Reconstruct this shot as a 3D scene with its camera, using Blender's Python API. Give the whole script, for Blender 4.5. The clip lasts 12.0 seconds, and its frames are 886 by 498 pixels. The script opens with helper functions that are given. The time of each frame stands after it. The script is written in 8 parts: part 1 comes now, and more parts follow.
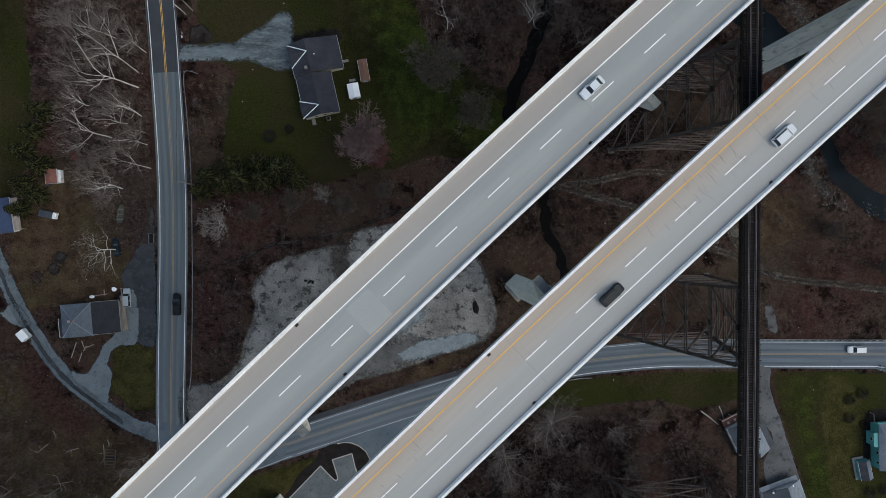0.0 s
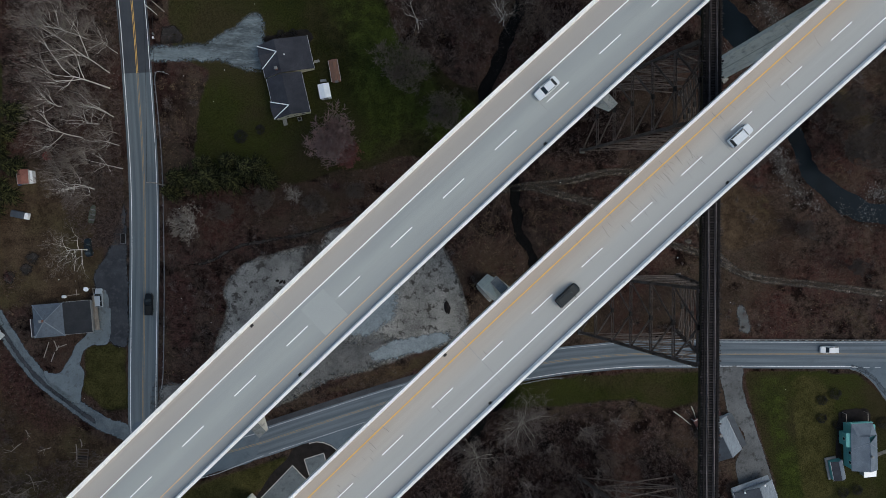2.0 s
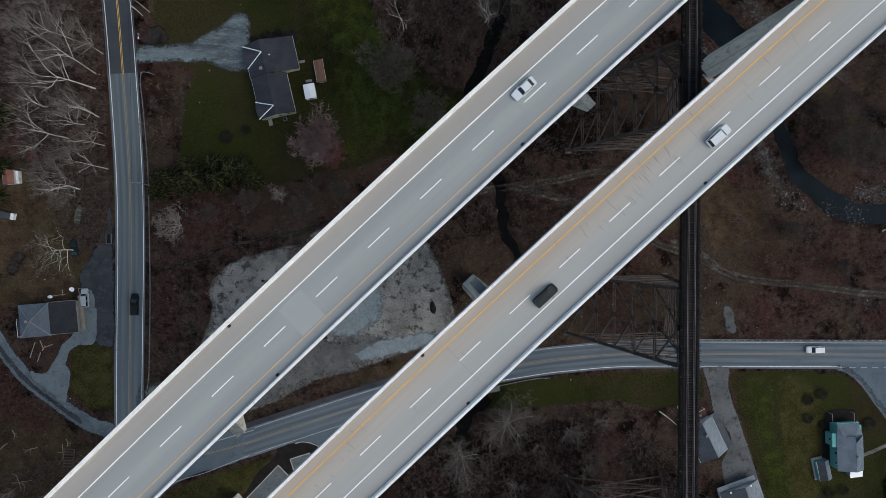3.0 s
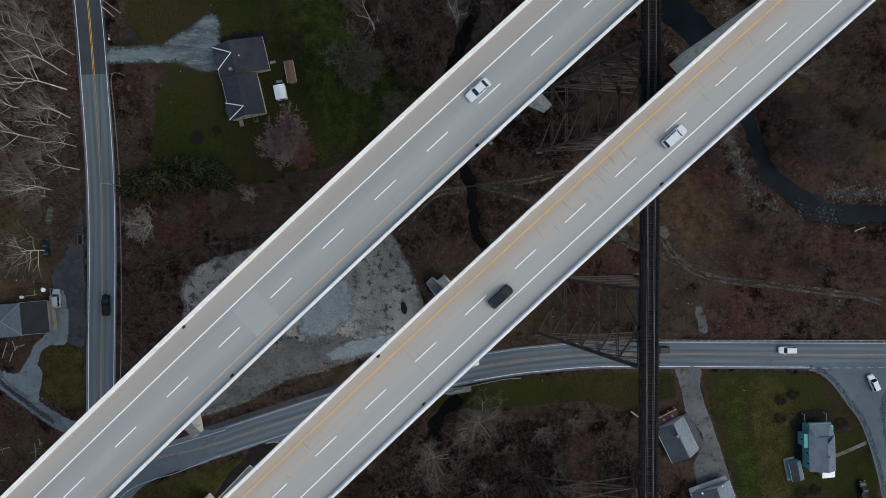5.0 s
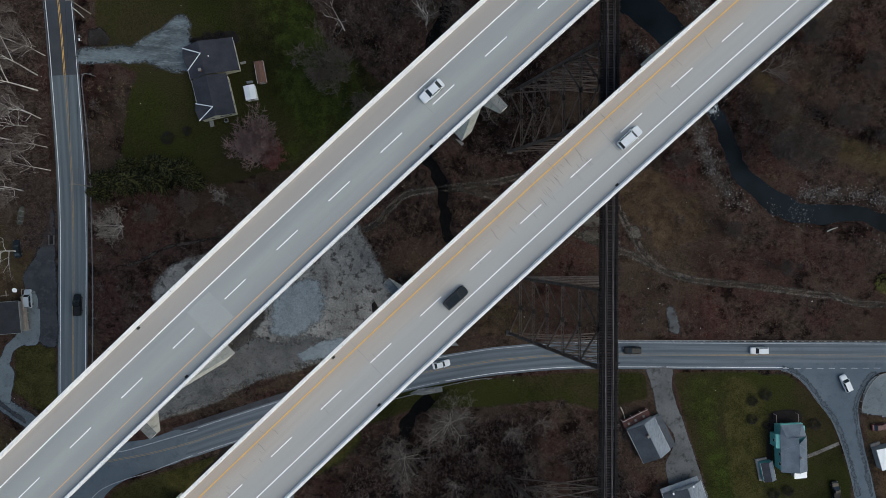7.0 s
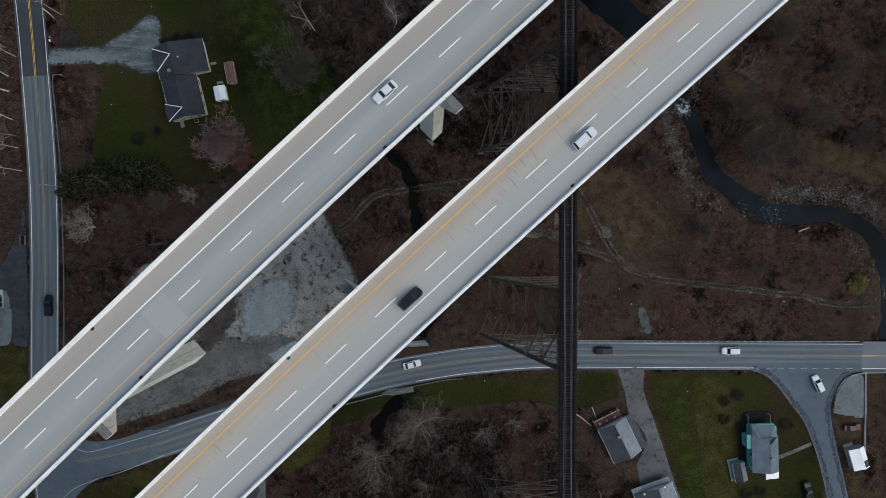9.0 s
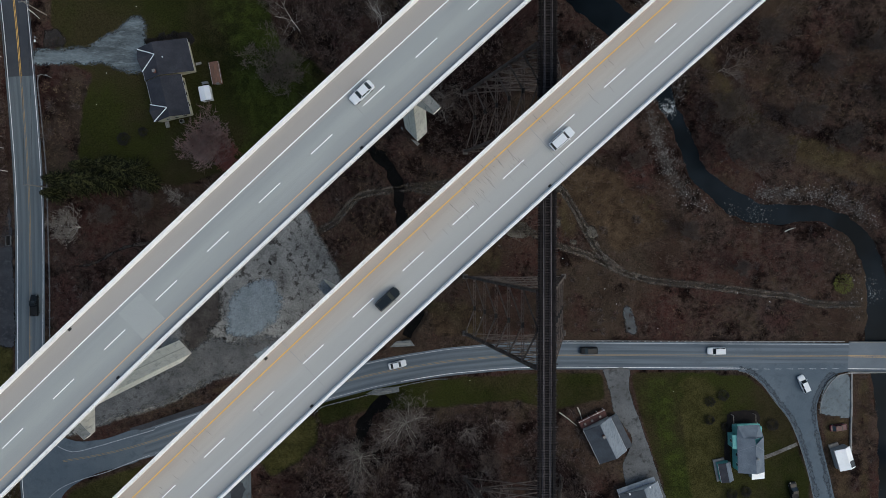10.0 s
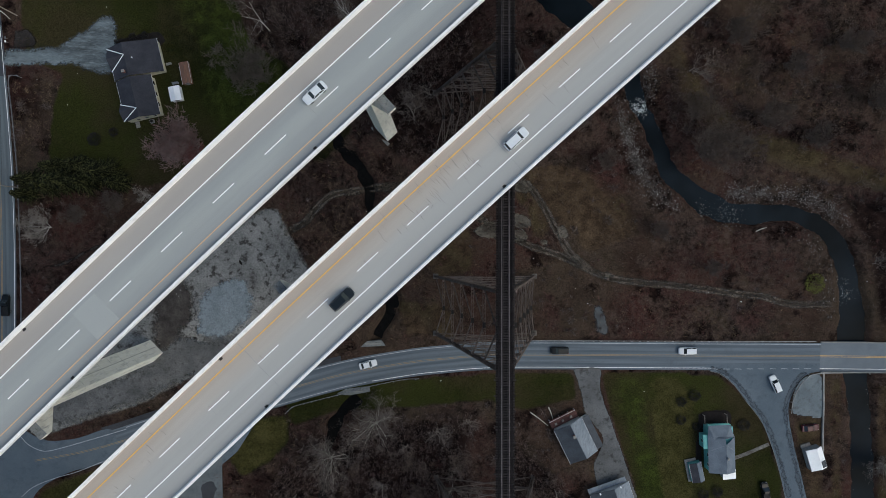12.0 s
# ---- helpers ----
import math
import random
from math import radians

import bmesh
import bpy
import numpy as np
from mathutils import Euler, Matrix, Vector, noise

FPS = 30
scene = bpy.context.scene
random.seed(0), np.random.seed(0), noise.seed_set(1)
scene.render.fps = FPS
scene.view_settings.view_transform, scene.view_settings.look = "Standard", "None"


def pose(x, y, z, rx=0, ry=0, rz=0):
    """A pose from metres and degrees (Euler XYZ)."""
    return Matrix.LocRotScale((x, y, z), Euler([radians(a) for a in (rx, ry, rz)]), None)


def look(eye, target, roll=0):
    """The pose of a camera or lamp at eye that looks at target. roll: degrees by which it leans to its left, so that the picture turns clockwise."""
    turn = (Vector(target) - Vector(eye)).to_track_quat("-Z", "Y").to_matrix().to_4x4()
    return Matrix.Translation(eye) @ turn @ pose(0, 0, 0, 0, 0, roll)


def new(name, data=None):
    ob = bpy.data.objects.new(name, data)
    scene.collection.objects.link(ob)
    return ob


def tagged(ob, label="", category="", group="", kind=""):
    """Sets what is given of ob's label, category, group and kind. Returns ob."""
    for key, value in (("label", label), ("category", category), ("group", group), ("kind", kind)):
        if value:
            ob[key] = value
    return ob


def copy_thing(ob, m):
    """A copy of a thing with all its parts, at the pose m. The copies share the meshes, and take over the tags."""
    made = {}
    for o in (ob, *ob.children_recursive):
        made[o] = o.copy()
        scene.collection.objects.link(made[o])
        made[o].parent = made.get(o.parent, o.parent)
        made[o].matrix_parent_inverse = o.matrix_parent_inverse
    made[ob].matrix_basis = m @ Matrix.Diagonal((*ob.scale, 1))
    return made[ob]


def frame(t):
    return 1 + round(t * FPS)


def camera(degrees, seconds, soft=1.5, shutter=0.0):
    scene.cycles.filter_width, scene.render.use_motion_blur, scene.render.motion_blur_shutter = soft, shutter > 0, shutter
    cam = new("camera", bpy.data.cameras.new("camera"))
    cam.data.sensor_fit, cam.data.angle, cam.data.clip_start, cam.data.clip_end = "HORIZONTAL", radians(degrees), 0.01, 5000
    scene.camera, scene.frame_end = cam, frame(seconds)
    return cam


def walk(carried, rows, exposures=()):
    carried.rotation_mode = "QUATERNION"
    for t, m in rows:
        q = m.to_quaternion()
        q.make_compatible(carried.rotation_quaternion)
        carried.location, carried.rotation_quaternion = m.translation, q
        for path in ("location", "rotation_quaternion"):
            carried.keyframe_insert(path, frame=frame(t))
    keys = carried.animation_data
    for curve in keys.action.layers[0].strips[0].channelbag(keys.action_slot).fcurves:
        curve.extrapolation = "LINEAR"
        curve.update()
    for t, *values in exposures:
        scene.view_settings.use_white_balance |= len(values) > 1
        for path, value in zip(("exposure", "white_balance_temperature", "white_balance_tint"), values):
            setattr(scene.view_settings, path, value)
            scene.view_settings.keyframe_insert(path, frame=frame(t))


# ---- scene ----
# camera: a drone that slides east, looking almost straight down
cam = camera(70.0, 12.0, 0.42)
ROWS = [
    (0, -24.561, -0.998, 164.758, -0.8272, -2.2746, 0.0648),
    (0.5, -22.544, -0.933, 164.905, -0.8497, -2.2182, 0.0595),
    (1, -20.521, -0.864, 165.043, -0.8721, -2.1619, 0.0541),
    (1.5, -18.492, -0.789, 165.172, -0.8946, -2.1055, 0.0488),
    (2, -16.458, -0.710, 165.291, -0.9171, -2.0492, 0.0434),
    (2.5, -14.418, -0.628, 165.403, -0.9395, -1.9928, 0.0380),
    (3, -12.372, -0.543, 165.506, -0.9620, -1.9365, 0.0327),
    (5, -4.142, -0.184, 165.850, -1.0518, -1.7111, 0.0112),
    (5.5, -2.073, -0.092, 165.921, -1.0743, -1.6548, 0.0059),
    (6, 0.000, 0.000, 165.987, -1.0967, -1.5985, 0.0005),
    (6.5, 2.077, 0.091, 166.048, -1.1192, -1.5421, -0.0048),
    (7, 4.158, 0.181, 166.105, -1.1416, -1.4858, -0.0102),
    (9, 12.513, 0.518, 166.301, -1.2315, -1.2604, -0.0316),
    (9.5, 14.610, 0.593, 166.345, -1.2539, -1.2041, -0.0370),
    (10, 16.708, 0.665, 166.387, -1.2764, -1.1477, -0.0423),
    (10.5, 18.809, 0.731, 166.428, -1.2988, -1.0914, -0.0477),
    (11, 20.912, 0.792, 166.469, -1.3213, -1.0350, -0.0531),
    (11.5, 23.017, 0.846, 166.510, -1.3438, -0.9787, -0.0584),
    (12, 25.124, 0.894, 166.551, -1.3662, -0.9224, -0.0638),
]
walk(cam, [(t, pose(x, y, z, rx, ry, rz)) for t, x, y, z, rx, ry, rz in ROWS], exposures=[(0.0, 0.12, 6470, 3.2), (12.0, 0.12, 6470, 3.2)])

# ---- world and light: late, overcast day ----
world = bpy.data.worlds.new("overcast_sky")
scene.world = world
world.use_nodes = True
wn = world.node_tree.nodes
sky = wn.new("ShaderNodeTexSky")
sky.sky_type, sky.sun_disc = "NISHITA", False
sky.sun_elevation, sky.sun_rotation = radians(53), radians(112)
sky.air_density, sky.dust_density = 1.2, 3.0
world.node_tree.links.new(sky.outputs[0], wn["Background"].inputs[0])
wn["Background"].inputs[1].default_value = 0.13
sun = new("sun", bpy.data.lights.new("sun", "SUN"))
sun.data.energy, sun.data.angle, sun.data.color = 0.75, radians(50), (1.0, 0.95, 0.89)
sun.matrix_world = look((0, 0, 300), (-0.927 * 300, 0.375 * 300, 300 - 300 * math.tan(radians(53))))

# ---- materials ----
from mathutils.geometry import tessellate_polygon


def material(name, rough=0.9, metal=0.0, spec=0.3):
    m = bpy.data.materials.new(name)
    m.use_nodes = True
    b = m.node_tree.nodes["Principled BSDF"]
    b.inputs["Roughness"].default_value, b.inputs["Metallic"].default_value = rough, metal
    b.inputs["Specular IOR Level"].default_value = spec
    return m, m.node_tree.nodes, m.node_tree.links, b


def noise_node(n, l, coord, scale, detail=6.0, rough=0.6, stretch=None):
    t = n.new("ShaderNodeTexNoise")
    t.inputs["Scale"].default_value, t.inputs["Detail"].default_value, t.inputs["Roughness"].default_value = scale, detail, rough
    if stretch:
        mp = n.new("ShaderNodeMapping")
        mp.inputs["Scale"].default_value = stretch[:3]
        if len(stretch) > 3:
            mp.inputs["Rotation"].default_value = (0, 0, stretch[3])
        l.new(coord, mp.inputs[0])
        coord = mp.outputs[0]
    l.new(coord, t.inputs["Vector"])
    return t.outputs["Fac"]


def ramp(n, l, fac, lo, hi):
    r = n.new("ShaderNodeMapRange")
    r.inputs["From Min"].default_value, r.inputs["From Max"].default_value = lo, hi
    l.new(fac, r.inputs["Value"])
    return r.outputs[0]


def mix(n, l, fac, a, b, mode="MIX"):
    x = n.new("ShaderNodeMix")
    x.data_type, x.blend_type = "RGBA", mode
    for socket, v in ((x.inputs["Factor"], fac), (x.inputs["A"], a), (x.inputs["B"], b)):
        if isinstance(v, (int, float)):
            socket.default_value = v
        elif isinstance(v, tuple):
            socket.default_value = (*v, 1)
        else:
            l.new(v, socket)
    return x.outputs["Result"]


def bump(n, l, b, height, strength, distance):
    k = n.new("ShaderNodeBump")
    k.inputs["Strength"].default_value, k.inputs["Distance"].default_value = strength, distance
    l.new(height, k.inputs["Height"])
    l.new(k.outputs[0], b.inputs["Normal"])


def surface(name, a, b_, big=0.3, fine=6.0, rough=0.9, metal=0.0, relief=0.02, stretch=None, c=None, spec=0.3, amount=0.5, island=0.0, stains=(0.52, 0.68), fade=False):
    """A two-scale material in world metres: colours a and b_ in large blotches, c as fine stains, fine grain and bump."""
    m, n, l, b = material(name, rough, metal, spec)
    coord = n.new("ShaderNodeNewGeometry").outputs["Position"]
    f1 = ramp(n, l, noise_node(n, l, coord, big, 5, 0.6, stretch), 0.35, 0.65)
    f2 = noise_node(n, l, coord, fine, 6, 0.7, stretch)
    col = mix(n, l, f1, a, b_)
    if c:
        col = mix(n, l, ramp(n, l, noise_node(n, l, coord, big * 4.3, 7, 0.7, stretch), *stains), col, c)
    grain = ramp(n, l, f2, 0.25, 0.75)
    col = mix(n, l, amount, col, mix(n, l, grain, (0.25, 0.25, 0.25), (1.0, 1.0, 1.0)), "OVERLAY")
    if island:
        g = n.new("ShaderNodeObjectInfo").outputs["Random"]
        col = mix(n, l, island, col, mix(n, l, g, (0.1, 0.1, 0.1), (0.9, 0.9, 0.9)), "OVERLAY")
    l.new(col, b.inputs["Base Color"])
    bump(n, l, b, f2, 0.6, relief)
    if fade:
        thin_edges(n, l, b, coord)
    return m


def thin_edges(n, l, b, coord):
    """Loose gravel thins out towards its rim: the layer breaks up where the edge value falls."""
    e = n.new("ShaderNodeAttribute")
    e.attribute_name = "edge"
    v = e.outputs["Fac"]
    for scale, k in ((0.3, 1.7), (1.7, 1.1)):
        a = n.new("ShaderNodeMath")
        a.operation = "MULTIPLY_ADD"
        l.new(noise_node(n, l, coord, scale, 6, 0.65), a.inputs[0])
        a.inputs[1].default_value = k
        l.new(v, a.inputs[2])
        v = a.outputs[0]
    l.new(ramp(n, l, v, 1.25, 1.75), b.inputs["Alpha"])


M = {}
M["fresh_asphalt"] = surface("fresh_asphalt", (0.034, 0.039, 0.048), (0.045, 0.051, 0.06), 0.18, 9, 0.85, amount=0.3, relief=0.008)
M["worn_asphalt"] = surface("worn_asphalt", (0.074, 0.098, 0.122), (0.098, 0.122, 0.146), 0.09, 6, 0.95, c=(0.066, 0.086, 0.106), amount=0.3, relief=0.01)
M["cracked_asphalt"] = surface("cracked_asphalt", (0.07, 0.072, 0.074), (0.105, 0.11, 0.114), 0.16, 4, 0.95, c=(0.036, 0.036, 0.037), amount=0.5, fade=True)
M["lane_gravel"] = surface("lane_gravel", (0.056, 0.069, 0.08), (0.105, 0.126, 0.142), 0.28, 4, 1.0, c=(0.12, 0.136, 0.148), amount=0.55, relief=0.03, fade=True, stretch=(1, 1, 1))
M["fork_gravel"] = surface("fork_gravel", (0.1, 0.121, 0.134), (0.138, 0.162, 0.177), 0.2, 5, 1.0, c=(0.075, 0.085, 0.092), amount=0.45, relief=0.02, fade=True)
M["drive_gravel"] = surface("drive_gravel", (0.04, 0.047, 0.05), (0.115, 0.14, 0.153), 0.26, 3.2, 1.0, c=(0.17, 0.2, 0.214), amount=0.65, relief=0.04, fade=True, stretch=(0.35, 1.2, 1), stains=(0.5, 0.75))
M["dark_asphalt"] = surface("dark_asphalt", (0.022, 0.024, 0.029), (0.044, 0.047, 0.054), 0.15, 4, 0.95, amount=0.5)
M["apron_asphalt"] = surface("apron_asphalt", (0.02, 0.022, 0.027), (0.04, 0.043, 0.05), 0.2, 4, 0.95, amount=0.5, c=(0.055, 0.058, 0.065), fade=True)
M["gravel"] = surface("gravel", (0.09, 0.09, 0.087), (0.2, 0.197, 0.187), 0.11, 2.6, 1.0, c=(0.04, 0.037, 0.034), amount=0.95, relief=0.08, stains=(0.53, 0.61), fade=True)
M["blue_gravel"] = surface("blue_gravel", (0.135, 0.16, 0.178), (0.19, 0.22, 0.24), 0.3, 3.0, 1.0, c=(0.11, 0.13, 0.145), amount=0.55, relief=0.05, fade=True)
M["grit"] = surface("grit", (0.06, 0.061, 0.062), (0.11, 0.11, 0.11), 0.2, 3.0, 1.0, c=(0.04, 0.038, 0.036), amount=0.8, relief=0.06, fade=True)
M["rut"] = surface("rut", (0.045, 0.037, 0.031), (0.095, 0.08, 0.067), 0.5, 4, 1.0, c=(0.045, 0.038, 0.032), amount=0.5, relief=0.04, fade=True)
M["brown_grit"] = surface("brown_grit", (0.024, 0.02, 0.018), (0.066, 0.058, 0.052), 0.35, 3.0, 1.0, c=(0.025, 0.021, 0.02), amount=0.8, relief=0.06, fade=True)
M["mud"] = surface("mud", (0.009, 0.0075, 0.007), (0.026, 0.022, 0.02), 0.3, 3.0, 1.0, c=(0.05, 0.045, 0.041), amount=0.7, relief=0.06, fade=True)
M["earth_streaks"] = surface("earth_streaks", (0.05, 0.044, 0.036), (0.11, 0.1, 0.084), 0.35, 4, 1.0, c=(0.03, 0.028, 0.024), amount=0.5, fade=True, stretch=(0.45, 1.5, 1, 0.35))
M["shallow_water"] = surface("shallow_water", (0.02, 0.025, 0.031), (0.036, 0.044, 0.052), 0.5, 3, 0.5, amount=0.3, relief=0.005, fade=True)
M["white_paint"] = surface("white_paint", (0.88, 0.89, 0.88), (0.8, 0.82, 0.82), 0.6, 12, 0.7, amount=0.25, relief=0.002)
M["worn_white_paint"] = surface("worn_white_paint", (0.45, 0.47, 0.5), (0.3, 0.32, 0.34), 0.8, 6, 0.8, amount=0.5, relief=0.002)
M["yellow_paint"] = surface("yellow_paint", (0.75, 0.43, 0.1), (0.66, 0.37, 0.085), 0.6, 8, 0.7, amount=0.3, relief=0.002)
M["worn_yellow_paint"] = surface("worn_yellow_paint", (0.29, 0.2, 0.098), (0.21, 0.155, 0.092), 0.8, 6, 0.8, amount=0.5, relief=0.002)
M["pale_yellow_paint"] = surface("pale_yellow_paint", (0.68, 0.4, 0.2), (0.58, 0.36, 0.2), 0.5, 8, 0.7, amount=0.3, relief=0.002, c=(0.48, 0.36, 0.26))
M["parapet"] = surface("parapet", (0.88, 0.865, 0.84), (0.8, 0.785, 0.765), 0.25, 5, 0.85, c=(0.7, 0.68, 0.65), amount=0.25, relief=0.01)
M["pier_concrete"] = surface("pier_concrete", (0.82, 0.8, 0.71), (0.72, 0.7, 0.61), 0.35, 3, 0.9, c=(0.38, 0.375, 0.34), amount=0.4, relief=0.02, stretch=(1, 1, 0.2))
M["dark_concrete"] = surface("dark_concrete", (0.07, 0.065, 0.06), (0.11, 0.105, 0.1), 0.5, 4, 0.95, amount=0.6)
M["old_concrete"] = surface("old_concrete", (0.24, 0.24, 0.23), (0.16, 0.16, 0.155), 0.4, 4, 0.95, amount=0.5)
M["rust_steel"] = surface("rust_steel", (0.06, 0.049, 0.044), (0.105, 0.087, 0.078), 0.5, 4, 0.9, 0.0, amount=0.6, c=(0.026, 0.02, 0.019), spec=0.15)
M["pale_rust"] = surface("pale_rust", (0.16, 0.13, 0.12), (0.09, 0.07, 0.065), 0.8, 5, 0.9, 0.0, amount=0.6, spec=0.15)
M["dark_steel"] = surface("dark_steel", (0.008, 0.008, 0.0085), (0.016, 0.015, 0.015), 0.5, 4, 0.6, 0.5, amount=0.4)
M["rail_steel"] = surface("rail_steel", (0.13, 0.118, 0.124), (0.085, 0.076, 0.08), 0.5, 6, 0.5, 0.3, amount=0.4)
M["guard_steel"] = surface("guard_steel", (0.055, 0.047, 0.049), (0.034, 0.029, 0.03), 0.6, 6, 0.7, 0.2, amount=0.5)
M["tie_wood"] = surface("tie_wood", (0.01, 0.0085, 0.009), (0.034, 0.029, 0.03), 0.7, 7, 0.95, amount=0.5, stretch=(0.3, 3, 1), island=0.5)
M["galvanised"] = surface("galvanised", (0.24, 0.25, 0.26), (0.17, 0.18, 0.19), 0.6, 5, 0.55, 0.6, amount=0.3)
M["mossy_steel"] = surface("mossy_steel", (0.05, 0.042, 0.026), (0.028, 0.024, 0.02), 0.9, 4, 0.85, 0.2, amount=0.6, c=(0.08, 0.07, 0.045))
M["girder"] = surface("girder", (0.12, 0.14, 0.15), (0.16, 0.17, 0.17), 0.3, 3, 0.7, 0.2)


# black of the guard timbers and of the shade sheet below the ties
M["creosote_and_gap_black"] = surface("creosote_and_gap_black", (0.008, 0.007, 0.0072), (0.018, 0.016, 0.0162), 0.6, 5, 0.95, amount=0.4, spec=0.1)
M["mulch"] = surface("mulch", (0.0055, 0.0045, 0.0044), (0.014, 0.011, 0.0105), 0.7, 5, 1.0, amount=0.7, relief=0.05)
M["bare_earth"] = surface("bare_earth", (0.075, 0.065, 0.05), (0.13, 0.115, 0.09), 0.5, 3, 1.0, amount=0.6, c=(0.05, 0.045, 0.035))
M["black_iron"] = surface("black_iron", (0.012, 0.012, 0.013), (0.02, 0.02, 0.02), 2, 12, 0.7, 0.4)
M["tar"] = surface("tar", (0.11, 0.11, 0.11), (0.19, 0.185, 0.18), 1.5, 9, 0.8)
M["dark_gravel"] = surface("dark_gravel", (0.085, 0.08, 0.075), (0.15, 0.146, 0.138), 0.2, 3, 1.0, c=(0.06, 0.052, 0.045), amount=0.7, relief=0.05)
M["tyre_band"] = surface("tyre_band", (0.05, 0.064, 0.08), (0.068, 0.084, 0.1), 0.2, 5, 0.9, amount=0.3, fade=True)
M["pier_stain"] = surface("pier_stain", (0.5, 0.485, 0.42), (0.36, 0.35, 0.305), 0.5, 4, 0.9, amount=0.4)
M["joint_filler"] = surface("joint_filler", (0.27, 0.275, 0.27), (0.31, 0.312, 0.306), 0.6, 6, 0.9, amount=0.3)
M["repair_concrete"] = surface("repair_concrete", (0.34, 0.354, 0.346), (0.328, 0.342, 0.335), 0.3, 6, 0.9, amount=0.25)
M["stained_concrete"] = surface("stained_concrete", (0.12, 0.13, 0.132), (0.175, 0.185, 0.185), 0.5, 4, 0.9, amount=0.5, c=(0.05, 0.052, 0.054))


def deck_material(name, edge_side, tones):
    """Concrete deck: warm stained shoulders, blue-grey lanes, streaks along the traffic. The colour follows the v coordinate across the deck."""
    m, n, l, b = material(name, 0.88, 0, 0.3)
    uv = n.new("ShaderNodeUVMap").outputs[0]
    sep = n.new("ShaderNodeSeparateXYZ")
    l.new(uv, sep.inputs[0])
    mp = n.new("ShaderNodeMapping")
    mp.inputs["Scale"].default_value = (0.02, 1.0, 1)
    l.new(uv, mp.inputs[0])
    streak = noise_node(n, l, mp.outputs[0], 0.9, 5, 0.6)
    blot = noise_node(n, l, uv, 0.07, 5, 0.6)
    fine = noise_node(n, l, uv, 7, 6, 0.7)
    add = n.new("ShaderNodeMath")
    l.new(sep.outputs["Y"], add.inputs[0])
    off = n.new("ShaderNodeMath")
    off.operation = "MULTIPLY_ADD"
    l.new(blot, off.inputs[0])
    off.inputs[1].default_value, off.inputs[2].default_value = 2.4, -1.2
    l.new(off.outputs[0], add.inputs[1])
    cr = n.new("ShaderNodeValToRGB")
    cr.color_ramp.interpolation = "EASE"
    kinds = {k: (*c, 1) for k, c in tones.items()}
    stops = edge_side
    div = n.new("ShaderNodeMath")
    div.operation = "DIVIDE"
    l.new(add.outputs[0], div.inputs[0])
    div.inputs[1].default_value = 13.0
    l.new(div.outputs[0], cr.inputs[0])
    el = cr.color_ramp.elements
    el[0].position, el[0].color = stops[0][0] / 13, kinds[stops[0][1]]
    el[1].position, el[1].color = stops[-1][0] / 13, kinds[stops[-1][1]]
    for p, k in stops[1:-1]:
        e = el.new(p / 13)
        e.color = kinds[k]
    col = mix(n, l, ramp(n, l, streak, 0.3, 0.7), cr.outputs[0], mix(n, l, 0.12, cr.outputs[0], (0.1, 0.1, 0.1)))
    slow = n.new("ShaderNodeMapping")
    slow.inputs["Scale"].default_value = (0.03, 0.16, 1)
    l.new(uv, slow.inputs[0])
    col = mix(n, l, ramp(n, l, noise_node(n, l, slow.outputs[0], 1.0, 3, 0.5), 0.5, 0.62), col, mix(n, l, 0.06, col, (0.6, 0.6, 0.58)))
    dirt = n.new("ShaderNodeMapping")
    dirt.inputs["Scale"].default_value = (0.09, 0.35, 1)
    l.new(uv, dirt.inputs[0])
    edge = n.new("ShaderNodeMath")
    edge.operation = "MULTIPLY_ADD"
    l.new(ramp(n, l, sep.outputs["Y"], 9.6, 12.9), edge.inputs[0])
    edge.inputs[1].default_value = 0.3
    l.new(noise_node(n, l, dirt.outputs[0], 1.0, 7, 0.7), edge.inputs[2])
    col = mix(n, l, ramp(n, l, edge.outputs[0], 0.86, 1.02), col, (0.1, 0.1, 0.098))
    col = mix(n, l, 0.22, col, mix(n, l, ramp(n, l, fine, 0.25, 0.75), (0.2, 0.2, 0.2), (0.85, 0.85, 0.85)), "OVERLAY")
    l.new(col, b.inputs["Base Color"])
    bump(n, l, b, fine, 0.3, 0.01)
    return m


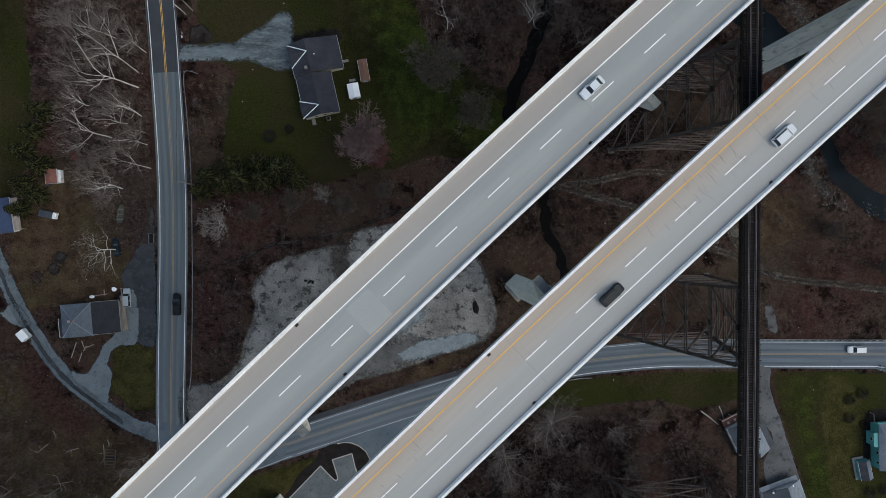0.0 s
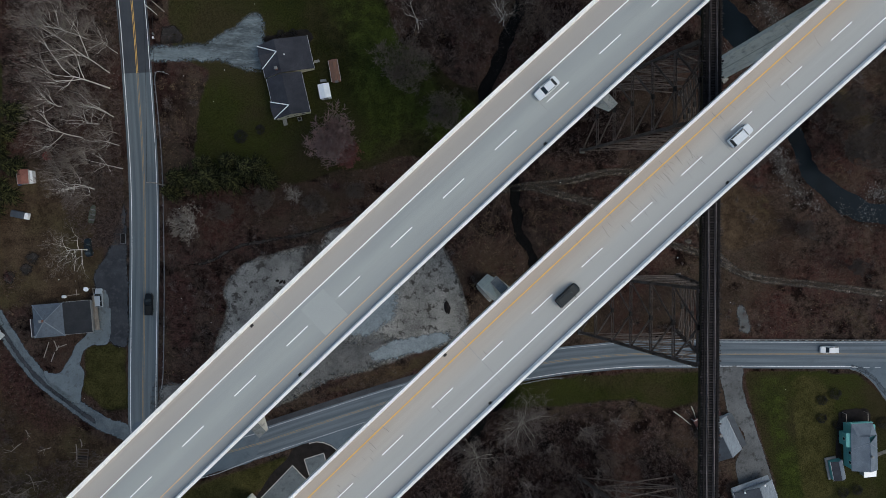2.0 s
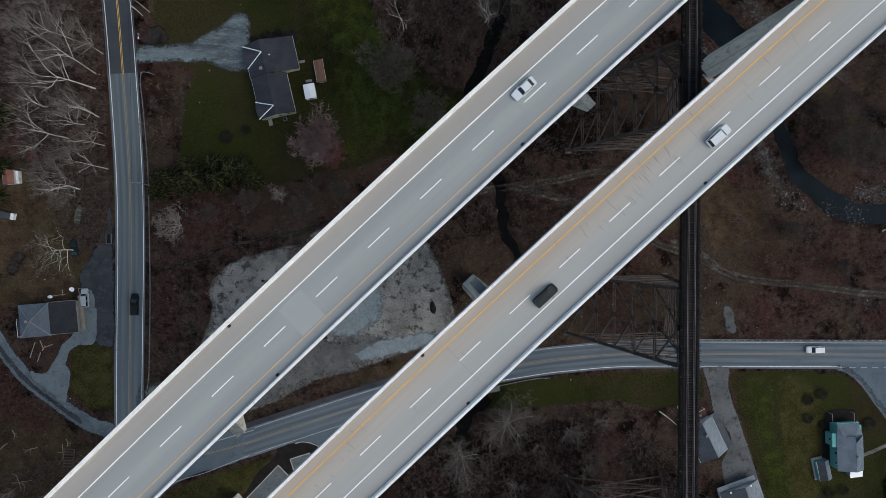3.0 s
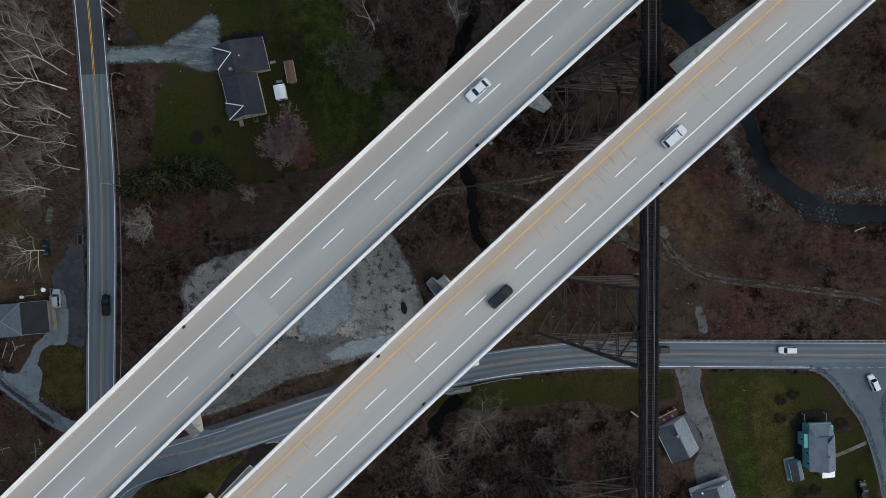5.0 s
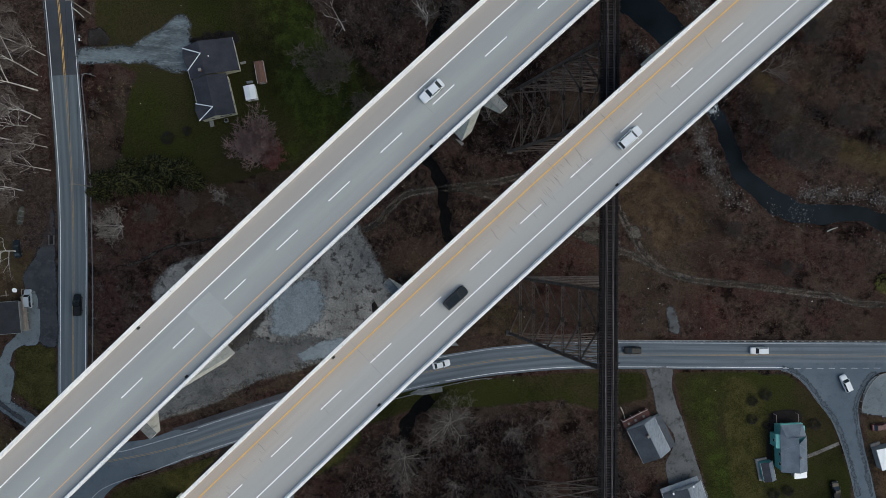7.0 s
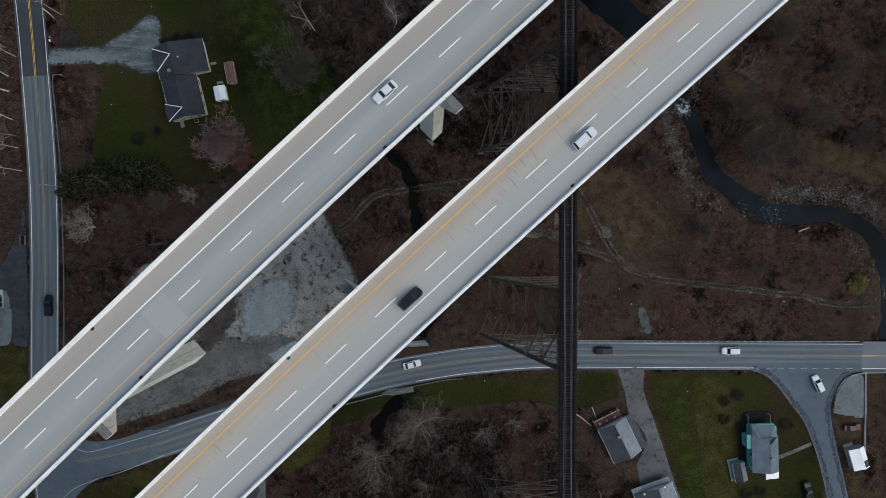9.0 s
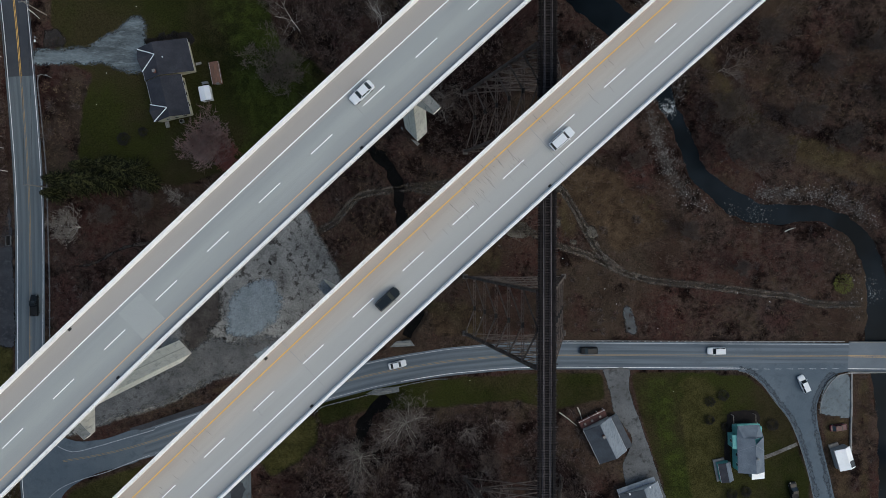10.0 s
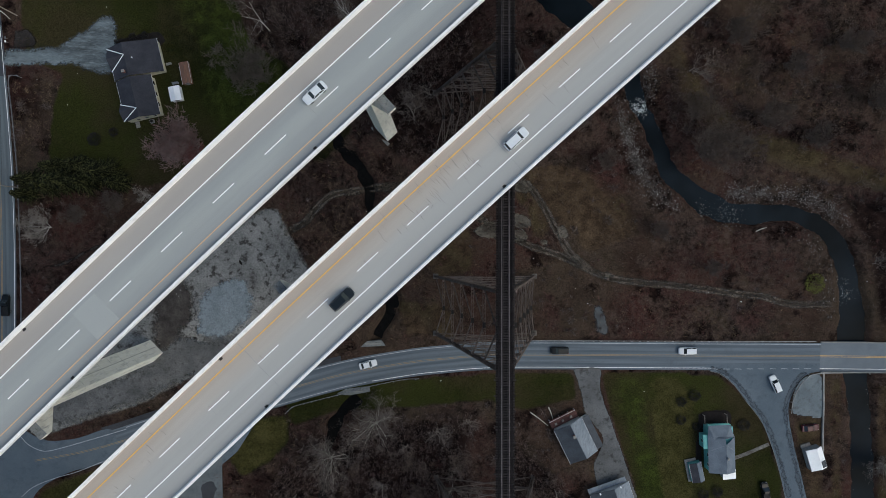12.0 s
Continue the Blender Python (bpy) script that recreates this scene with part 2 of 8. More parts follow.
def road_material(name, a, b_, c):
    """Asphalt with paler wheel paths and streaks along the road; v is metres from the centre line."""
    m, n, l, b = material(name, 0.9, 0, 0.3)
    uv = n.new("ShaderNodeUVMap").outputs[0]
    sep = n.new("ShaderNodeSeparateXYZ")
    l.new(uv, sep.inputs[0])
    mp = n.new("ShaderNodeMapping")
    mp.inputs["Scale"].default_value = (0.03, 1.2, 1)
    l.new(uv, mp.inputs[0])
    streak = noise_node(n, l, mp.outputs[0], 1.0, 5, 0.65)
    blot = noise_node(n, l, uv, 0.15, 6, 0.65)
    fine = noise_node(n, l, uv, 6, 6, 0.75)
    w = n.new("ShaderNodeMath")
    w.operation = "COSINE"
    k = n.new("ShaderNodeMath")
    k.operation = "MULTIPLY"
    l.new(sep.outputs["Y"], k.inputs[0])
    k.inputs[1].default_value = 2 * math.pi / 1.65
    l.new(k.outputs[0], w.inputs[0])
    f = n.new("ShaderNodeMath")
    f.operation = "MULTIPLY_ADD"
    l.new(w.outputs[0], f.inputs[0])
    f.inputs[1].default_value = 0.1
    l.new(streak, f.inputs[2])
    col = mix(n, l, ramp(n, l, f.outputs[0], 0.32, 0.68), a, b_)
    col = mix(n, l, ramp(n, l, blot, 0.55, 0.72), col, c)
    col = mix(n, l, 0.35, col, mix(n, l, ramp(n, l, fine, 0.25, 0.75), (0.2, 0.2, 0.2), (0.85, 0.85, 0.85)), "OVERLAY")
    l.new(col, b.inputs["Base Color"])
    bump(n, l, b, fine, 0.4, 0.01)
    return m


M["asphalt"] = road_material("asphalt", (0.078, 0.099, 0.114), (0.124, 0.146, 0.161), (0.1, 0.116, 0.126))
M["asphalt_east"] = road_material("asphalt_east", (0.07, 0.09, 0.11), (0.128, 0.152, 0.178), (0.086, 0.104, 0.122))
M["deck_west"] = deck_material("deck_west", ((0.5, "t"), (3.4, "t"), (4.4, "l"), (7.4, "m"), (10.2, "l"), (12.2, "d")), dict(t=(0.365, 0.338, 0.31), l=(0.305, 0.322, 0.318), m=(0.355, 0.37, 0.358), d=(0.25, 0.262, 0.268)))
M["deck_east"] = deck_material("deck_east", ((0.5, "t"), (2.4, "t"), (4.2, "w"), (7.0, "m"), (10.2, "l"), (12.6, "d")), dict(t=(0.41, 0.352, 0.3), w=(0.43, 0.392, 0.348), m=(0.4, 0.396, 0.378), l=(0.375, 0.376, 0.364), d=(0.325, 0.326, 0.32)))


def ground_material():
    """Winter ground: leaf litter and dead brush, with lawn, bare track and river stones where the masks say."""
    m, n, l, b = material("winter_ground", 1.0, 0, 0.0)
    coord = n.new("ShaderNodeNewGeometry").outputs["Position"]
    big = noise_node(n, l, coord, 0.035, 6, 0.62)
    mid = noise_node(n, l, coord, 0.28, 8, 0.75)
    fine = noise_node(n, l, coord, 2.8, 8, 0.85)
    wide = noise_node(n, l, coord, 0.014, 4, 0.55)
    mottle = noise_node(n, l, coord, 0.9, 8, 0.8)
    litter = mix(n, l, ramp(n, l, mid, 0.42, 0.63), (0.0036, 0.0026, 0.0028), (0.052, 0.034, 0.029))
    litter = mix(n, l, ramp(n, l, big, 0.46, 0.64), litter, (0.046, 0.0195, 0.0165))
    litter = mix(n, l, ramp(n, l, noise_node(n, l, coord, 0.055, 7, 0.72), 0.54, 0.7), litter, (0.064, 0.048, 0.031))
    litter = mix(n, l, ramp(n, l, mottle, 0.42, 0.7), litter, mix(n, l, 0.7, litter, (0.095, 0.074, 0.063)))
    litter = mix(n, l, ramp(n, l, noise_node(n, l, coord, 0.45, 7, 0.75), 0.56, 0.66), litter, mix(n, l, 0.75, litter, (0.003, 0.0025, 0.0026)))

    litter = mix(n, l, ramp(n, l, noise_node(n, l, coord, 0.022, 5, 0.6), 0.5, 0.62), litter, mix(n, l, 0.6, litter, (0.058, 0.044, 0.031)))
    litter = mix(n, l, ramp(n, l, noise_node(n, l, coord, 0.03, 5, 0.65), 0.47, 0.36), litter, mix(n, l, 0.55, litter, (0.016, 0.0068, 0.0072)))

    def mask(name):
        a = n.new("ShaderNodeAttribute")
        a.attribute_name = name
        s = n.new("ShaderNodeMath")
        s.operation = "MULTIPLY_ADD"
        l.new(mid, s.inputs[0])
        s.inputs[1].default_value = 0.9
        l.new(a.outputs["Fac"], s.inputs[2])
        return ramp(n, l, s.outputs[0], 0.80, 1.12)

    grass = mix(n, l, ramp(n, l, wide, 0.42, 0.62), (0.0085, 0.0096, 0.0048), (0.03, 0.034, 0.0105))
    grass = mix(n, l, ramp(n, l, mid, 0.46, 0.76), grass, (0.027, 0.029, 0.011))
    grass = mix(n, l, ramp(n, l, big, 0.44, 0.6), grass, mix(n, l, 0.7, grass, (0.04, 0.031, 0.018)))
    dry = mix(n, l, ramp(n, l, mid, 0.4, 0.66), (0.038, 0.026, 0.018), (0.09, 0.064, 0.041))
    dry = mix(n, l, ramp(n, l, big, 0.48, 0.6), dry, mix(n, l, ramp(n, l, mid, 0.35, 0.7), (0.036, 0.03, 0.0155), (0.078, 0.063, 0.034)))
    track = mix(n, l, ramp(n, l, mid, 0.3, 0.7), (0.026, 0.022, 0.019), (0.058, 0.05, 0.042))
    stones = mix(n, l, ramp(n, l, fine, 0.35, 0.65), (0.02, 0.019, 0.018), (0.095, 0.089, 0.084))
    grass = mix(n, l, mask("lush"), grass, mix(n, l, ramp(n, l, mid, 0.35, 0.7), (0.018, 0.024, 0.0075), (0.046, 0.058, 0.0145)))
    litter = mix(n, l, ramp(n, l, noise_node(n, l, coord, 0.13, 8, 0.7), 0.53, 0.63), litter, mix(n, l, ramp(n, l, mottle, 0.35, 0.65), (0.03, 0.021, 0.017), (0.085, 0.06, 0.048)))
    litter = mix(n, l, ramp(n, l, noise_node(n, l, coord, 0.09, 8, 0.72), 0.46, 0.38), litter, mix(n, l, ramp(n, l, mottle, 0.4, 0.7), (0.004, 0.003, 0.0032), (0.024, 0.0145, 0.0125)))
    col = mix(n, l, mask("lawn"), litter, grass)
    olive = mix(n, l, ramp(n, l, mid, 0.38, 0.66), (0.03, 0.0285, 0.011), (0.062, 0.057, 0.022))
    dry = mix(n, l, mask("lawn"), dry, olive)
    col = mix(n, l, mask("dry"), col, dry)
    maroon = mix(n, l, ramp(n, l, mottle, 0.36, 0.66), (0.013, 0.0066, 0.0066), (0.082, 0.042, 0.037))
    maroon = mix(n, l, ramp(n, l, noise_node(n, l, coord, 0.5, 7, 0.75), 0.56, 0.68), maroon, (0.07, 0.048, 0.04))
    col = mix(n, l, mask("red"), col, maroon)
    # shade under the bare woods, put into the ground colour as darker litter
    col = mix(n, l, mask("woods_shade"), col, mix(n, l, ramp(n, l, mid, 0.4, 0.65), (0.0065, 0.0046, 0.0048), (0.03, 0.019, 0.017)))
    pebble = mix(n, l, ramp(n, l, mid, 0.35, 0.65), (0.085, 0.08, 0.072), (0.2, 0.196, 0.184))
    col = mix(n, l, mask("gravel"), col, pebble)
    col = mix(n, l, mask("track"), col, track)
    col = mix(n, l, mask("stones"), col, stones)
    col = mix(n, l, 0.9, col, mix(n, l, ramp(n, l, fine, 0.34, 0.68), (0.1, 0.1, 0.1), (0.92, 0.92, 0.92)), "OVERLAY")
    l.new(col, b.inputs["Base Color"])
    bump(n, l, b, fine, 0.9, 0.25)
    return m


M["ground"] = ground_material()


def water_material():
    m, n, l, b = material("creek_water", 0.22, 0, 0.015)
    coord = n.new("ShaderNodeNewGeometry").outputs["Position"]
    b.inputs["Base Color"].default_value = (0.018, 0.026, 0.03, 1)
    a = n.new("ShaderNodeAttribute")
    a.attribute_name = "riffle"
    churn = n.new("ShaderNodeMath")
    churn.operation = "MULTIPLY_ADD"
    l.new(a.outputs["Fac"], churn.inputs[0])
    churn.inputs[1].default_value = 0.035
    l.new(noise_node(n, l, coord, 1.4, 8, 0.8), churn.inputs[2])
    foam = ramp(n, l, churn.outputs[0], 0.58, 0.67)
    f = n.new("ShaderNodeMath")
    f.operation = "MULTIPLY"
    l.new(foam, f.inputs[0])
    l.new(a.outputs["Fac"], f.inputs[1])
    l.new(mix(n, l, f.outputs[0], mix(n, l, ramp(n, l, noise_node(n, l, coord, 0.05, 3, 0.5), 0.4, 0.62), (0.0045, 0.0068, 0.0088), (0.0105, 0.0158, 0.0215)), (0.5, 0.55, 0.58)), b.inputs["Base Color"])
    bump(n, l, b, noise_node(n, l, coord, 1.6, 5, 0.6), 0.25, 0.05)
    return m


M["water"] = water_material()


# ---- mesh helpers ----
def mesh_object(name, verts, faces, mat, parent=None, label="", smooth=False):
    me = bpy.data.meshes.new(name)
    me.from_pydata([tuple(v) for v in verts], [], faces)
    me.materials.append(mat)
    me.update()
    if smooth:
        for p in me.polygons:
            p.use_smooth = True
    ob = new(name, me)
    if parent:
        ob.parent = parent
    if label:
        ob["label"] = label
    return ob


def part(name, bm, mat, parent=None, label=""):
    bmesh.ops.recalc_face_normals(bm, faces=bm.faces)
    me = bpy.data.meshes.new(name)
    bm.to_mesh(me)
    bm.free()
    me.materials.append(mat)
    ob = new(name, me)
    if parent:
        ob.parent = parent
    if label:
        ob["label"] = label
    return ob


def thing(name, x, y, z, rz=0.0, label="", category="", group="", kind=""):
    e = new(name)
    e.empty_display_size = 0.5
    e.matrix_world = pose(x, y, z, 0, 0, rz)
    return tagged(e, label, category, group, kind)


def box(bm, x0, x1, y0, y1, z0, z1, bevel=0.0):
    vs = [bm.verts.new(c) for c in ((x0, y0, z0), (x1, y0, z0), (x1, y1, z0), (x0, y1, z0), (x0, y0, z1), (x1, y0, z1), (x1, y1, z1), (x0, y1, z1))]
    fs = [bm.faces.new([vs[i] for i in q]) for q in ((0, 3, 2, 1), (4, 5, 6, 7), (0, 1, 5, 4), (1, 2, 6, 5), (2, 3, 7, 6), (3, 0, 4, 7))]
    if bevel:
        bmesh.ops.bevel(bm, geom=list({e for f in fs for e in f.edges}), offset=bevel, segments=1, affect="EDGES")
    return bm


def boxes(*dims, bevel=0.0):
    bm = bmesh.new()
    for d in dims:
        box(bm, *d, bevel=bevel)
    return bm


def bar(bm, a, b, w, h=None, up=(0, 0, 1)):
    """A straight member of section w x h from a to b."""
    a, b = Vector(a), Vector(b)
    d = (b - a).normalized()
    s = d.cross(Vector(up))
    s = s.normalized() if s.length > 1e-4 else d.cross(Vector((1, 0, 0))).normalized()
    u = s.cross(d).normalized()
    h = h or w
    vs = [bm.verts.new(p + s * i * w / 2 + u * j * h / 2) for p in (a, b) for i, j in ((-1, -1), (1, -1), (1, 1), (-1, 1))]
    for q in ((0, 1, 2, 3), (7, 6, 5, 4), (0, 4, 5, 1), (1, 5, 6, 2), (2, 6, 7, 3), (3, 7, 4, 0)):
        bm.faces.new([vs[i] for i in q])


def prism(bm, pts, z0, z1):
    """Upright prism over the polygon pts."""
    lo = [bm.verts.new((x, y, z0)) for x, y in pts]
    hi = [bm.verts.new((x, y, z1)) for x, y in pts]
    bm.faces.new(hi)
    bm.faces.new(lo[::-1])
    for i in range(len(pts)):
        j = (i + 1) % len(pts)
        bm.faces.new((lo[i], lo[j], hi[j], hi[i]))


def curve_points(pts, step=1.5):
    """Catmull-Rom through pts, at even steps."""
    p = np.array(pts, float)
    p = np.vstack([2 * p[0] - p[1], p, 2 * p[-1] - p[-2]])
    out = []
    for i in range(1, len(p) - 2):
        k = max(2, int(np.linalg.norm(p[i + 1] - p[i]) / step))
        for j in range(k):
            t = j / k
            out.append(0.5 * (2 * p[i] + (p[i + 1] - p[i - 1]) * t + (2 * p[i - 1] - 5 * p[i] + 4 * p[i + 1] - p[i + 2]) * t * t + (3 * p[i] - p[i - 1] - 3 * p[i + 1] + p[i + 2]) * t ** 3))
    out.append(p[-2])
    return np.array(out)


def normals2d(line):
    d = np.gradient(line, axis=0)
    d /= np.linalg.norm(d, axis=1)[:, None]
    return np.stack([-d[:, 1], d[:, 0]], 1)


# ---- terrain ----
SLOPE_X, SLOPE_Y = 0.0039, 0.0168


def base_z(x, y):
    """The even lie of the land, on which roads and buildings stand."""
    return SLOPE_X * np.clip(x, -260, 260) + SLOPE_Y * np.clip(y, -200, 200)


WEST_ROAD = curve_points([(-96, 140), (-92.6, 90), (-89.9, 60.1), (-88.7, 41.6), (-87.5, 17.1), (-87.4, -3.4), (-88.0, -26.6), (-88.4, -47), (-87.8, -64), (-86.5, -90), (-84, -140)])
EAST_ROAD = curve_points([(-83.7, -59.6), (-69, -57), (-58.6, -54.3), (-49.7, -51.4), (-25, -43.6), (0, -36.6), (18.1, -33.3), (28.1, -32.2), (38.3, -31.4), (51.4, -31.2), (95.9, -31.6), (136.8, -32), (190, -33), (260, -36)])
RIVER_COURSE = curve_points([(20, 110, 4.4), (38, 84, 4.4), (54, 66, 4.4), (63, 58.5, 4.4), (70.5, 51.5, 3.8), (76, 45.3, 2.6), (78.4, 37.3, 2.5), (79.7, 33.8, 2.2), (81.8, 30.9, 2.1), (83.6, 26.5, 2.35), (85.3, 22.8, 2.45), (86.8, 19, 2.5), (88.8, 15.9, 2.6), (92.9, 12.2, 2.7), (98.9, 8.3, 3.3), (103.2, 6.5, 2.7), (110.7, 6, 2.9), (119.3, 6.4, 2.4), (126.9, 3.5, 2.6), (130.3, 1, 2.6), (132.8, -2, 2.7), (135.2, -7.7, 2.8), (136.1, -12.2, 2.85), (136.9, -16.7, 3.2), (137.6, -21.4, 3.7), (137.4, -27, 4.1), (137.6, -31, 3.6), (139.1, -38.8, 3.1), (140.9, -55, 3.1), (142, -70, 3.1), (144, -110, 3)])
RIVER, RIVER_HALF = RIVER_COURSE[:, :2].copy(), RIVER_COURSE[:, 2].copy()
BROOK = curve_points([(16, 80), (9, 58.4), (6.8, 52.6), (3.2, 45.3), (0.2, 36), (0.2, 25), (6.3, 17.8), (8.2, 10.9), (9.3, 2.7), (12.3, -4), (14.5, -12), (13.8, -19.3), (10.3, -27.5), (8.6, -35), (6.9, -40.4), (0.1, -47.9), (-2.9, -57), (-5, -75), (-6, -100)], 1.0)
LOT = [(-41.3, -3.2), (-46.4, -2.7), (-53, -4.6), (-61, -6.9), (-65.5, -10.5), (-67.2, -14), (-66.1, -19.4), (-68.8, -26.7), (-71, -34), (-76, -38.5), (-83.4, -40.2), (-84.0, -48), (-79, -52), (-72, -50), (-65, -47.6), (-52, -43.6), (-43, -38.6), (-38, -36.4), (-30.4, -35), (-18.6, -30.6), (-9.5, -28.4), (-5.9, -26.4), (-4.2, -22), (-4.5, -18.8), (-6, -13), (-8.2, -7.7), (-10.5, -3), (-13.6, 2), (-15.2, 6.8), (-18.8, 7.5), (-25, 3.5), (-31.8, 2.6), (-40.6, 1.2)]


WEST_DRIVE = curve_points([(-150, 8), (-137, 3), (-131, -7.6), (-128.2, -14.8), (-122.8, -25), (-115.8, -35.2), (-107.4, -42.6), (-98.9, -48.6), (-91.5, -51.5)])
EVEN = [[(-118, -48), (-90, -48), (-90, 6), (-118, -6)], [(58, -34), (92, -34), (92, -96), (58, -96)], [(90, -34), (134, -34), (134, -96), (90, -96)], [(-86, 62), (-36, 62), (-36, 26), (-86, 40)], [(-86, -46), (-34, -46), (-34, -80), (-86, -80)]]


def distance_to(line, x, y):
    if x.size < 400:
        return np.hypot(x[..., None] - line[:, 0], y[..., None] - line[:, 1]).min(-1)
    best = np.full(x.shape, 1e9)
    for p in line:
        best = np.minimum(best, (x - p[0]) ** 2 + (y - p[1]) ** 2)
    return np.sqrt(best)


def shore(x, y):
    """Distance from the creek's edge, negative over the water."""
    best = np.full(np.shape(x), 1e9)
    for p, h in zip(RIVER, RIVER_HALF):
        best = np.minimum(best, np.hypot(x - p[0], y - p[1]) - h)
    return best


def inside(poly, x, y):
    r = np.zeros(x.shape, bool)
    for (x0, y0), (x1, y1) in zip(poly, poly[1:] + poly[:1]):
        if y0 != y1:
            r ^= ((y0 > y) != (y1 > y)) & (x < (x1 - x0) * (y - y0) / (y1 - y0) + x0)
    return r


def smooth01(v):
    v = np.clip(v, 0, 1)
    return v * v * (3 - 2 * v)


def land(x, y):
    """Ground height with hummocks and the channels of river and brook."""
    x, y = np.asarray(x, float), np.asarray(y, float)
    near = np.minimum(np.minimum(distance_to(WEST_ROAD, x, y), distance_to(EAST_ROAD, x, y)) - 5, distance_to(WEST_DRIVE, x, y) - 3)
    for poly in [LOT] + EVEN:
        near = np.where(inside(poly, x, y), 0, near)
    w = smooth01(near / 8)
    z = base_z(x, y) - 0.08 + w * (0.16 * np.sin(x / 9 + 1.3) * np.cos(y / 11) + 0.12 * np.sin(x / 4.7 + y / 6.1) + 0.05 * np.sin(x / 1.9) * np.sin(y / 2.3))
    z -= 1.9 * smooth01((1.25 + 0.35 * np.sin(x / 1.3 + 2 * np.sin(y / 2.1)) * np.cos(y / 1.7) - shore(x, y)) / 2.4)
    road_gap = smooth01((distance_to(EAST_ROAD, x, y) - 5) / 1.5)
    z -= 1.6 * smooth01((2.9 + 0.75 * np.sin(x / 1.7 + 2 * np.sin(y / 2.6)) * np.cos(y / 2.2 - x / 3.1) - distance_to(BROOK, x, y)) / 2.2) * road_gap
    return z


def axis(lo, hi, step, far):
    fine = np.arange(lo, hi + step / 2, step)
    grow = np.cumsum(step * 1.25 ** np.arange(1, 70))
    grow = grow[grow < far]
    return np.concatenate([lo - grow[::-1], fine, hi + grow])


LAWNS = [
    [(-30, -57.5), (-20.8, -47.9), (-13.7, -46.9), (-13.2, -54.5), (-18.2, -59.6), (-25.8, -64)],
    [(-103.5, -29.9), (-100, -27.7), (-92.4, -28.5), (-92.2, -45), (-97.4, -45.7), (-102.3, -41.4), (-104.7, -40.3), (-102.9, -35.6)],
    [(-80, -68), (-70, -63.6), (-60, -60.4), (-50, -57), (-52, -60.5), (-58, -66), (-66, -74), (-80, -86)],
    [(-80.5, 62), (-80, 46), (-70, 42.5), (-72.5, 37), (-74.5, 22), (-73, 17.5), (-62, 14.5), (-48, 13.5), (-38, 17), (-30, 17.5), (-21, 21), (-12, 20), (-3, 20), (4, 28), (2, 37), (-8, 40), (-14, 46), (-22, 50), (-26, 62), (-28, 80), (-80, 80)],
    [(-14, -42), (2, -39.2), (20, -37.5), (41.5, -36.2), (41.5, -43), (20, -45), (0, -46), (-12, -50)],
    [(41, -36.2), (62, -36), (63.5, -43), (50, -46), (41, -44)],
    [(70, -36.2), (101, -36.6), (112, -46.5), (119, -66), (120, -95), (82, -95), (79, -66), (73, -48)],
    [(-150, 70), (-124, 70), (-122, 20), (-135, 0), (-150, 0)],
]
DRY = [
    [(83, -37), (91, -37), (96, -46), (94, -62), (96, -80), (90, -90), (86, -66), (84, -50)],
    [(-128, 14), (-112, 16), (-101, 8), (-97, -8), (-102, -17), (-116, -18), (-124, -20), (-129, -8)],
    [(-80, -66), (-60, -60), (-48, -57), (-40, -60), (-48, -72), (-80, -90)],
    [(-30, -57.5), (-20.8, -47.9), (-13.7, -46.9), (-13.2, -54.5), (-18.2, -59.6), (-25.8, -64)],
    [(-103.5, -29.9), (-100, -27.7), (-92.4, -28.5), (-92.2, -45), (-97.4, -45.7), (-102.3, -41.4), (-104.7, -40.3), (-102.9, -35.6)],
    [(-79, -54), (-65, -48.6), (-51, -44.8), (-40, -39.5), (-20, -32.5), (-6, -28), (-6, -30.5), (-20, -36.5), (-40, -41.5), (-52, -46.5), (-66, -51)],
    [(-150, -40), (-128, -32), (-108, -48), (-92, -56), (-90, -95), (-150, -95)],
    [(86, 62), (92, 46), (100, 35), (112, 28), (130, 22), (150, 16), (150, 11), (126, 15), (110, 20), (98, 27), (90, 38), (84, 54)],
    [(46.8, 11.2), (51, 10.4), (55.5, 5.2), (56.3, 0), (51.8, -0.7), (50.3, 3), (51, 6.7), (46.8, 8.9)],
    [(60, 3.7), (63, 0.7), (67.5, 0), (74.9, 3.7), (80.9, 1.5), (76.4, -0.8), (67.5, -2.2), (64.5, -3.7)],
    [(14, -16), (30, -18), (31, -27), (18, -26)],
    [(121.8, -48), (129.8, -48), (130.5, -70), (133, -95), (131.8, -95), (126, -70), (123, -56)],
    [(131.5, -37), (134.2, -37), (136, -95), (133.5, -95)],
    [(144, -38), (147, -38), (149, -95), (146, -95)],
    [(44, 16), (58, 20), (74, 15), (80, 3), (67, -5), (57, 5), (49, 9)],
    [(20, -2), (36, 5), (36, -9), (26, -11)],
]
LUSH = [
    [(-34, 30), (-16, 24), (-8, 28), (-10, 40), (-18, 44), (-24, 52), (-34, 50), (-36, 38)],
    [(69, -36), (82, -36), (84, -52), (90, -66), (94, -95), (82, -95), (78, -64), (73, -46)],
    [(-38, 66), (-16, 62), (-11, 46), (-20, 40), (-34, 48), (-44, 60)],
    [(12, -39), (36, -37), (36, -41.5), (16, -43)],
    [(41, -36), (54, -36), (52, -40), (41, -41)],
    [(-14, 22), (-3, 22), (3, 29), (0, 36), (-12, 38)],
    [(-40, 18), (-26, 19), (-16, 32), (-24, 36), (-32, 26), (-42, 22)],
]
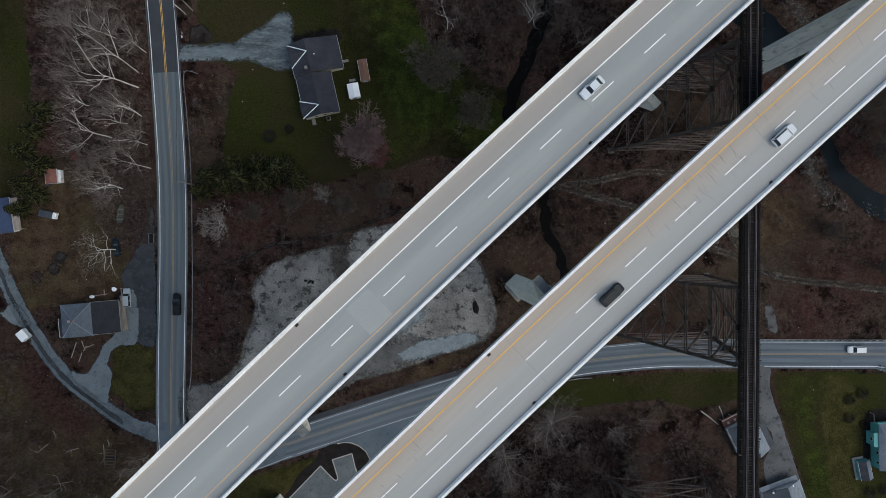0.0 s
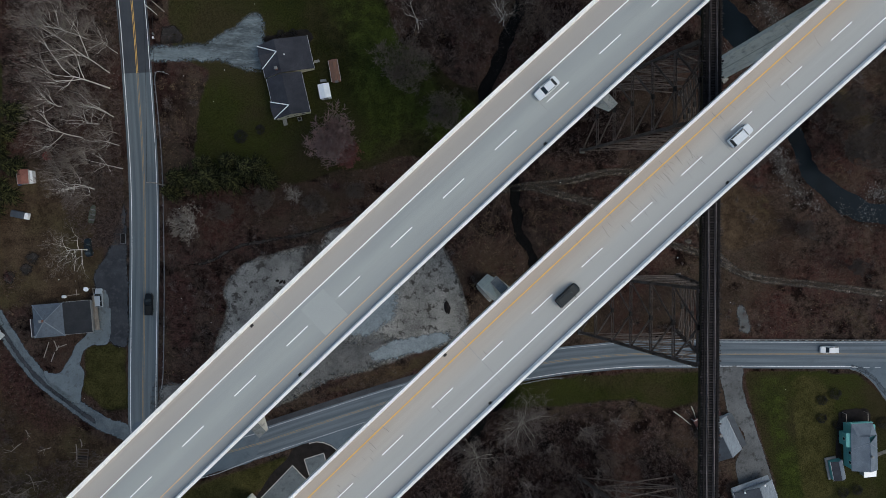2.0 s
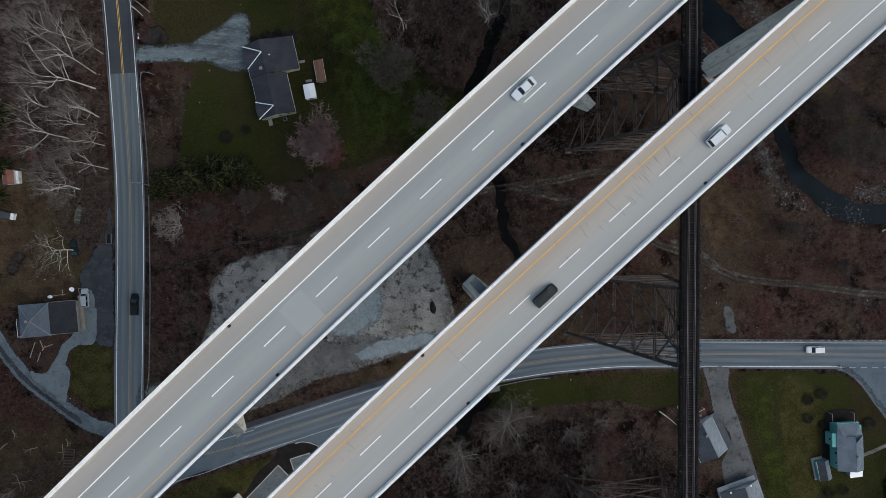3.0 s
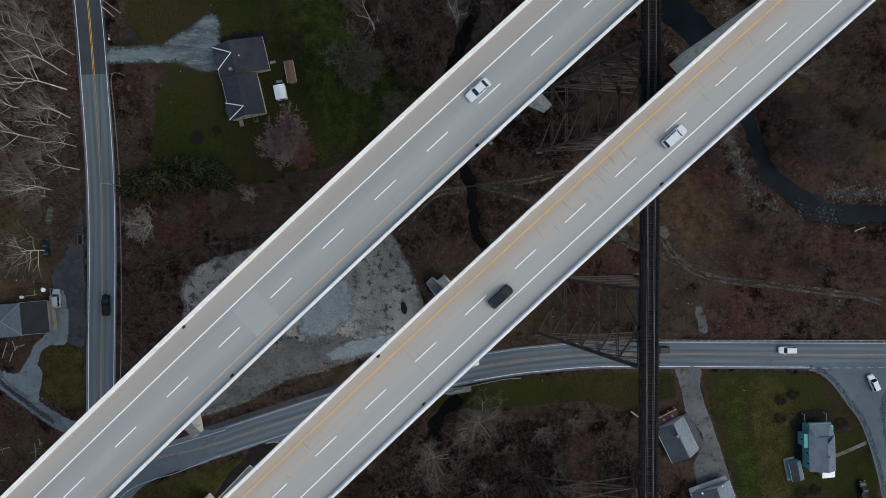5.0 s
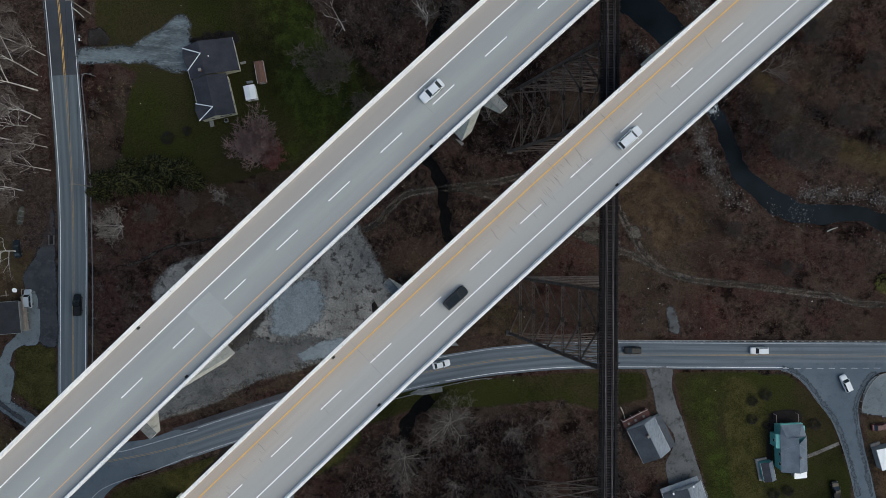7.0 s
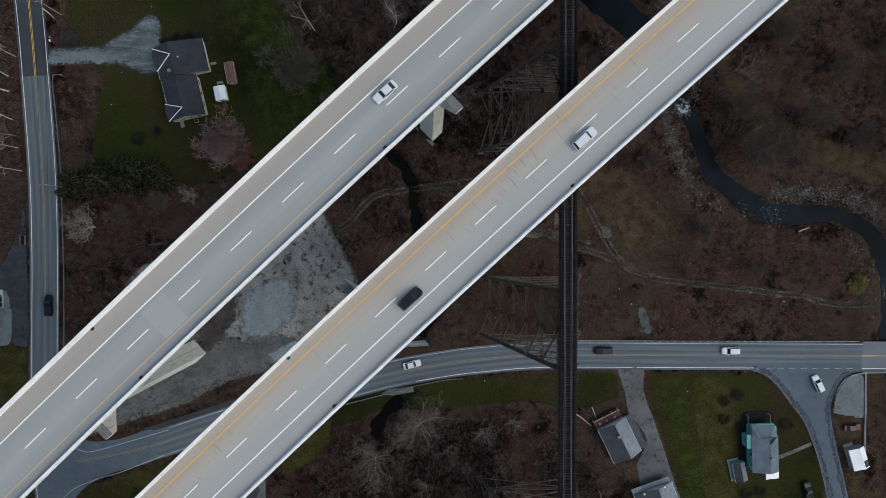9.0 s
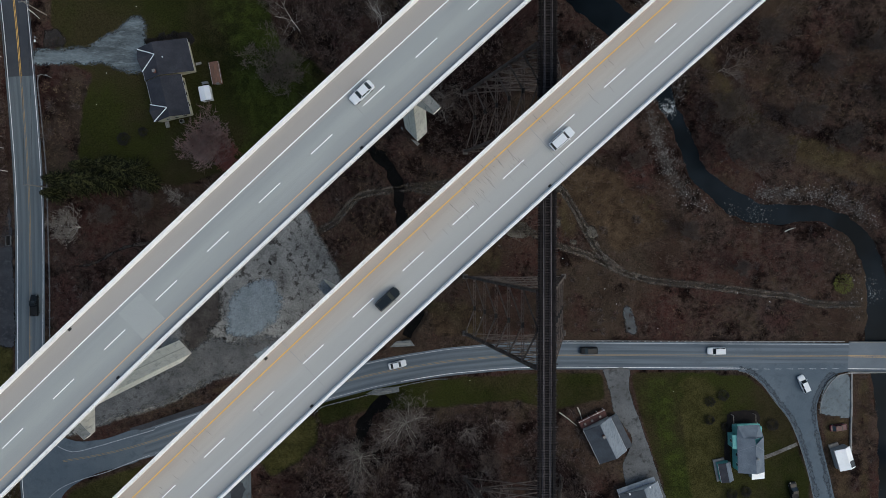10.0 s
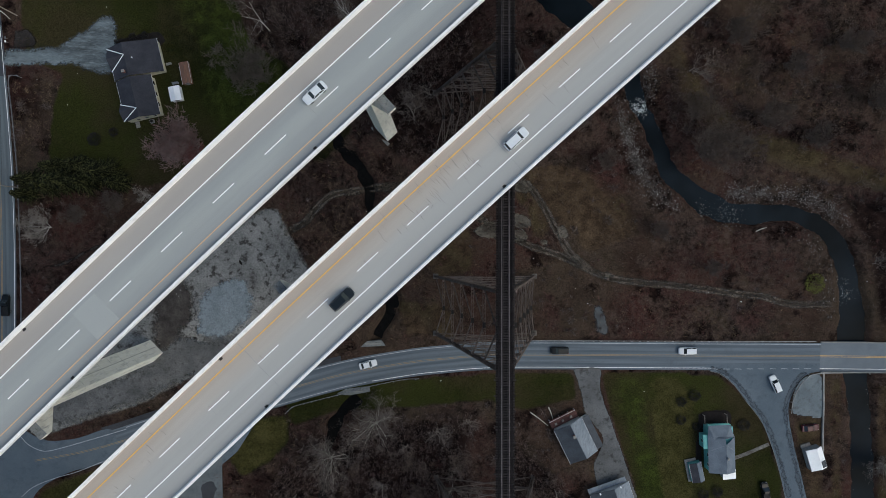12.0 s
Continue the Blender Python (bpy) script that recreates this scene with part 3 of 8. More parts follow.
# woods whose floor is coloured darker for shade
SHADED_WOODS = [
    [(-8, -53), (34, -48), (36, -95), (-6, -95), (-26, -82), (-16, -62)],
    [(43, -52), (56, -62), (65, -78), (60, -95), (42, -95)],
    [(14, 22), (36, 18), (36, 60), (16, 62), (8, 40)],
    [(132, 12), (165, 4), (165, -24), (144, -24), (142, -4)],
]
TRACKS = [
    (curve_points([(-12, 2), (-8.3, 4.0), (-5, 8), (-0.9, 11.2), (5, 12.2), (11.7, 13.1), (22.9, 14.6), (33.4, 16.9), (42.4, 16.6), (47.7, 15.1), (51, 12.6), (54, 8.6), (56.7, 3.7), (59.2, -0.7), (62.3, -5.2), (66.8, -8.7)], 0.8), 1.1, 0.72),
    (curve_points([(11.7, 13.1), (22, 10.5), (34, 7), (42, 2), (47.3, -0.7), (51.8, -2.7), (57.8, -4.5), (62.3, -6.6), (66.8, -8.9), (72.1, -10.8), (79.6, -12), (88.6, -12.8), (97.7, -14), (106.7, -15.2), (112.8, -15.8), (118.1, -17.5), (124.9, -18.1), (130.4, -17.7)], 0.8), 1.1, 0.75),
    (curve_points([(97.7, -14), (106, -12.2), (112, -12.6), (116, -15), (121, -17.4)], 0.8), 0.6, 0.5),
    (curve_points([(84, 62), (87.5, 50), (91.5, 40), (97, 31), (104, 24.5), (113, 20.5), (124, 17.5), (140, 14), (170, 8)], 0.8), 1.6, 0.42),
]
RED = [
    [(84, 46), (89.5, 40), (94, 25), (103, 18), (97.5, 14), (91, 18), (86.5, 28), (83.5, 36)],
    [(52.6, -14.9), (57.8, -14.2), (59.4, -21), (61.7, -27), (54.2, -27.3), (51.9, -22.4)],
    [(97.4, 2.2), (104.9, 1.2), (106.5, -3), (97.5, -3)],
    [(103.8, -18.1), (114.3, -17.3), (116, -25.6), (103.9, -25.6)],
    [(-82, -6), (-76, -6), (-73, -18), (-75, -30), (-82, -34)],
    [(-128, -30), (-120, -29), (-112, -42), (-104, -50), (-112, -54), (-126, -44)],
    [(-62, 8), (-40, 11), (-24, 12), (-26, 9), (-42, 6), (-60, 3)],
    [(145, 8), (160, 4), (160, -22), (146, -22), (143, -6)],
    [(66, 26), (76, 22), (80, 12), (72, 8), (64, 16)],
]
STONE_BARS = [
    [(73.5, 36.5), (76, 32.5), (78.4, 27), (80.6, 21), (83, 15.5), (87, 10.8), (90.5, 8), (87.5, 6.5), (82.5, 10.5), (78.5, 15), (75.6, 22), (73.4, 30)],
    [(101, 11), (106, 9.6), (114, 10), (122, 9.4), (128, 7), (133.5, 2), (136, 3), (131, 9.5), (124, 12.6), (114, 13), (104, 13.6)],
    [(80, 46), (82.8, 44), (83, 38), (81.8, 34), (80.9, 36), (80.6, 42)],
    [(118, 2.5), (125, -0.4), (129, -4), (130.6, -9), (131.6, -22), (130, -22), (128.6, -9), (126, -4), (121, 0.5)],
    [(58, 52), (64, 50), (70.5, 43.5), (68.5, 41.5), (62, 46.5), (57, 49)],
    [(70, 62), (76, 55), (82, 50), (84, 52), (78, 59), (72, 66)],
]


def build_ground():
    xs, ys = axis(-150, 165, 0.75, 3000), axis(-95, 90, 0.75, 3000)
    X, Y = np.meshgrid(xs, ys)
    Z = land(X, Y)
    nx, ny = len(xs), len(ys)
    verts = np.stack([X.ravel(), Y.ravel(), Z.ravel()], 1)
    i = np.arange(nx * (ny - 1)).reshape(ny - 1, nx)[:, :-1].ravel()
    faces = np.stack([i, i + 1, i + nx + 1, i + nx], 1)
    me = bpy.data.meshes.new("ground")
    me.from_pydata(verts.tolist(), [], faces.tolist())
    me.materials.append(M["ground"])
    for name in ("lawn", "track", "stones", "gravel", "woods_shade", "dry", "lush", "red"):
        me.attributes.new(name, "FLOAT", "POINT")
    lawn = np.zeros(X.shape)
    for poly in LAWNS:
        lawn = np.maximum(lawn, inside(poly, X, Y) * 1.0)
    for _ in range(3):
        lawn = (lawn + np.roll(lawn, 1, 0) + np.roll(lawn, -1, 0) + np.roll(lawn, 1, 1) + np.roll(lawn, -1, 1)) / 5
    track = np.zeros(X.shape)
    for line, half, much in TRACKS:
        track = np.maximum(track, much * smooth01((half + 0.6 - distance_to(line, X, Y)) / 1.0))
    def spread(polys, times):
        v = np.zeros(X.shape)
        for poly in polys:
            v = np.maximum(v, inside(poly, X, Y) * 1.0)
        for _ in range(times):
            v = (v + np.roll(v, 1, 0) + np.roll(v, -1, 0) + np.roll(v, 1, 1) + np.roll(v, -1, 1)) / 5
        return v

    e = shore(X, Y)
    bars = spread(STONE_BARS, 9)
    stones = np.maximum(0.6 * bars, 0.3 * smooth01((2.2 - e) / 1.6) * (Y < 60))
    gravel = np.minimum(0.78, 1.3 * spread([LOT], 5))
    woods_shade = 0.9 * spread(SHADED_WOODS, 14)
    dry = 0.8 * spread(DRY, 6)
    for name, v in (("dry", dry), ("red", 0.62 * spread(RED, 22)), ("lush", 0.62 * spread(LUSH, 30)), ("lawn", lawn), ("track", track), ("stones", stones), ("gravel", gravel), ("woods_shade", woods_shade)):
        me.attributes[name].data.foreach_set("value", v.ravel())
    for p in me.polygons:
        p.use_smooth = True
    return tagged(new("ground", me), "winter ground of leaf litter, lawns and dirt tracks", "ground", kind="structure")


def ribbon(name, line, left, right, mat, lift=0.0, label="", category="road", kind="structure", parent=None, zs=None, cols=2):
    """A strip along a line, between the offsets left and right of it, laid on the even land."""
    nn = normals2d(line)
    verts, faces = [], []
    for k, (p, q) in enumerate(zip(line, nn)):
        for c in range(cols):
            o = left + (right - left) * c / (cols - 1)
            x, y = p + q * o
            verts.append((x, y, (base_z(x, y) if zs is None else zs) + lift))
    for k in range(len(line) - 1):
        for c in range(cols - 1):
            a = k * cols + c
            faces.append((a, a + cols, a + cols + 1, a + 1))
    ob = mesh_object(name, verts, faces, mat, parent, "" if kind == "structure" else label)
    run = np.concatenate([[0], np.cumsum(np.linalg.norm(np.diff(line, axis=0), axis=1))])
    layer = ob.data.uv_layers.new(name="UVMap")
    for lo in ob.data.loops:
        layer.data[lo.index].uv = (run[lo.vertex_index // cols], left + (right - left) * (lo.vertex_index % cols) / (cols - 1))
    ob.data.flip_normals() if ob.data.polygons[0].normal.z < 0 else None
    if not parent:
        tagged(ob, label, category, kind=kind)
    return ob


def patch(name, pts, mat, lift, label, category, step=0.5, wobble=0.25, sharp=False):
    """A flat paved or gravelled area with an uneven rim and a skirt into the ground."""
    line = curve_points(pts + [pts[0]], step)[:-1]
    if sharp:
        line = np.array([np.array(a) + (np.array(b) - np.array(a)) * k / 12 for a, b in zip(pts, pts[1:] + pts[:1]) for k in range(12)])
    rim = []
    for i, (x, y) in enumerate(line):
        dx = dy = 0.0
        for freq, amp in ((0.22, 1.0), (0.8, 0.5), (2.4, 0.25)):
            d = Vector((x * freq, y * freq, 3.0))
            dx += amp * noise.noise(d)
            dy += amp * noise.noise(d + Vector((9, 4, 1)))
        rim.append((x + 1.4 * wobble * dx, y + 1.4 * wobble * dy))
    bm = bmesh.new()
    top = [bm.verts.new((x, y, base_z(x, y) + lift)) for x, y in rim]
    low = [bm.verts.new((x, y, base_z(x, y) - 0.4)) for x, y in rim]
    for a, b, c in tessellate_polygon([[Vector((x, y, 0)) for x, y in rim]]):
        bm.faces.new((top[a], top[b], top[c]))
    for i in range(len(top)):
        j = (i + 1) % len(top)
        bm.faces.new((top[i], low[i], low[j], top[j]))
    return tagged(part(name, bm, mat), label, category, kind="structure")


def soft_patch(name, pts, mat, lift, label, category, fade=1.5, step=0.6):
    """A spread of loose material that follows the ground and thins out over the given width at its rim."""
    rim = curve_points(pts + [pts[0]], 0.5)[:-1]
    xs = np.arange(rim[:, 0].min() - fade, rim[:, 0].max() + fade + step, step)
    ys = np.arange(rim[:, 1].min() - fade, rim[:, 1].max() + fade + step, step)
    X, Y = np.meshgrid(xs, ys)
    x, y = X.ravel(), Y.ravel()
    d = distance_to(rim, x, y) * np.where(inside([tuple(p) for p in rim], x, y), 1, -1) / fade
    nx = len(xs)
    i = np.arange(nx * (len(ys) - 1)).reshape(-1, nx)[:, :-1].ravel()
    f = np.stack([i, i + 1, i + nx + 1, i + nx], 1)
    f = f[(d[f] > -1).any(1)]
    used = np.unique(f)
    back = np.zeros(len(x), int)
    back[used] = np.arange(len(used))
    x, y, d = x[used], y[used], np.clip(d[used], -1, 1)
    z = np.maximum(base_z(x, y), land(x, y) + 0.04) + lift
    ob = mesh_object(name, np.stack([x, y, z], 1).tolist(), back[f].tolist(), mat)
    ob.data.attributes.new("edge", "FLOAT", "POINT").data.foreach_set("value", d)
    return tagged(ob, label, category, kind="structure")


ground = build_ground()
# ---- roads ----
def cut(line, y0=None, y1=None, x0=None, x1=None):
    k = np.ones(len(line), bool)
    for v, c, s in ((y0, 1, 1), (y1, 1, -1), (x0, 0, 1), (x1, 0, -1)):
        if v is not None:
            k &= s * line[:, c] >= s * v
    return line[k]


road_west = ribbon("road_west", WEST_ROAD, 3.7, -3.9, M["asphalt"], 0.0, "grey two-lane asphalt road", cols=5)
NEWER = cut(WEST_ROAD, y0=41.2)
ribbon("road_west_fresh", NEWER, 3.65, -3.75, M["fresh_asphalt"], 0.006, "newly laid dark asphalt surface", cols=3)
ribbon("road_marking_west", cut(WEST_ROAD, y0=-49.5), 3.3, 3.18, M["white_paint"], 0.014, "white edge line", "road marking")
ribbon("road_marking_west", cut(WEST_ROAD, y1=200), -3.22, -3.36, M["white_paint"], 0.014, "white edge line", "road marking")
for o in (0.1, -0.22):
    ribbon("road_marking_west", cut(WEST_ROAD, y0=-52), o + 0.12, o, M["worn_yellow_paint"], 0.014, "faded double yellow centre line", "road marking")
    ribbon("road_marking_west", NEWER, o + 0.12, o, M["yellow_paint"], 0.018, "double yellow centre line", "road marking")

road_east = ribbon("road_east", EAST_ROAD, 3.6, -3.9, M["asphalt_east"], 0.002, "grey two-lane asphalt road", cols=5)
ribbon("road_marking_east", cut(EAST_ROAD, x0=-56), 3.2, 3.08, M["worn_white_paint"], 0.016, "white edge line", "road marking")
ribbon("road_marking_east", cut(EAST_ROAD, x0=-58, x1=8), -3.27, -3.38, M["worn_white_paint"], 0.016, "worn white edge line", "road marking")
ribbon("road_marking_east", cut(EAST_ROAD, x0=8, x1=101), -3.26, -3.38, M["white_paint"], 0.016, "white edge line", "road marking")
for o in (0.12, -0.2):
    ribbon("road_marking_east", cut(EAST_ROAD, x0=-82), o + 0.1, o, M["worn_yellow_paint"], 0.016, "double yellow centre line", "road marking")
ribbon("road_shoulder_east", cut(EAST_ROAD, x0=-62, x1=2), 5.0, 3.6, M["dark_asphalt"], -0.01, "dark gritty road shoulder", cols=3)
ribbon("road_marking_corner", curve_points([(-83.9, -52.5), (-81.9, -54.7), (-79, -56.2), (-76.5, -56.4), (-71.6, -55.2), (-62.6, -52.6), (-56.1, -50.7)], 0.6), 0.07, -0.07, M["worn_white_paint"], 0.022, "curved white edge line", "road marking")
ribbon("road_marking_corner", curve_points([(-84.1, -68.8), (-81.8, -66.7), (-78.8, -65.1), (-74.3, -63.5), (-69.1, -62.0), (-62, -59.2), (-57.5, -57.5)], 0.6), 0.06, -0.06, M["worn_white_paint"], 0.022, "curved white edge line", "road marking")
patch("road_junction", [(-85.5, -49), (-78, -53.4), (-70, -53.2), (-60, -50.8), (-60, -58.5), (-72, -62.5), (-80, -67.5), (-84, -76), (-86.5, -78), (-91, -70), (-91.5, -50)], M["worn_asphalt"], 0.012, "worn grey asphalt road junction", "road", wobble=0.1)
SIDE = [(97.5, -34.4), (99, -35.6), (101.8, -36.5), (105.4, -39.3), (108.9, -43.9), (113.2, -49.5), (116.2, -56.6), (118.4, -63.7), (120, -70.2), (126, -95), (131.8, -95), (125.6, -70.2), (124, -63.7), (121.8, -55.2), (120.3, -47.4), (120.8, -43.2), (122.8, -39), (125.5, -36.6), (129, -36.0), (132, -35.2), (131.5, -34.2), (126, -33.8), (115, -33.8), (104, -33.8), (98.5, -33.9)]
patch("road_side", SIDE, M["worn_asphalt"], 0.012, "smooth blue-grey asphalt side road", "road", wobble=0.06)
for k in range(9):
    x = 99.5 + 3.1 * k
    ribbon("road_marking_mouth", np.array([(x, -35.2), (x + 0.8, -35.22), (x + 1.7, -35.25)]), 0.06, -0.06, M["worn_white_paint"], 0.024, "worn white dash across the junction mouth", "road marking")
for line, o in (([(99, -35.7), (101.8, -36.6), (105.4, -39.4), (108.9, -44), (113.2, -49.6), (116.2, -56.7), (118.4, -63.8), (120, -70.3)], 0.9), ([(125.4, -36.8), (122.9, -39), (120.9, -43.2), (120.4, -47.4), (121.8, -55.2), (124, -63.7), (125.6, -70.2)], -0.9)):
    line = curve_points(line, 0.6)
    soft_patch("road_stain_side", [tuple(p) for p in (line + normals2d(line) * (o + 0.5))[::2]] + [tuple(p) for p in (line + normals2d(line) * (o - 0.5))[::-2]], M["tyre_band"], 0.02, "dark tyre-worn band along the kerb", "stain", 1.4, 0.4)
ribbon("kerb_side", curve_points([(99, -35.7), (101.8, -36.6), (105.4, -39.4), (108.9, -44), (113.2, -49.6), (116.2, -56.7), (118.4, -63.8), (120, -70.3)], 0.6), 0.0, -0.1, M["stained_concrete"], 0.03, "thin worn kerb along the side road", "kerb")
soft_patch("driveway_lower", [(62.3, -35), (64.4, -40.9), (65.9, -47.2), (68, -50), (70.6, -54.2), (68.1, -61.2), (69, -66.9), (70, -80), (71, -95), (84, -95), (81.5, -76), (77.9, -64.1), (75, -55.7), (72.8, -49.3), (70.7, -43.7), (69.6, -39.5), (69.4, -35)], M["cracked_asphalt"], 0.02, "cracked grey-brown driveway beside the railway trestle", "driveway", 0.55, 0.3)
soft_patch("gravel_lot", LOT, M["gravel"], 0.0, "grey mossy gravel yard under the motorway bridges", "gravel yard", 2.2)
soft_patch("gravel_lot_blue", [(-36.4, -17.4), (-33, -13), (-28, -11), (-24.5, -11.6), (-22.8, -16), (-23.1, -21), (-29.4, -25.6), (-36.4, -25.2)], M["blue_gravel"], 0.012, "blue-grey newer gravel spread on the yard", "gravel", 3.6)
soft_patch("gravel_lot_blue", [(-30.5, -31.2), (-24.4, -27.6), (-16, -26), (-10.3, -25), (-8, -26.6), (-12, -29.2), (-20, -31.4), (-27, -32.8)], M["blue_gravel"], 0.012, "blue-grey newer gravel spread on the yard", "gravel", 1.8)
soft_patch("gravel_lot_mud", [(-49.2, -26.5), (-47.7, -19.1), (-46.4, -12), (-47, -4), (-43, -2), (-41.5, -9), (-38.2, -13.8), (-37.4, -20.1), (-41, -25.5), (-42, -29.1), (-46.6, -31.5)], M["brown_grit"], 0.01, "brown muddy strip across the yard", "gravel", 4.0)
soft_patch("gravel_lot_grit", [(-84, -50), (-84, -40), (-76, -38), (-69, -37.5), (-60, -38.5), (-50, -32), (-42, -27), (-34, -27), (-24, -26), (-20, -30), (-30, -34.5), (-42, -38.4), (-52, -43), (-66, -47.5)], M["grit"], 0.011, "dark rutted grit along the yard", "gravel", 3.6)
soft_patch("bare_soil", [(-123.8, -10.5), (-121.8, -8.9), (-120.0, -10.1), (-121.6, -12.3)], M["mud"], 0.02, "dark bare soil in the yard", "bare soil", 1.3, 0.4)
soft_patch("bare_soil", [(-119.5, -8.8), (-117.5, -7.2), (-115.7, -8.4), (-117.3, -10.6)], M["mud"], 0.02, "dark bare soil in the yard", "bare soil", 1.3, 0.4)
soft_patch("bare_soil", [(-117.9, -5.7), (-115.9, -4.1), (-114.1, -5.3), (-115.7, -7.5)], M["mud"], 0.02, "dark bare soil in the yard", "bare soil", 1.3, 0.4)
NW = normals2d(WEST_DRIVE)
soft_patch("driveway_west", [tuple(p) for p in (WEST_DRIVE + NW * 2.0)[::3]] + [tuple(p) for p in (WEST_DRIVE - NW * 2.0)[::-3]], M["lane_gravel"], 0.01, "worn blue-grey gravel lane", "driveway", 0.7)
MID = WEST_DRIVE - NW * 0.5
soft_patch("driveway_rut", [tuple(p) for p in (MID + NW * 0.55)[:-6:3]] + [tuple(p) for p in (MID - NW * 0.55)[-7::-3]], M["apron_asphalt"], 0.016, "dark worn strip along the gravel lane", "driveway", 0.8, 0.3)
soft_patch("driveway_bulge", [(-131, -20), (-127.4, -17), (-123.4, -22.6), (-127, -23.4)], M["fork_gravel"], 0.016, "pale gravel bay beside the lane", "driveway", 1.0)
soft_patch("driveway_fork", [(-114, -34.4), (-109.9, -35.4), (-107, -31.6), (-105.4, -28.2), (-102.7, -25.6), (-100.6, -22), (-100.4, -15), (-97, -15), (-96.8, -27.2), (-102.1, -28.6), (-104.4, -32.7), (-103.2, -35.6), (-104.2, -41.2), (-104.6, -43.6), (-108.6, -41.8), (-112.4, -38.4)], M["fork_gravel"], 0.016, "worn pale grey drive forking to the house", "driveway", 0.5)
soft_patch("parking_apron", [(-100.6, -9.5), (-97.5, -5), (-94, 4), (-92.6, 10), (-92.0, 4), (-91.9, -10), (-91.9, -27.4), (-96.6, -27.6), (-99.4, -22), (-100.4, -16)], M["apron_asphalt"], 0.006, "dark worn asphalt parking strip beside the road", "parking", 1.2)
soft_patch("driveway_north", [(-85, 48.0), (-79, 48.9), (-73, 49.4), (-68.4, 51.1), (-63.8, 53.9), (-60.6, 57), (-57.2, 56.6), (-56.4, 49.9), (-55.8, 43), (-62, 42.9), (-66.5, 44.4), (-74.9, 44.9), (-85, 44.4)], M["drive_gravel"], 0.012, "streaked blue-grey gravel driveway", "driveway", 2.2)
soft_patch("gravel_bay", [(121.5, -47.6), (121.5, -42.8), (123.3, -38.6), (126.2, -36.9), (128.8, -37.1), (129.5, -42), (129.6, -48.2), (125, -48)], M["fork_gravel"], 0.016, "blue-grey gravel bay by the side road", "gravel bay", 0.35)

soft_patch("ditch", [(-82, -7.8), (-72, -6.6), (-64, -2.5), (-57, -0.9), (-45, 1.3), (-39, 3.4), (-30.5, 6.4), (-21.6, 8.7), (-21.5, 7.9), (-30.3, 5.5), (-38.8, 2.5), (-45, 0.4), (-57, -1.8), (-64, -3.4), (-72, -7.4)], M["mud"], 0.0, "narrow dark ditch above the yard", "ditch", 0.8, 0.4)
soft_patch("puddle", [(67.9, -18.3), (69.4, -18), (70.6, -20.2), (71.5, -25.6), (68.6, -25.2), (68.1, -21.7)], M["shallow_water"], 0.0, "shallow grey puddle in the brush", "puddle", 1.3, 0.3)
for poly in ([(35.5, 1.5), (39, 4.2), (42, 3.6), (43.5, 1.4), (41, -0.4), (37.5, 0.2)], [(45.5, 15.4), (50.2, 14.9), (51.4, 12.6), (49.5, 11.6), (45.5, 12.6)], [(45.5, 6.7), (50.3, 5.2), (51, 3), (48.8, 2.3), (45.5, 3)], [(45.5, 2.3), (49.5, 1.8), (49.8, -0.7), (45.5, -1.2)], [(57.7, 2.7), (60, 2.7), (60.7, 0), (58.5, -0.3)], [(53.4, -0.5), (55.2, -0.6), (55.6, -1.9), (53.8, -1.9)], [(70.6, -9.4), (72.4, -9.5), (72.5, -10.6), (70.7, -10.6)], [(62.1, -5), (63.4, -4.8), (63.7, -6.1), (62.4, -6.4)]):
    soft_patch("bare_earth", poly, M["earth_streaks"], 0.0, "pale streaks of bare earth beside the track", "bare earth", 1.1, 0.35)

for line, half, much in TRACKS[:2]:
    for o in (0.6, -0.6):
        c = line + normals2d(line) * o
        q = normals2d(c) * 0.32
        soft_patch("track_rut", [tuple(p) for p in (c + q)[::2]] + [tuple(p) for p in (c - q)[::-2]], M["rut"], 0.0, "pale worn wheel rut of the dirt track", "dirt track", 1.1, 0.4)

# ---- motorway decks ----
ALONG = Vector((math.cos(radians(43)), math.sin(radians(43)), 0))
ACROSS = Vector((math.sin(radians(43)), -math.cos(radians(43)), 0))


class Deck:
    """The gentle curve of a bridge: v(u) across the general direction, both edges and the surface height."""

    def __init__(self, a, b, c, lo, hi, z):
        self.a, self.b, self.c, self.lo, self.hi, self.z = a, b, c, lo, hi, z

    def at(self, u, off=0.0, z=0.0):
        slope = 2 * self.a * u + self.b
        v = self.c + self.b * u + self.a * u * u
        k = off / math.hypot(1, slope)
        return ALONG * (u - k * slope) + ACROSS * (v + k) + Vector((0, 0, self.z + z))

    def turn(self, u):
        p, q = self.at(u - 1), self.at(u + 1)
        return math.atan2(q.y - p.y, q.x - p.x)


WEST_DECK = Deck(1.62e-4, -0.0004, -13.75, -6.85, 6.52, 57.2)
EAST_DECK = Deck(1.66e-4, 0.0035, 12.80, -6.62, 6.72, 55.2)


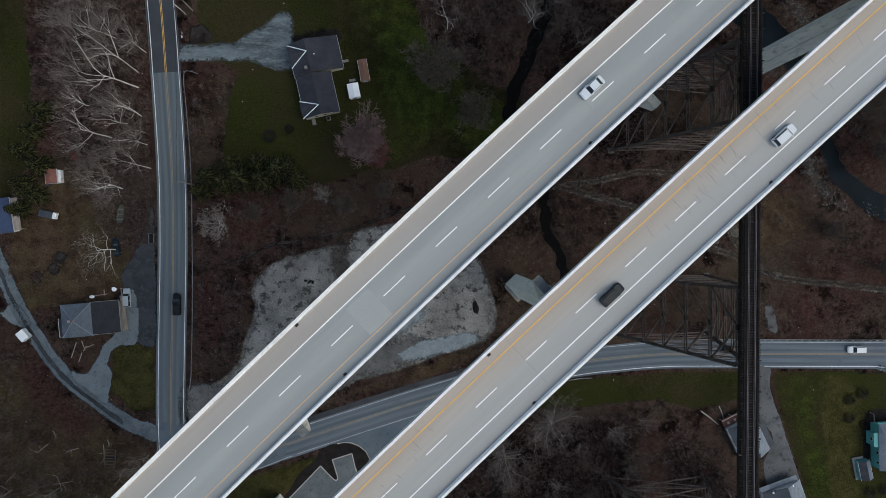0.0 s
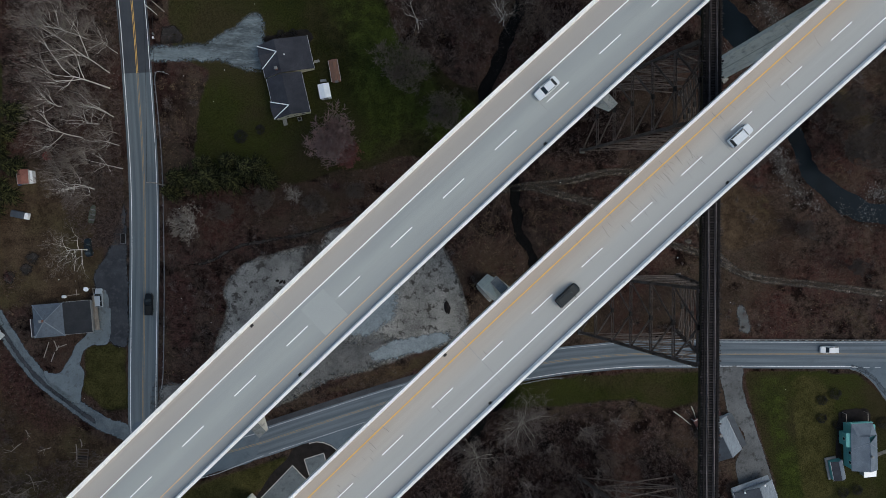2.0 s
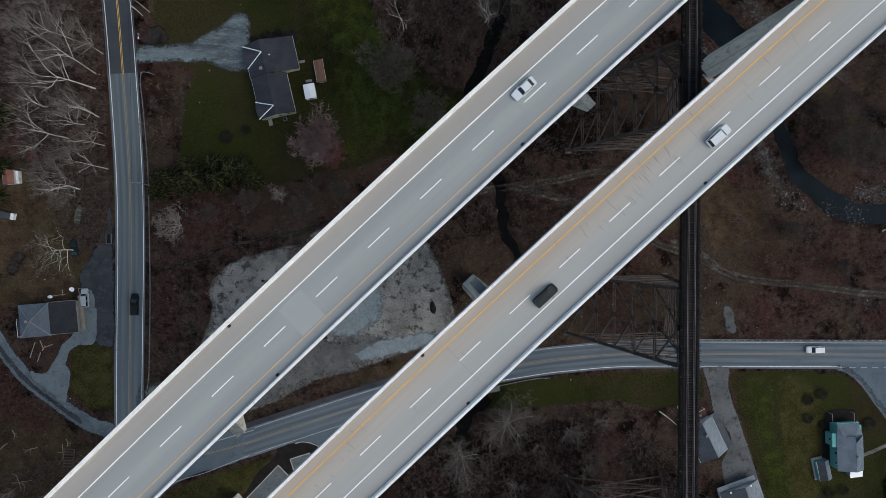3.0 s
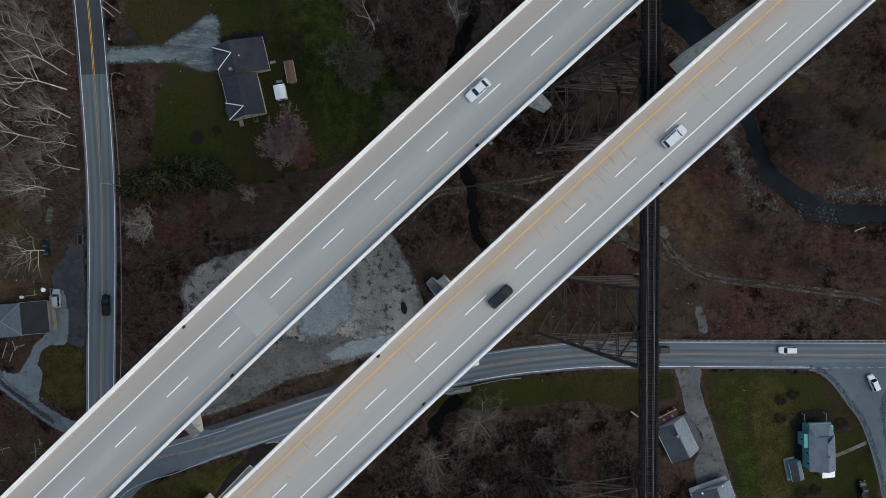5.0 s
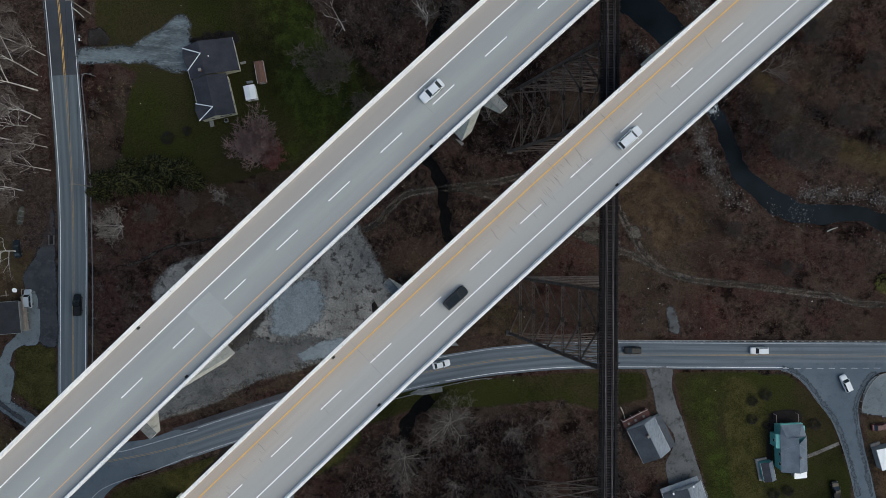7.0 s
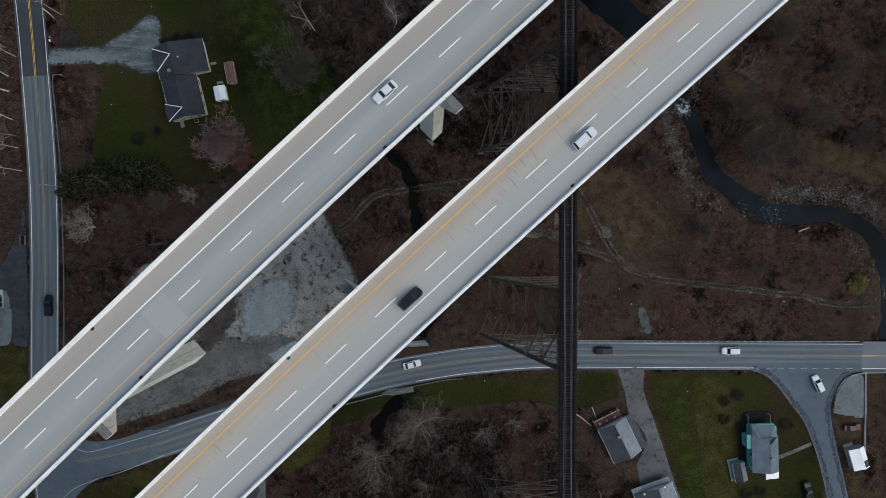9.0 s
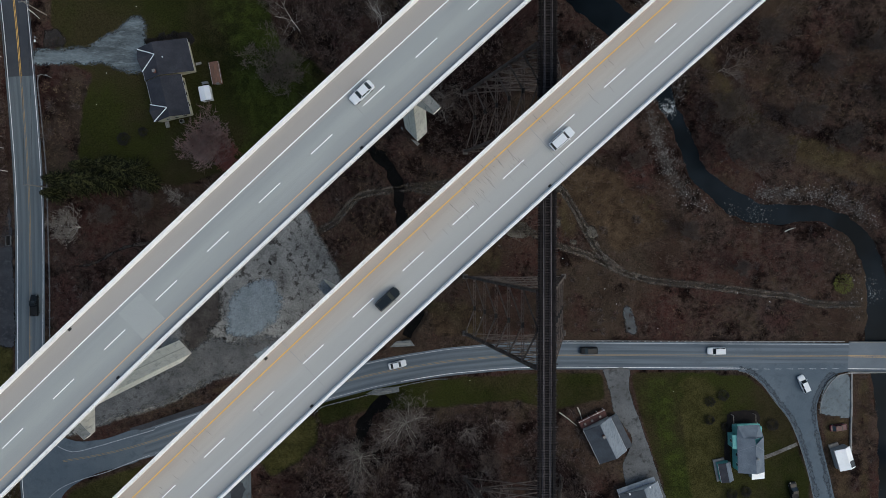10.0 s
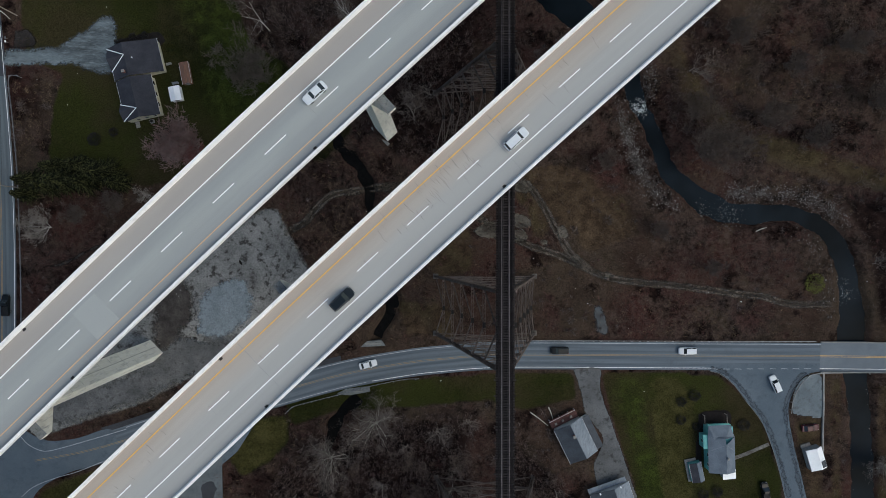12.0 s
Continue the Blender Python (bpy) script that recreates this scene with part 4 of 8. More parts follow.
def sweep(dk, profile, u0, u1, step=8.0, uv=False):
    """A closed profile of (offset, height) pulled along the deck."""
    bm = bmesh.new()
    layer = bm.loops.layers.uv.new("UVMap") if uv else None
    k = max(1, int((u1 - u0) / step))
    rings = [[bm.verts.new(dk.at(u0 + (u1 - u0) * i / k, o, z)) for o, z in profile] for i in range(k + 1)]
    m = len(profile)
    for i in range(k):
        for j in range(m):
            n = (j + 1) % m
            f = bm.faces.new((rings[i][j], rings[i][n], rings[i + 1][n], rings[i + 1][j]))
            if uv:
                for lo, (a, b) in zip(f.loops, ((i, j), (i, n), (i + 1, n), (i + 1, j))):
                    lo[layer].uv = (u0 + (u1 - u0) * a / k, profile[b][0] + 6.5)
    bm.faces.new(rings[0])
    bm.faces.new(rings[-1][::-1])
    return bm


def deck(name, dk, lines, mat, label):
    ob = tagged(new(name), label, "bridge")
    U0, U1 = -240.0, 240.0
    part("slab", sweep(dk, [(dk.lo, -0.28), (dk.hi, -0.28), (dk.hi, 0), (dk.lo, 0)], U0, U1, 8, True), mat, ob)
    for s, e in ((-1, dk.lo), (1, dk.hi)):
        prof = [(e, -0.5), (e + s * 0.03, -0.5), (e + s * 0.03, 0.84), (e, 0.87), (e - s * 0.42, 0.87), (e - s * 0.45, 0.84), (e - s * 0.53, 0.3), (e - s * 0.63, 0.003), (e, 0.003)]
        part("parapet", sweep(dk, prof, U0, U1), M["parapet"], ob, "pale concrete parapet")
        u, wall_joint = -150.0, None
        while u < 150:
            if wall_joint is None:
                wall_joint = part("joint", boxes((-0.012, 0.012, -0.235, 0.235, -0.05, 0.003)), M["old_concrete"], ob, "narrow joint in the parapet")
                j = wall_joint
            else:
                j = new("joint", wall_joint.data)
                j.parent = ob
            j.location, j.rotation_euler = dk.at(u, e - s * 0.21, 0.87), (0, 0, dk.turn(u))
            u += 14.4
    for k in range(4):
        o = dk.lo + (dk.hi - dk.lo) * (k + 0.5) / 4
        part("girder", sweep(dk, [(o - 0.3, -3.25), (o + 0.3, -3.25), (o + 0.3, -3.2), (o + 0.02, -3.2), (o + 0.02, -0.29), (o - 0.02, -0.29), (o - 0.02, -3.2), (o - 0.3, -3.2)], U0, U1, 12), M["girder"], ob, "painted steel plate girder")
    for key in ("white", "yellow"):
        o, w = lines[key], lines.get(key + "_half", 0.11)
        part("edge_line", sweep(dk, [(o - w, 0.001), (o + w, 0.001), (o + w, 0.006), (o - w, 0.006)], U0, U1), M[lines.get(key + "_mat", key + "_paint")], ob, key + " painted edge line")
    dash = part("lane_dash", boxes((-2.45, 2.55, -0.1, 0.1, 0.001, 0.006)), M["white_paint"], ob, "white painted lane dash")
    for k in range(-15, 16):
        d = dash if k == -15 else new("lane_dash", dash.data)
        d.parent = ob
        d["label"] = "white painted lane dash"
        u = lines["phase"] + lines["period"] * k
        d.location, d.rotation_euler = dk.at(u, lines["dash"]), (0, 0, dk.turn(u))
    for u, s in lines["drains"]:
        p = part("drain_grate", boxes((-0.32, 0.32, -0.26, 0.26, 0.001, 0.012)), M["black_iron"], ob, "black iron drain grate")
        p.location, p.rotation_euler = dk.at(u, dk.lo + 0.84 if s < 0 else dk.hi - 0.84), (0, 0, dk.turn(u))
    return ob


deck_west = deck("motorway_bridge_west", WEST_DECK, dict(white=-2.88, dash=0.6, yellow=4.2, yellow_half=0.085, yellow_mat="pale_yellow_paint", phase=-2.55, period=12.2, drains=((-43.35, -1), (-43.3, 1), (14.3, 1), (72, 1), (-101, -1), (-101, 1))), M["deck_west"], "long pale concrete motorway bridge with white parapets")
deck_east = deck("motorway_bridge_east", EAST_DECK, dict(white=2.85, dash=-0.6, yellow=-4.2, yellow_half=0.105, phase=-4.75, period=11.97, drains=((-23.2, -1), (-23.2, 1), (34, 1), (-81, -1))), M["deck_east"], "long concrete motorway bridge with dark transverse cracks")


def cracks(dk, ob, u0, u1, count, seed, o0=-5.6, o1=0.4):
    """Thin dark cracks that wander across the deck."""
    r = random.Random(seed)
    for _ in range(count):
        u = r.gauss((u0 + u1) / 2, (u1 - u0) / 4.2)
        a = r.uniform(o0, o1 - 1.5)
        b = min(a + r.uniform(0.7, 2.9), o1 + 0.8)
        n = max(3, int((b - a) / 0.35))
        bm, w, row = bmesh.new(), r.uniform(0.014, 0.032), []
        for i in range(n + 1):
            o = a + (b - a) * i / n
            u += r.gauss(0.0, 0.07)
            q = w * (1 if 0 < i < n else 0.3)
            row.append([bm.verts.new(dk.at(u - q, o, 0.0075)), bm.verts.new(dk.at(u + q, o, 0.0075))])
        for p, q in zip(row, row[1:]):
            bm.faces.new((p[0], p[1], q[1], q[0]))
        part("crack", bm, M["tar"], ob, "dark sealed crack")


part("repair_patch", sweep(WEST_DECK, [(-2.2, 0.0), (3.9, 0.0), (3.9, 0.0012), (-2.2, 0.0012)], -35.6, -30.4, 2), M["repair_concrete"], deck_west, "slightly paler repaired concrete")
for u, dk, ob in ((-39.2, WEST_DECK, deck_west), (18.4, WEST_DECK, deck_west), (-19.2, EAST_DECK, deck_east), (38.2, EAST_DECK, deck_east)):
    part("expansion_joint", sweep(dk, [(dk.lo + 0.64, 0.0), (dk.hi - 0.64, 0.0), (dk.hi - 0.64, 0.0016), (dk.lo + 0.64, 0.0016)], u - 0.05, u + 0.05, 1), M["joint_filler"], ob, "thin grey expansion joint")


cracks(EAST_DECK, deck_east, 4, 50, 46, 3)
cracks(EAST_DECK, deck_east, 40, 70, 6, 4)
cracks(EAST_DECK, deck_east, -70, -25, 14, 5)


def pier(dk, u0, u1, v0, v1, cap0, cap1, ground_z):
    """A hammerhead pier: a shaft with recessed faces, flared into a cap under the girders."""
    um, vm = (u0 + u1) / 2, (v0 + v1) / 2
    ob = thing("bridge_pier", *(ALONG * um + ACROSS * vm).xy, ground_z, 43, "tall pale concrete hammerhead bridge pier", "bridge pier", "motorway bridge piers")
    top = dk.z - 3.3 - ground_z
    hu, hv = (u1 - u0) / 2, (v1 - v0) / 2
    bm = bmesh.new()
    flare = top - 7.0
    rings = [(-0.5, hu, -hv, hv), (flare, hu * 0.86, -hv * 0.94, hv * 0.94), (top - 1.6, 0.8, vm - cap1, vm - cap0), (top, 0.8, vm - cap1, vm - cap0)]
    rv = [[bm.verts.new(p) for p in ((-a, b, z), (a, b, z), (a, c, z), (-a, c, z))] for z, a, b, c in rings]
    for p, q in zip(rv, rv[1:]):
        for i in range(4):
            j = (i + 1) % 4
            bm.faces.new((p[i], p[j], q[j], q[i]))
    bm.faces.new(rv[0][::-1])
    bm.faces.new(rv[-1])
    part("shaft", bm, M["pier_concrete"], ob)
    for s in (-1, 1):
        panel = bmesh.new()
        a0, a1 = hu * s * 1.012, hu * s * 0.875
        w0, w1 = 0.09, 0.08
        q = [panel.verts.new(p) for p in ((a0, -w0, 1.0), (a0, w0, 1.0), (a1, w1, flare), (a1, -w1, flare))]
        r = [panel.verts.new((v.co.x - s * 0.25, v.co.y, v.co.z)) for v in q]
        panel.faces.new(q)
        for i in range(4):
            panel.faces.new((q[i], q[(i + 1) % 4], r[(i + 1) % 4], r[i]))
        part("rib", panel, M["pier_stain"], ob, "narrow stained concrete rib")
        fp = bmesh.new()
        b0, b1 = hv * s * 1.006, hv * s * 0.945
        q = [fp.verts.new(p) for p in ((-hu * 0.5, b0, 2.0), (hu * 0.5, b0, 2.0), (hu * 0.42, b1, flare - 2), (-hu * 0.42, b1, flare - 2))]
        r = [fp.verts.new((v.co.x, v.co.y - s * 0.2, v.co.z)) for v in q]
        fp.faces.new(q)
        for i in range(4):
            fp.faces.new((q[i], q[(i + 1) % 4], r[(i + 1) % 4], r[i]))
        part("face_panel", fp, M["pier_concrete"], ob, "shallow raised panel of the shaft")
    z = 4.5
    while z < flare - 2:
        k = z / flare
        a, c = hu * (1 - 0.14 * k) * 1.004 + 0.012, hv * (1 - 0.06 * k) * 1.004 + 0.012
        joint = bmesh.new()
        for d in ((-a, a, -c, -c + 0.03), (-a, a, c - 0.03, c), (-a, -a + 0.03, -c, c), (a - 0.03, a, -c, c)):
            box(joint, *d, z, z + 0.05)
        part("pour_joint", joint, M["pier_stain"], ob, "stained construction joint")
        z += 4.6
    part("cap_top", boxes((-0.82, 0.82, vm - cap1, vm - cap0, top, top + 0.02)), M["stained_concrete"], ob, "dark weathered top of the cap")
    for k in range(4):
        o = float((ACROSS.dot(dk.at(um, dk.lo + (dk.hi - dk.lo) * (k + 0.5) / 4))))
        part("bearing", boxes((-0.4, 0.4, vm - o - 0.35, vm - o + 0.35, top + 0.02, top + 0.06)), M["dark_steel"], ob)
    part("footing", boxes((-hu - 0.9, hu + 0.9, -hv - 0.9, hv + 0.9, -1.2, -0.1), bevel=0.06), M["old_concrete"], ob)
    return ob


for u0, u1 in ((26.9, 30.4), (-57.9, -54.4), (-142, -138.5), (111, 114.5)):
    p = ALONG * u0 + ACROSS * -11.5
    pier(WEST_DECK, u0, u1, -13.9, -9.2, -18.9, -4.4, float(base_z(p.x, p.y)))
for u0, u1 in ((-9.7, -5.9), (74.7, 78.5), (-94, -90.3), (159, 163)):
    p = ALONG * u0 + ACROSS * 11
    pier(EAST_DECK, u0, u1, 8.0, 13.0, 3.6, 18.0, float(base_z(p.x, p.y)))

# ---- railway trestle ----
TX, RAIL_Z = 38.9, 47.0


def laced_member(bm, a, b, wide, deep, lace=True, up=(0, 1, 0), pitch=0.9):
    """Two channels joined by zigzag lacing bars."""
    a, b = Vector(a), Vector(b)
    d = (b - a)
    n = d.normalized()
    s = n.cross(Vector(up))
    s.normalize()
    for k in (-1, 1):
        o = s * k * wide / 2
        bar(bm, a + o, b + o, 0.09, deep, up)
    if lace:
        u = s.cross(n)
        m = max(2, int(d.length / pitch))
        for j in range(m):
            p, q = a + d * (j / m), a + d * ((j + 1) / m)
            k = 1 if j % 2 else -1
            for e in (-1, 1):
                off = u * e * deep / 2
                bar(bm, p + s * k * wide / 2 + off, q - s * k * wide / 2 + off, 0.07, 0.03, tuple(u))


def trestle_tower(y0, y1):
    base = float(base_z(TX, (y0 + y1) / 2))
    ob = thing("trestle_tower", TX, y0, base, 0, "rust-dark riveted steel railway trestle tower", "trestle tower", "trestle towers")
    H, L = RAIL_Z - 2.6 - base, y1 - y0
    top, bot, tiers = 1.3, 13.0, 6

    def leg_x(z):
        return bot + (top - bot) * z / H

    for sx in (-1, 1):
        for y in (0, L):
            bm = bmesh.new()
            laced_member(bm, (sx * bot, y, 0), (sx * top, y, H), 0.75, 0.55, True, (0, 1, 0), 1.1)
            part("leg", bm, M["rust_steel"], ob)
            part("footing", boxes((sx * bot - 0.7, sx * bot + 0.7, y - 0.7, y + 0.7, -0.6, 0.25), bevel=0.08), M["dark_concrete"], ob, "dark weathered footing")
    levels = [H * k / tiers for k in range(tiers + 1)]
    for k, z in enumerate(levels):
        if k:
            for sx in (-1, 1):
                bm = bmesh.new()
                laced_member(bm, (sx * leg_x(z), 0, z), (sx * leg_x(z), L, z), 0.5, 0.4, True, (0, 0, 1))
                part("strut", bm, M["rust_steel"], ob)
                part("gusset", boxes((sx * leg_x(z) - 0.3, sx * leg_x(z) + 0.3, L / 2 - 0.55, L / 2 + 0.55, z - 0.3, z + 0.3)), M["dark_steel"], ob)
                for yy in (0.5, L - 0.5):
                    part("gusset", boxes((sx * leg_x(z) - 0.32, sx * leg_x(z) + 0.32, yy - 0.4, yy + 0.4, z + 0.2, z + 0.24)), M["pale_rust"], ob, "pale rusted gusset plate")
            for y in (0, L):
                bm = bmesh.new()
                laced_member(bm, (-leg_x(z), y, z), (leg_x(z), y, z), 0.45, 0.35, True, (0, 0, 1), 1.3)
                part("cross_strut", bm, M["rust_steel"], ob)
        if k < tiers:
            z2 = levels[k + 1]
            for sx in (-1, 1):
                for ya in (0, L):
                    bm = bmesh.new()
                    laced_member(bm, (sx * leg_x(z2), L / 2, z2), (sx * leg_x(z), ya, z), 0.32, 0.22, True, (1, 0, 0), 1.2)
                    part("brace", bm, M["rust_steel"], ob)
            for y in (0, L):
                for sx in (-1, 1):
                    bm = bmesh.new()
                    bar(bm, (sx * leg_x(z), y, z), (-sx * leg_x(z2), y, z2), 0.26, 0.2)
                    part("sway_brace", bm, M["rust_steel"], ob)
    return ob


TOWERS = [(-79.4, -64.2), (-25.4, -10.3), (22.4, 37.6), (70.2, 85.3)]
for a, b in TOWERS:
    trestle_tower(a, b)

trestle = thing("railway_viaduct_deck", TX, 0, RAIL_Z, 0, "single-track railway deck with dark timber ties", "railway")
for sx in (-1, 1):
    bm = boxes((sx * 1.1 - 0.03, sx * 1.1 + 0.03, -190, 190, -2.5, -0.51), (sx * 1.1 - 0.22, sx * 1.1 + 0.22, -190, 190, -0.51, -0.445), (sx * 1.1 - 0.22, sx * 1.1 + 0.22, -190, 190, -2.55, -2.5))
    for k in range(150):
        box(bm, sx * 1.1 + (0.03 if sx > 0 else -0.16), sx * 1.1 + (0.16 if sx > 0 else -0.03), -150 + 2 * k, -149.9 + 2 * k, -2.5, -0.51)
    part("plate_girder", bm, M["mossy_steel" if sx < 0 else "rust_steel"], trestle)
    part("rail", boxes((sx * 0.7525 - 0.035, sx * 0.7525 + 0.035, -190, 190, -0.02, 0.14), (sx * 0.7525 - 0.07, sx * 0.7525 + 0.07, -190, 190, -0.05, -0.02)), M["rail_steel"], trestle, "worn steel running rail")
    part("guard_rail", boxes((sx * 0.5 - 0.06, sx * 0.5 + 0.06, -190, 190, -0.05, 0.1)), M["guard_steel"], trestle)
    part("guard_timber", boxes((sx * 1.3 - 0.16, sx * 1.3 + 0.16, -190, 190, -0.05, 0.08)), M["creosote_and_gap_black"], trestle)
# added sheet, coloured black for the shade seen through the gaps between ties
part("gap_shade_sheet", boxes((-1.75, 1.75, -190, 190, -0.44, -0.355)), M["creosote_and_gap_black"], trestle, "added black sheet that darkens the gaps between ties")
tie_mesh = None
for k in range(300):
    y = -75 + 0.5 * k
    if tie_mesh is None:
        t = part("tie", boxes((-1.8, 1.8, -0.125, 0.125, -0.35, -0.05), bevel=0.02), M["tie_wood"], trestle)
        tie_mesh = t.data
    else:
        t = new("tie", tie_mesh)
        t.parent = trestle
    t.location = (random.uniform(-0.06, 0.06), y, random.uniform(-0.01, 0.01))
    t.rotation_euler = (0, 0, random.gauss(0, 0.012))
    t.scale = (random.uniform(0.96, 1.05) + (0.14 if k % 6 == 0 else 0), random.uniform(0.9, 1.08), 1)
for lo in (-190, 75.2):
    bm = bmesh.new()
    for k in range(230):
        box(bm, -1.8, 1.8, lo + 0.5 * k - 0.125, lo + 0.5 * k + 0.125, -0.35, -0.05)
    tagged(part("far_ties", bm, M["tie_wood"], trestle), kind="stuff")
# ---- guard rails, bridge over the river, culverts ----
def guard_rail(name, line, side, label):
    """A steel beam on short posts beside a road."""
    pts = line + normals2d(line) * side
    ob = tagged(new(name), label, "guard rail")
    bm = bmesh.new()
    for a, b in zip(pts, pts[1:]):
        for dz, w in ((0.0, 0.10), (0.17, 0.10)):
            bar(bm, (*a, base_z(*a) + 0.5 + dz), (*b, base_z(*b) + 0.5 + dz), w, 0.15)
        bar(bm, (*a, base_z(*a) + 0.585), (*b, base_z(*b) + 0.585), 0.05, 0.06)
    part("beam", bm, M["galvanised"], ob)
    acc = 0.0
    post = None
    for a, b in zip(pts, pts[1:]):
        acc += np.linalg.norm(b - a)
        if acc > 1.9:
            acc = 0.0
            n = np.array([-(b - a)[1], (b - a)[0]]) / np.linalg.norm(b - a) * (0.16 if side > 0 else -0.16)
            if post is None:
                post = part("post", boxes((-0.08, 0.08, -0.1, 0.1, -0.4, 0.72), bevel=0.01), M["galvanised"], ob)
                p = post
            else:
                p = new("post", post.data)
                p.parent = ob
            p.location = (a[0] + n[0], a[1] + n[1], float(base_z(*a)))
    return ob


GR = curve_points([(-80.6, 41.2), (-83.2, 41.9), (-84.1, 40.2), (-83.4, 31.4), (-82.5, 17), (-82.35, -0.4), (-82.4, -15), (-82.9, -34), (-83.4, -39.5)], 1.0)
guard_rail("guard_rail", GR, 0.0, "galvanised steel guard rail beside the road")
guard_rail("guard_rail", curve_points([(44, -27.3), (60, -27.35), (90, -27.6), (127, -27.8)], 1.0), 0.0, "galvanised steel guard rail along the verge")
guard_rail("guard_rail", curve_points([(-14, -46.6), (-12.6, -45.2), (-10.6, -44.3), (1.7, -41.2), (9.2, -39.2), (17.4, -37.6), (21.4, -37.4)], 1.0), 0.0, "short galvanised steel guard rail by the culvert")
guard_rail("guard_rail", curve_points([(134, -36.3), (128.6, -36.4), (125.6, -37.0), (123.2, -39.3), (121.3, -43.2), (120.8, -47.2)], 1.0), 0.0, "low steel guard rail curving round the corner")

rb = tagged(new("road_bridge"), "short concrete road bridge over the creek", "bridge")
M["pale_asphalt"] = surface("pale_asphalt", (0.11, 0.13, 0.15), (0.138, 0.16, 0.182), 0.2, 8, 0.9, amount=0.3)
BR = cut(EAST_ROAD, x0=127, x1=150)
for l0, l1, z0, z1, nm, mt in ((3.75, -4.05, 0.0, 0.02, "deck_surface", "pale_asphalt"), (4.0, 3.75, -0.6, 0.6, "parapet", "old_concrete"), (-4.05, -4.3, -0.6, 0.6, "parapet", "old_concrete")):
    nn = normals2d(BR)
    bm, rows = bmesh.new(), []
    for p, q in zip(BR, nn):
        a, b = p + q * l0, p + q * l1
        rows.append([bm.verts.new((c[0], c[1], float(base_z(*c)) + z)) for c, z in ((a, z0), (b, z0), (b, z1), (a, z1))])
    for r, t in zip(rows, rows[1:]):
        for i in range(4):
            bm.faces.new((r[i], r[(i + 1) % 4], t[(i + 1) % 4], t[i]))
    bm.faces.new(rows[0])
    bm.faces.new(rows[-1][::-1])
    part(nm, bm, M[mt], rb)
for x in (130.5, 143.0):
    part("abutment", boxes((x - 0.6, x + 0.6, -37, -27.4, -3.2, -0.7)), M["old_concrete"], rb)
part("soffit_slab", boxes((129.5, 144.0, -36.6, -28.2, -0.95, -0.55)), M["old_concrete"], rb)
for o in (0.12, -0.2):
    ribbon("centre_line", BR, o + 0.1, o, M["yellow_paint"], 0.028, "double yellow centre line", parent=rb)
ribbon("edge_marking", BR, -3.26, -3.4, M["white_paint"], 0.028, "white edge line", parent=rb)

for pts, rz in ((((6.0, -29.0), (12.6, -28.7), (11.4, -27.2), (7.6, -27.5)), 0), (((-0.4, -41.4), (3.0, -41.9), (8.4, -40.9), (8.2, -39.4), (2, -40.2)), 0)):
    z = float(base_z(*pts[0]))
    hw = tagged(new("culvert_headwall"), "weathered concrete culvert headwall beside the road", "culvert")
    bm = bmesh.new()
    prism(bm, pts, z - 1.6, z + 0.05)
    part("wall", bm, M["stained_concrete"], hw)
    cx, cy = sum(p[0] for p in pts) / len(pts), sum(p[1] for p in pts) / len(pts)
    part("coping", boxes((cx - 2.2, cx + 2.2, cy - 0.2, cy + 0.2, z + 0.05, z + 0.25), bevel=0.03), M["old_concrete"], hw)


# ---- water ----
def water_strip(name, line, half, drop, label, riffles=()):
    nn = normals2d(line)
    verts, faces, rif = [], [], []
    r = random.Random(7)
    for k, (p, q) in enumerate(zip(line, nn)):
        w = (half if isinstance(half, float) else float(half[k]) + 1.1) + 0.5 * noise.noise(Vector((p[0] * 0.12, p[1] * 0.12, 2)))
        for o in (w, w / 3, -w / 3, -w):
            c = p + q * o
            verts.append((c[0], c[1], float(base_z(*c)) - drop))
            rif.append(max([0.0] + [s * max(0.0, 1 - math.hypot(c[0] - x, c[1] - y) / rad) for x, y, rad, s in riffles]))
    for k in range(len(line) - 1):
        for c in range(3):
            a = k * 4 + c
            faces.append((a, a + 1, a + 5, a + 4))
    ob = mesh_object(name, verts, faces, M["water"])
    at = ob.data.attributes.new("riffle", "FLOAT", "POINT")
    at.data.foreach_set("value", rif)
    if ob.data.polygons[0].normal.z < 0:
        ob.data.flip_normals()
    return tagged(ob, label, "creek", kind="structure")


water_strip("water_river", RIVER, RIVER_HALF, 1.25, "dark blue-grey creek with small riffles", ((79.5, 34.0, 2.6, 5.0), (103.6, 6, 4.5, 0.9), (97, 7.6, 2.5, 0.6), (135.6, -15.4, 3, 1.1), (135, -12, 2, 0.6)))
M["brook"] = surface("brook", (0.0028, 0.003, 0.0032), (0.006, 0.006, 0.0062), 0.8, 3, 0.5, amount=0.5, spec=0.02)
water_strip("water_brook", cut(BROOK, y0=-27.0), 2.2, 1.15, "narrow dark brook").data.materials[0] = M["brook"]
water_strip("water_brook", cut(BROOK, y1=-42.0), 2.2, 1.15, "narrow dark brook").data.materials[0] = M["brook"]


# ---- vegetation ----
def bark(name, a, b, rough=0.95):
    return surface(name, a, b, 0.6, 5, rough, amount=0.5, relief=0.02)


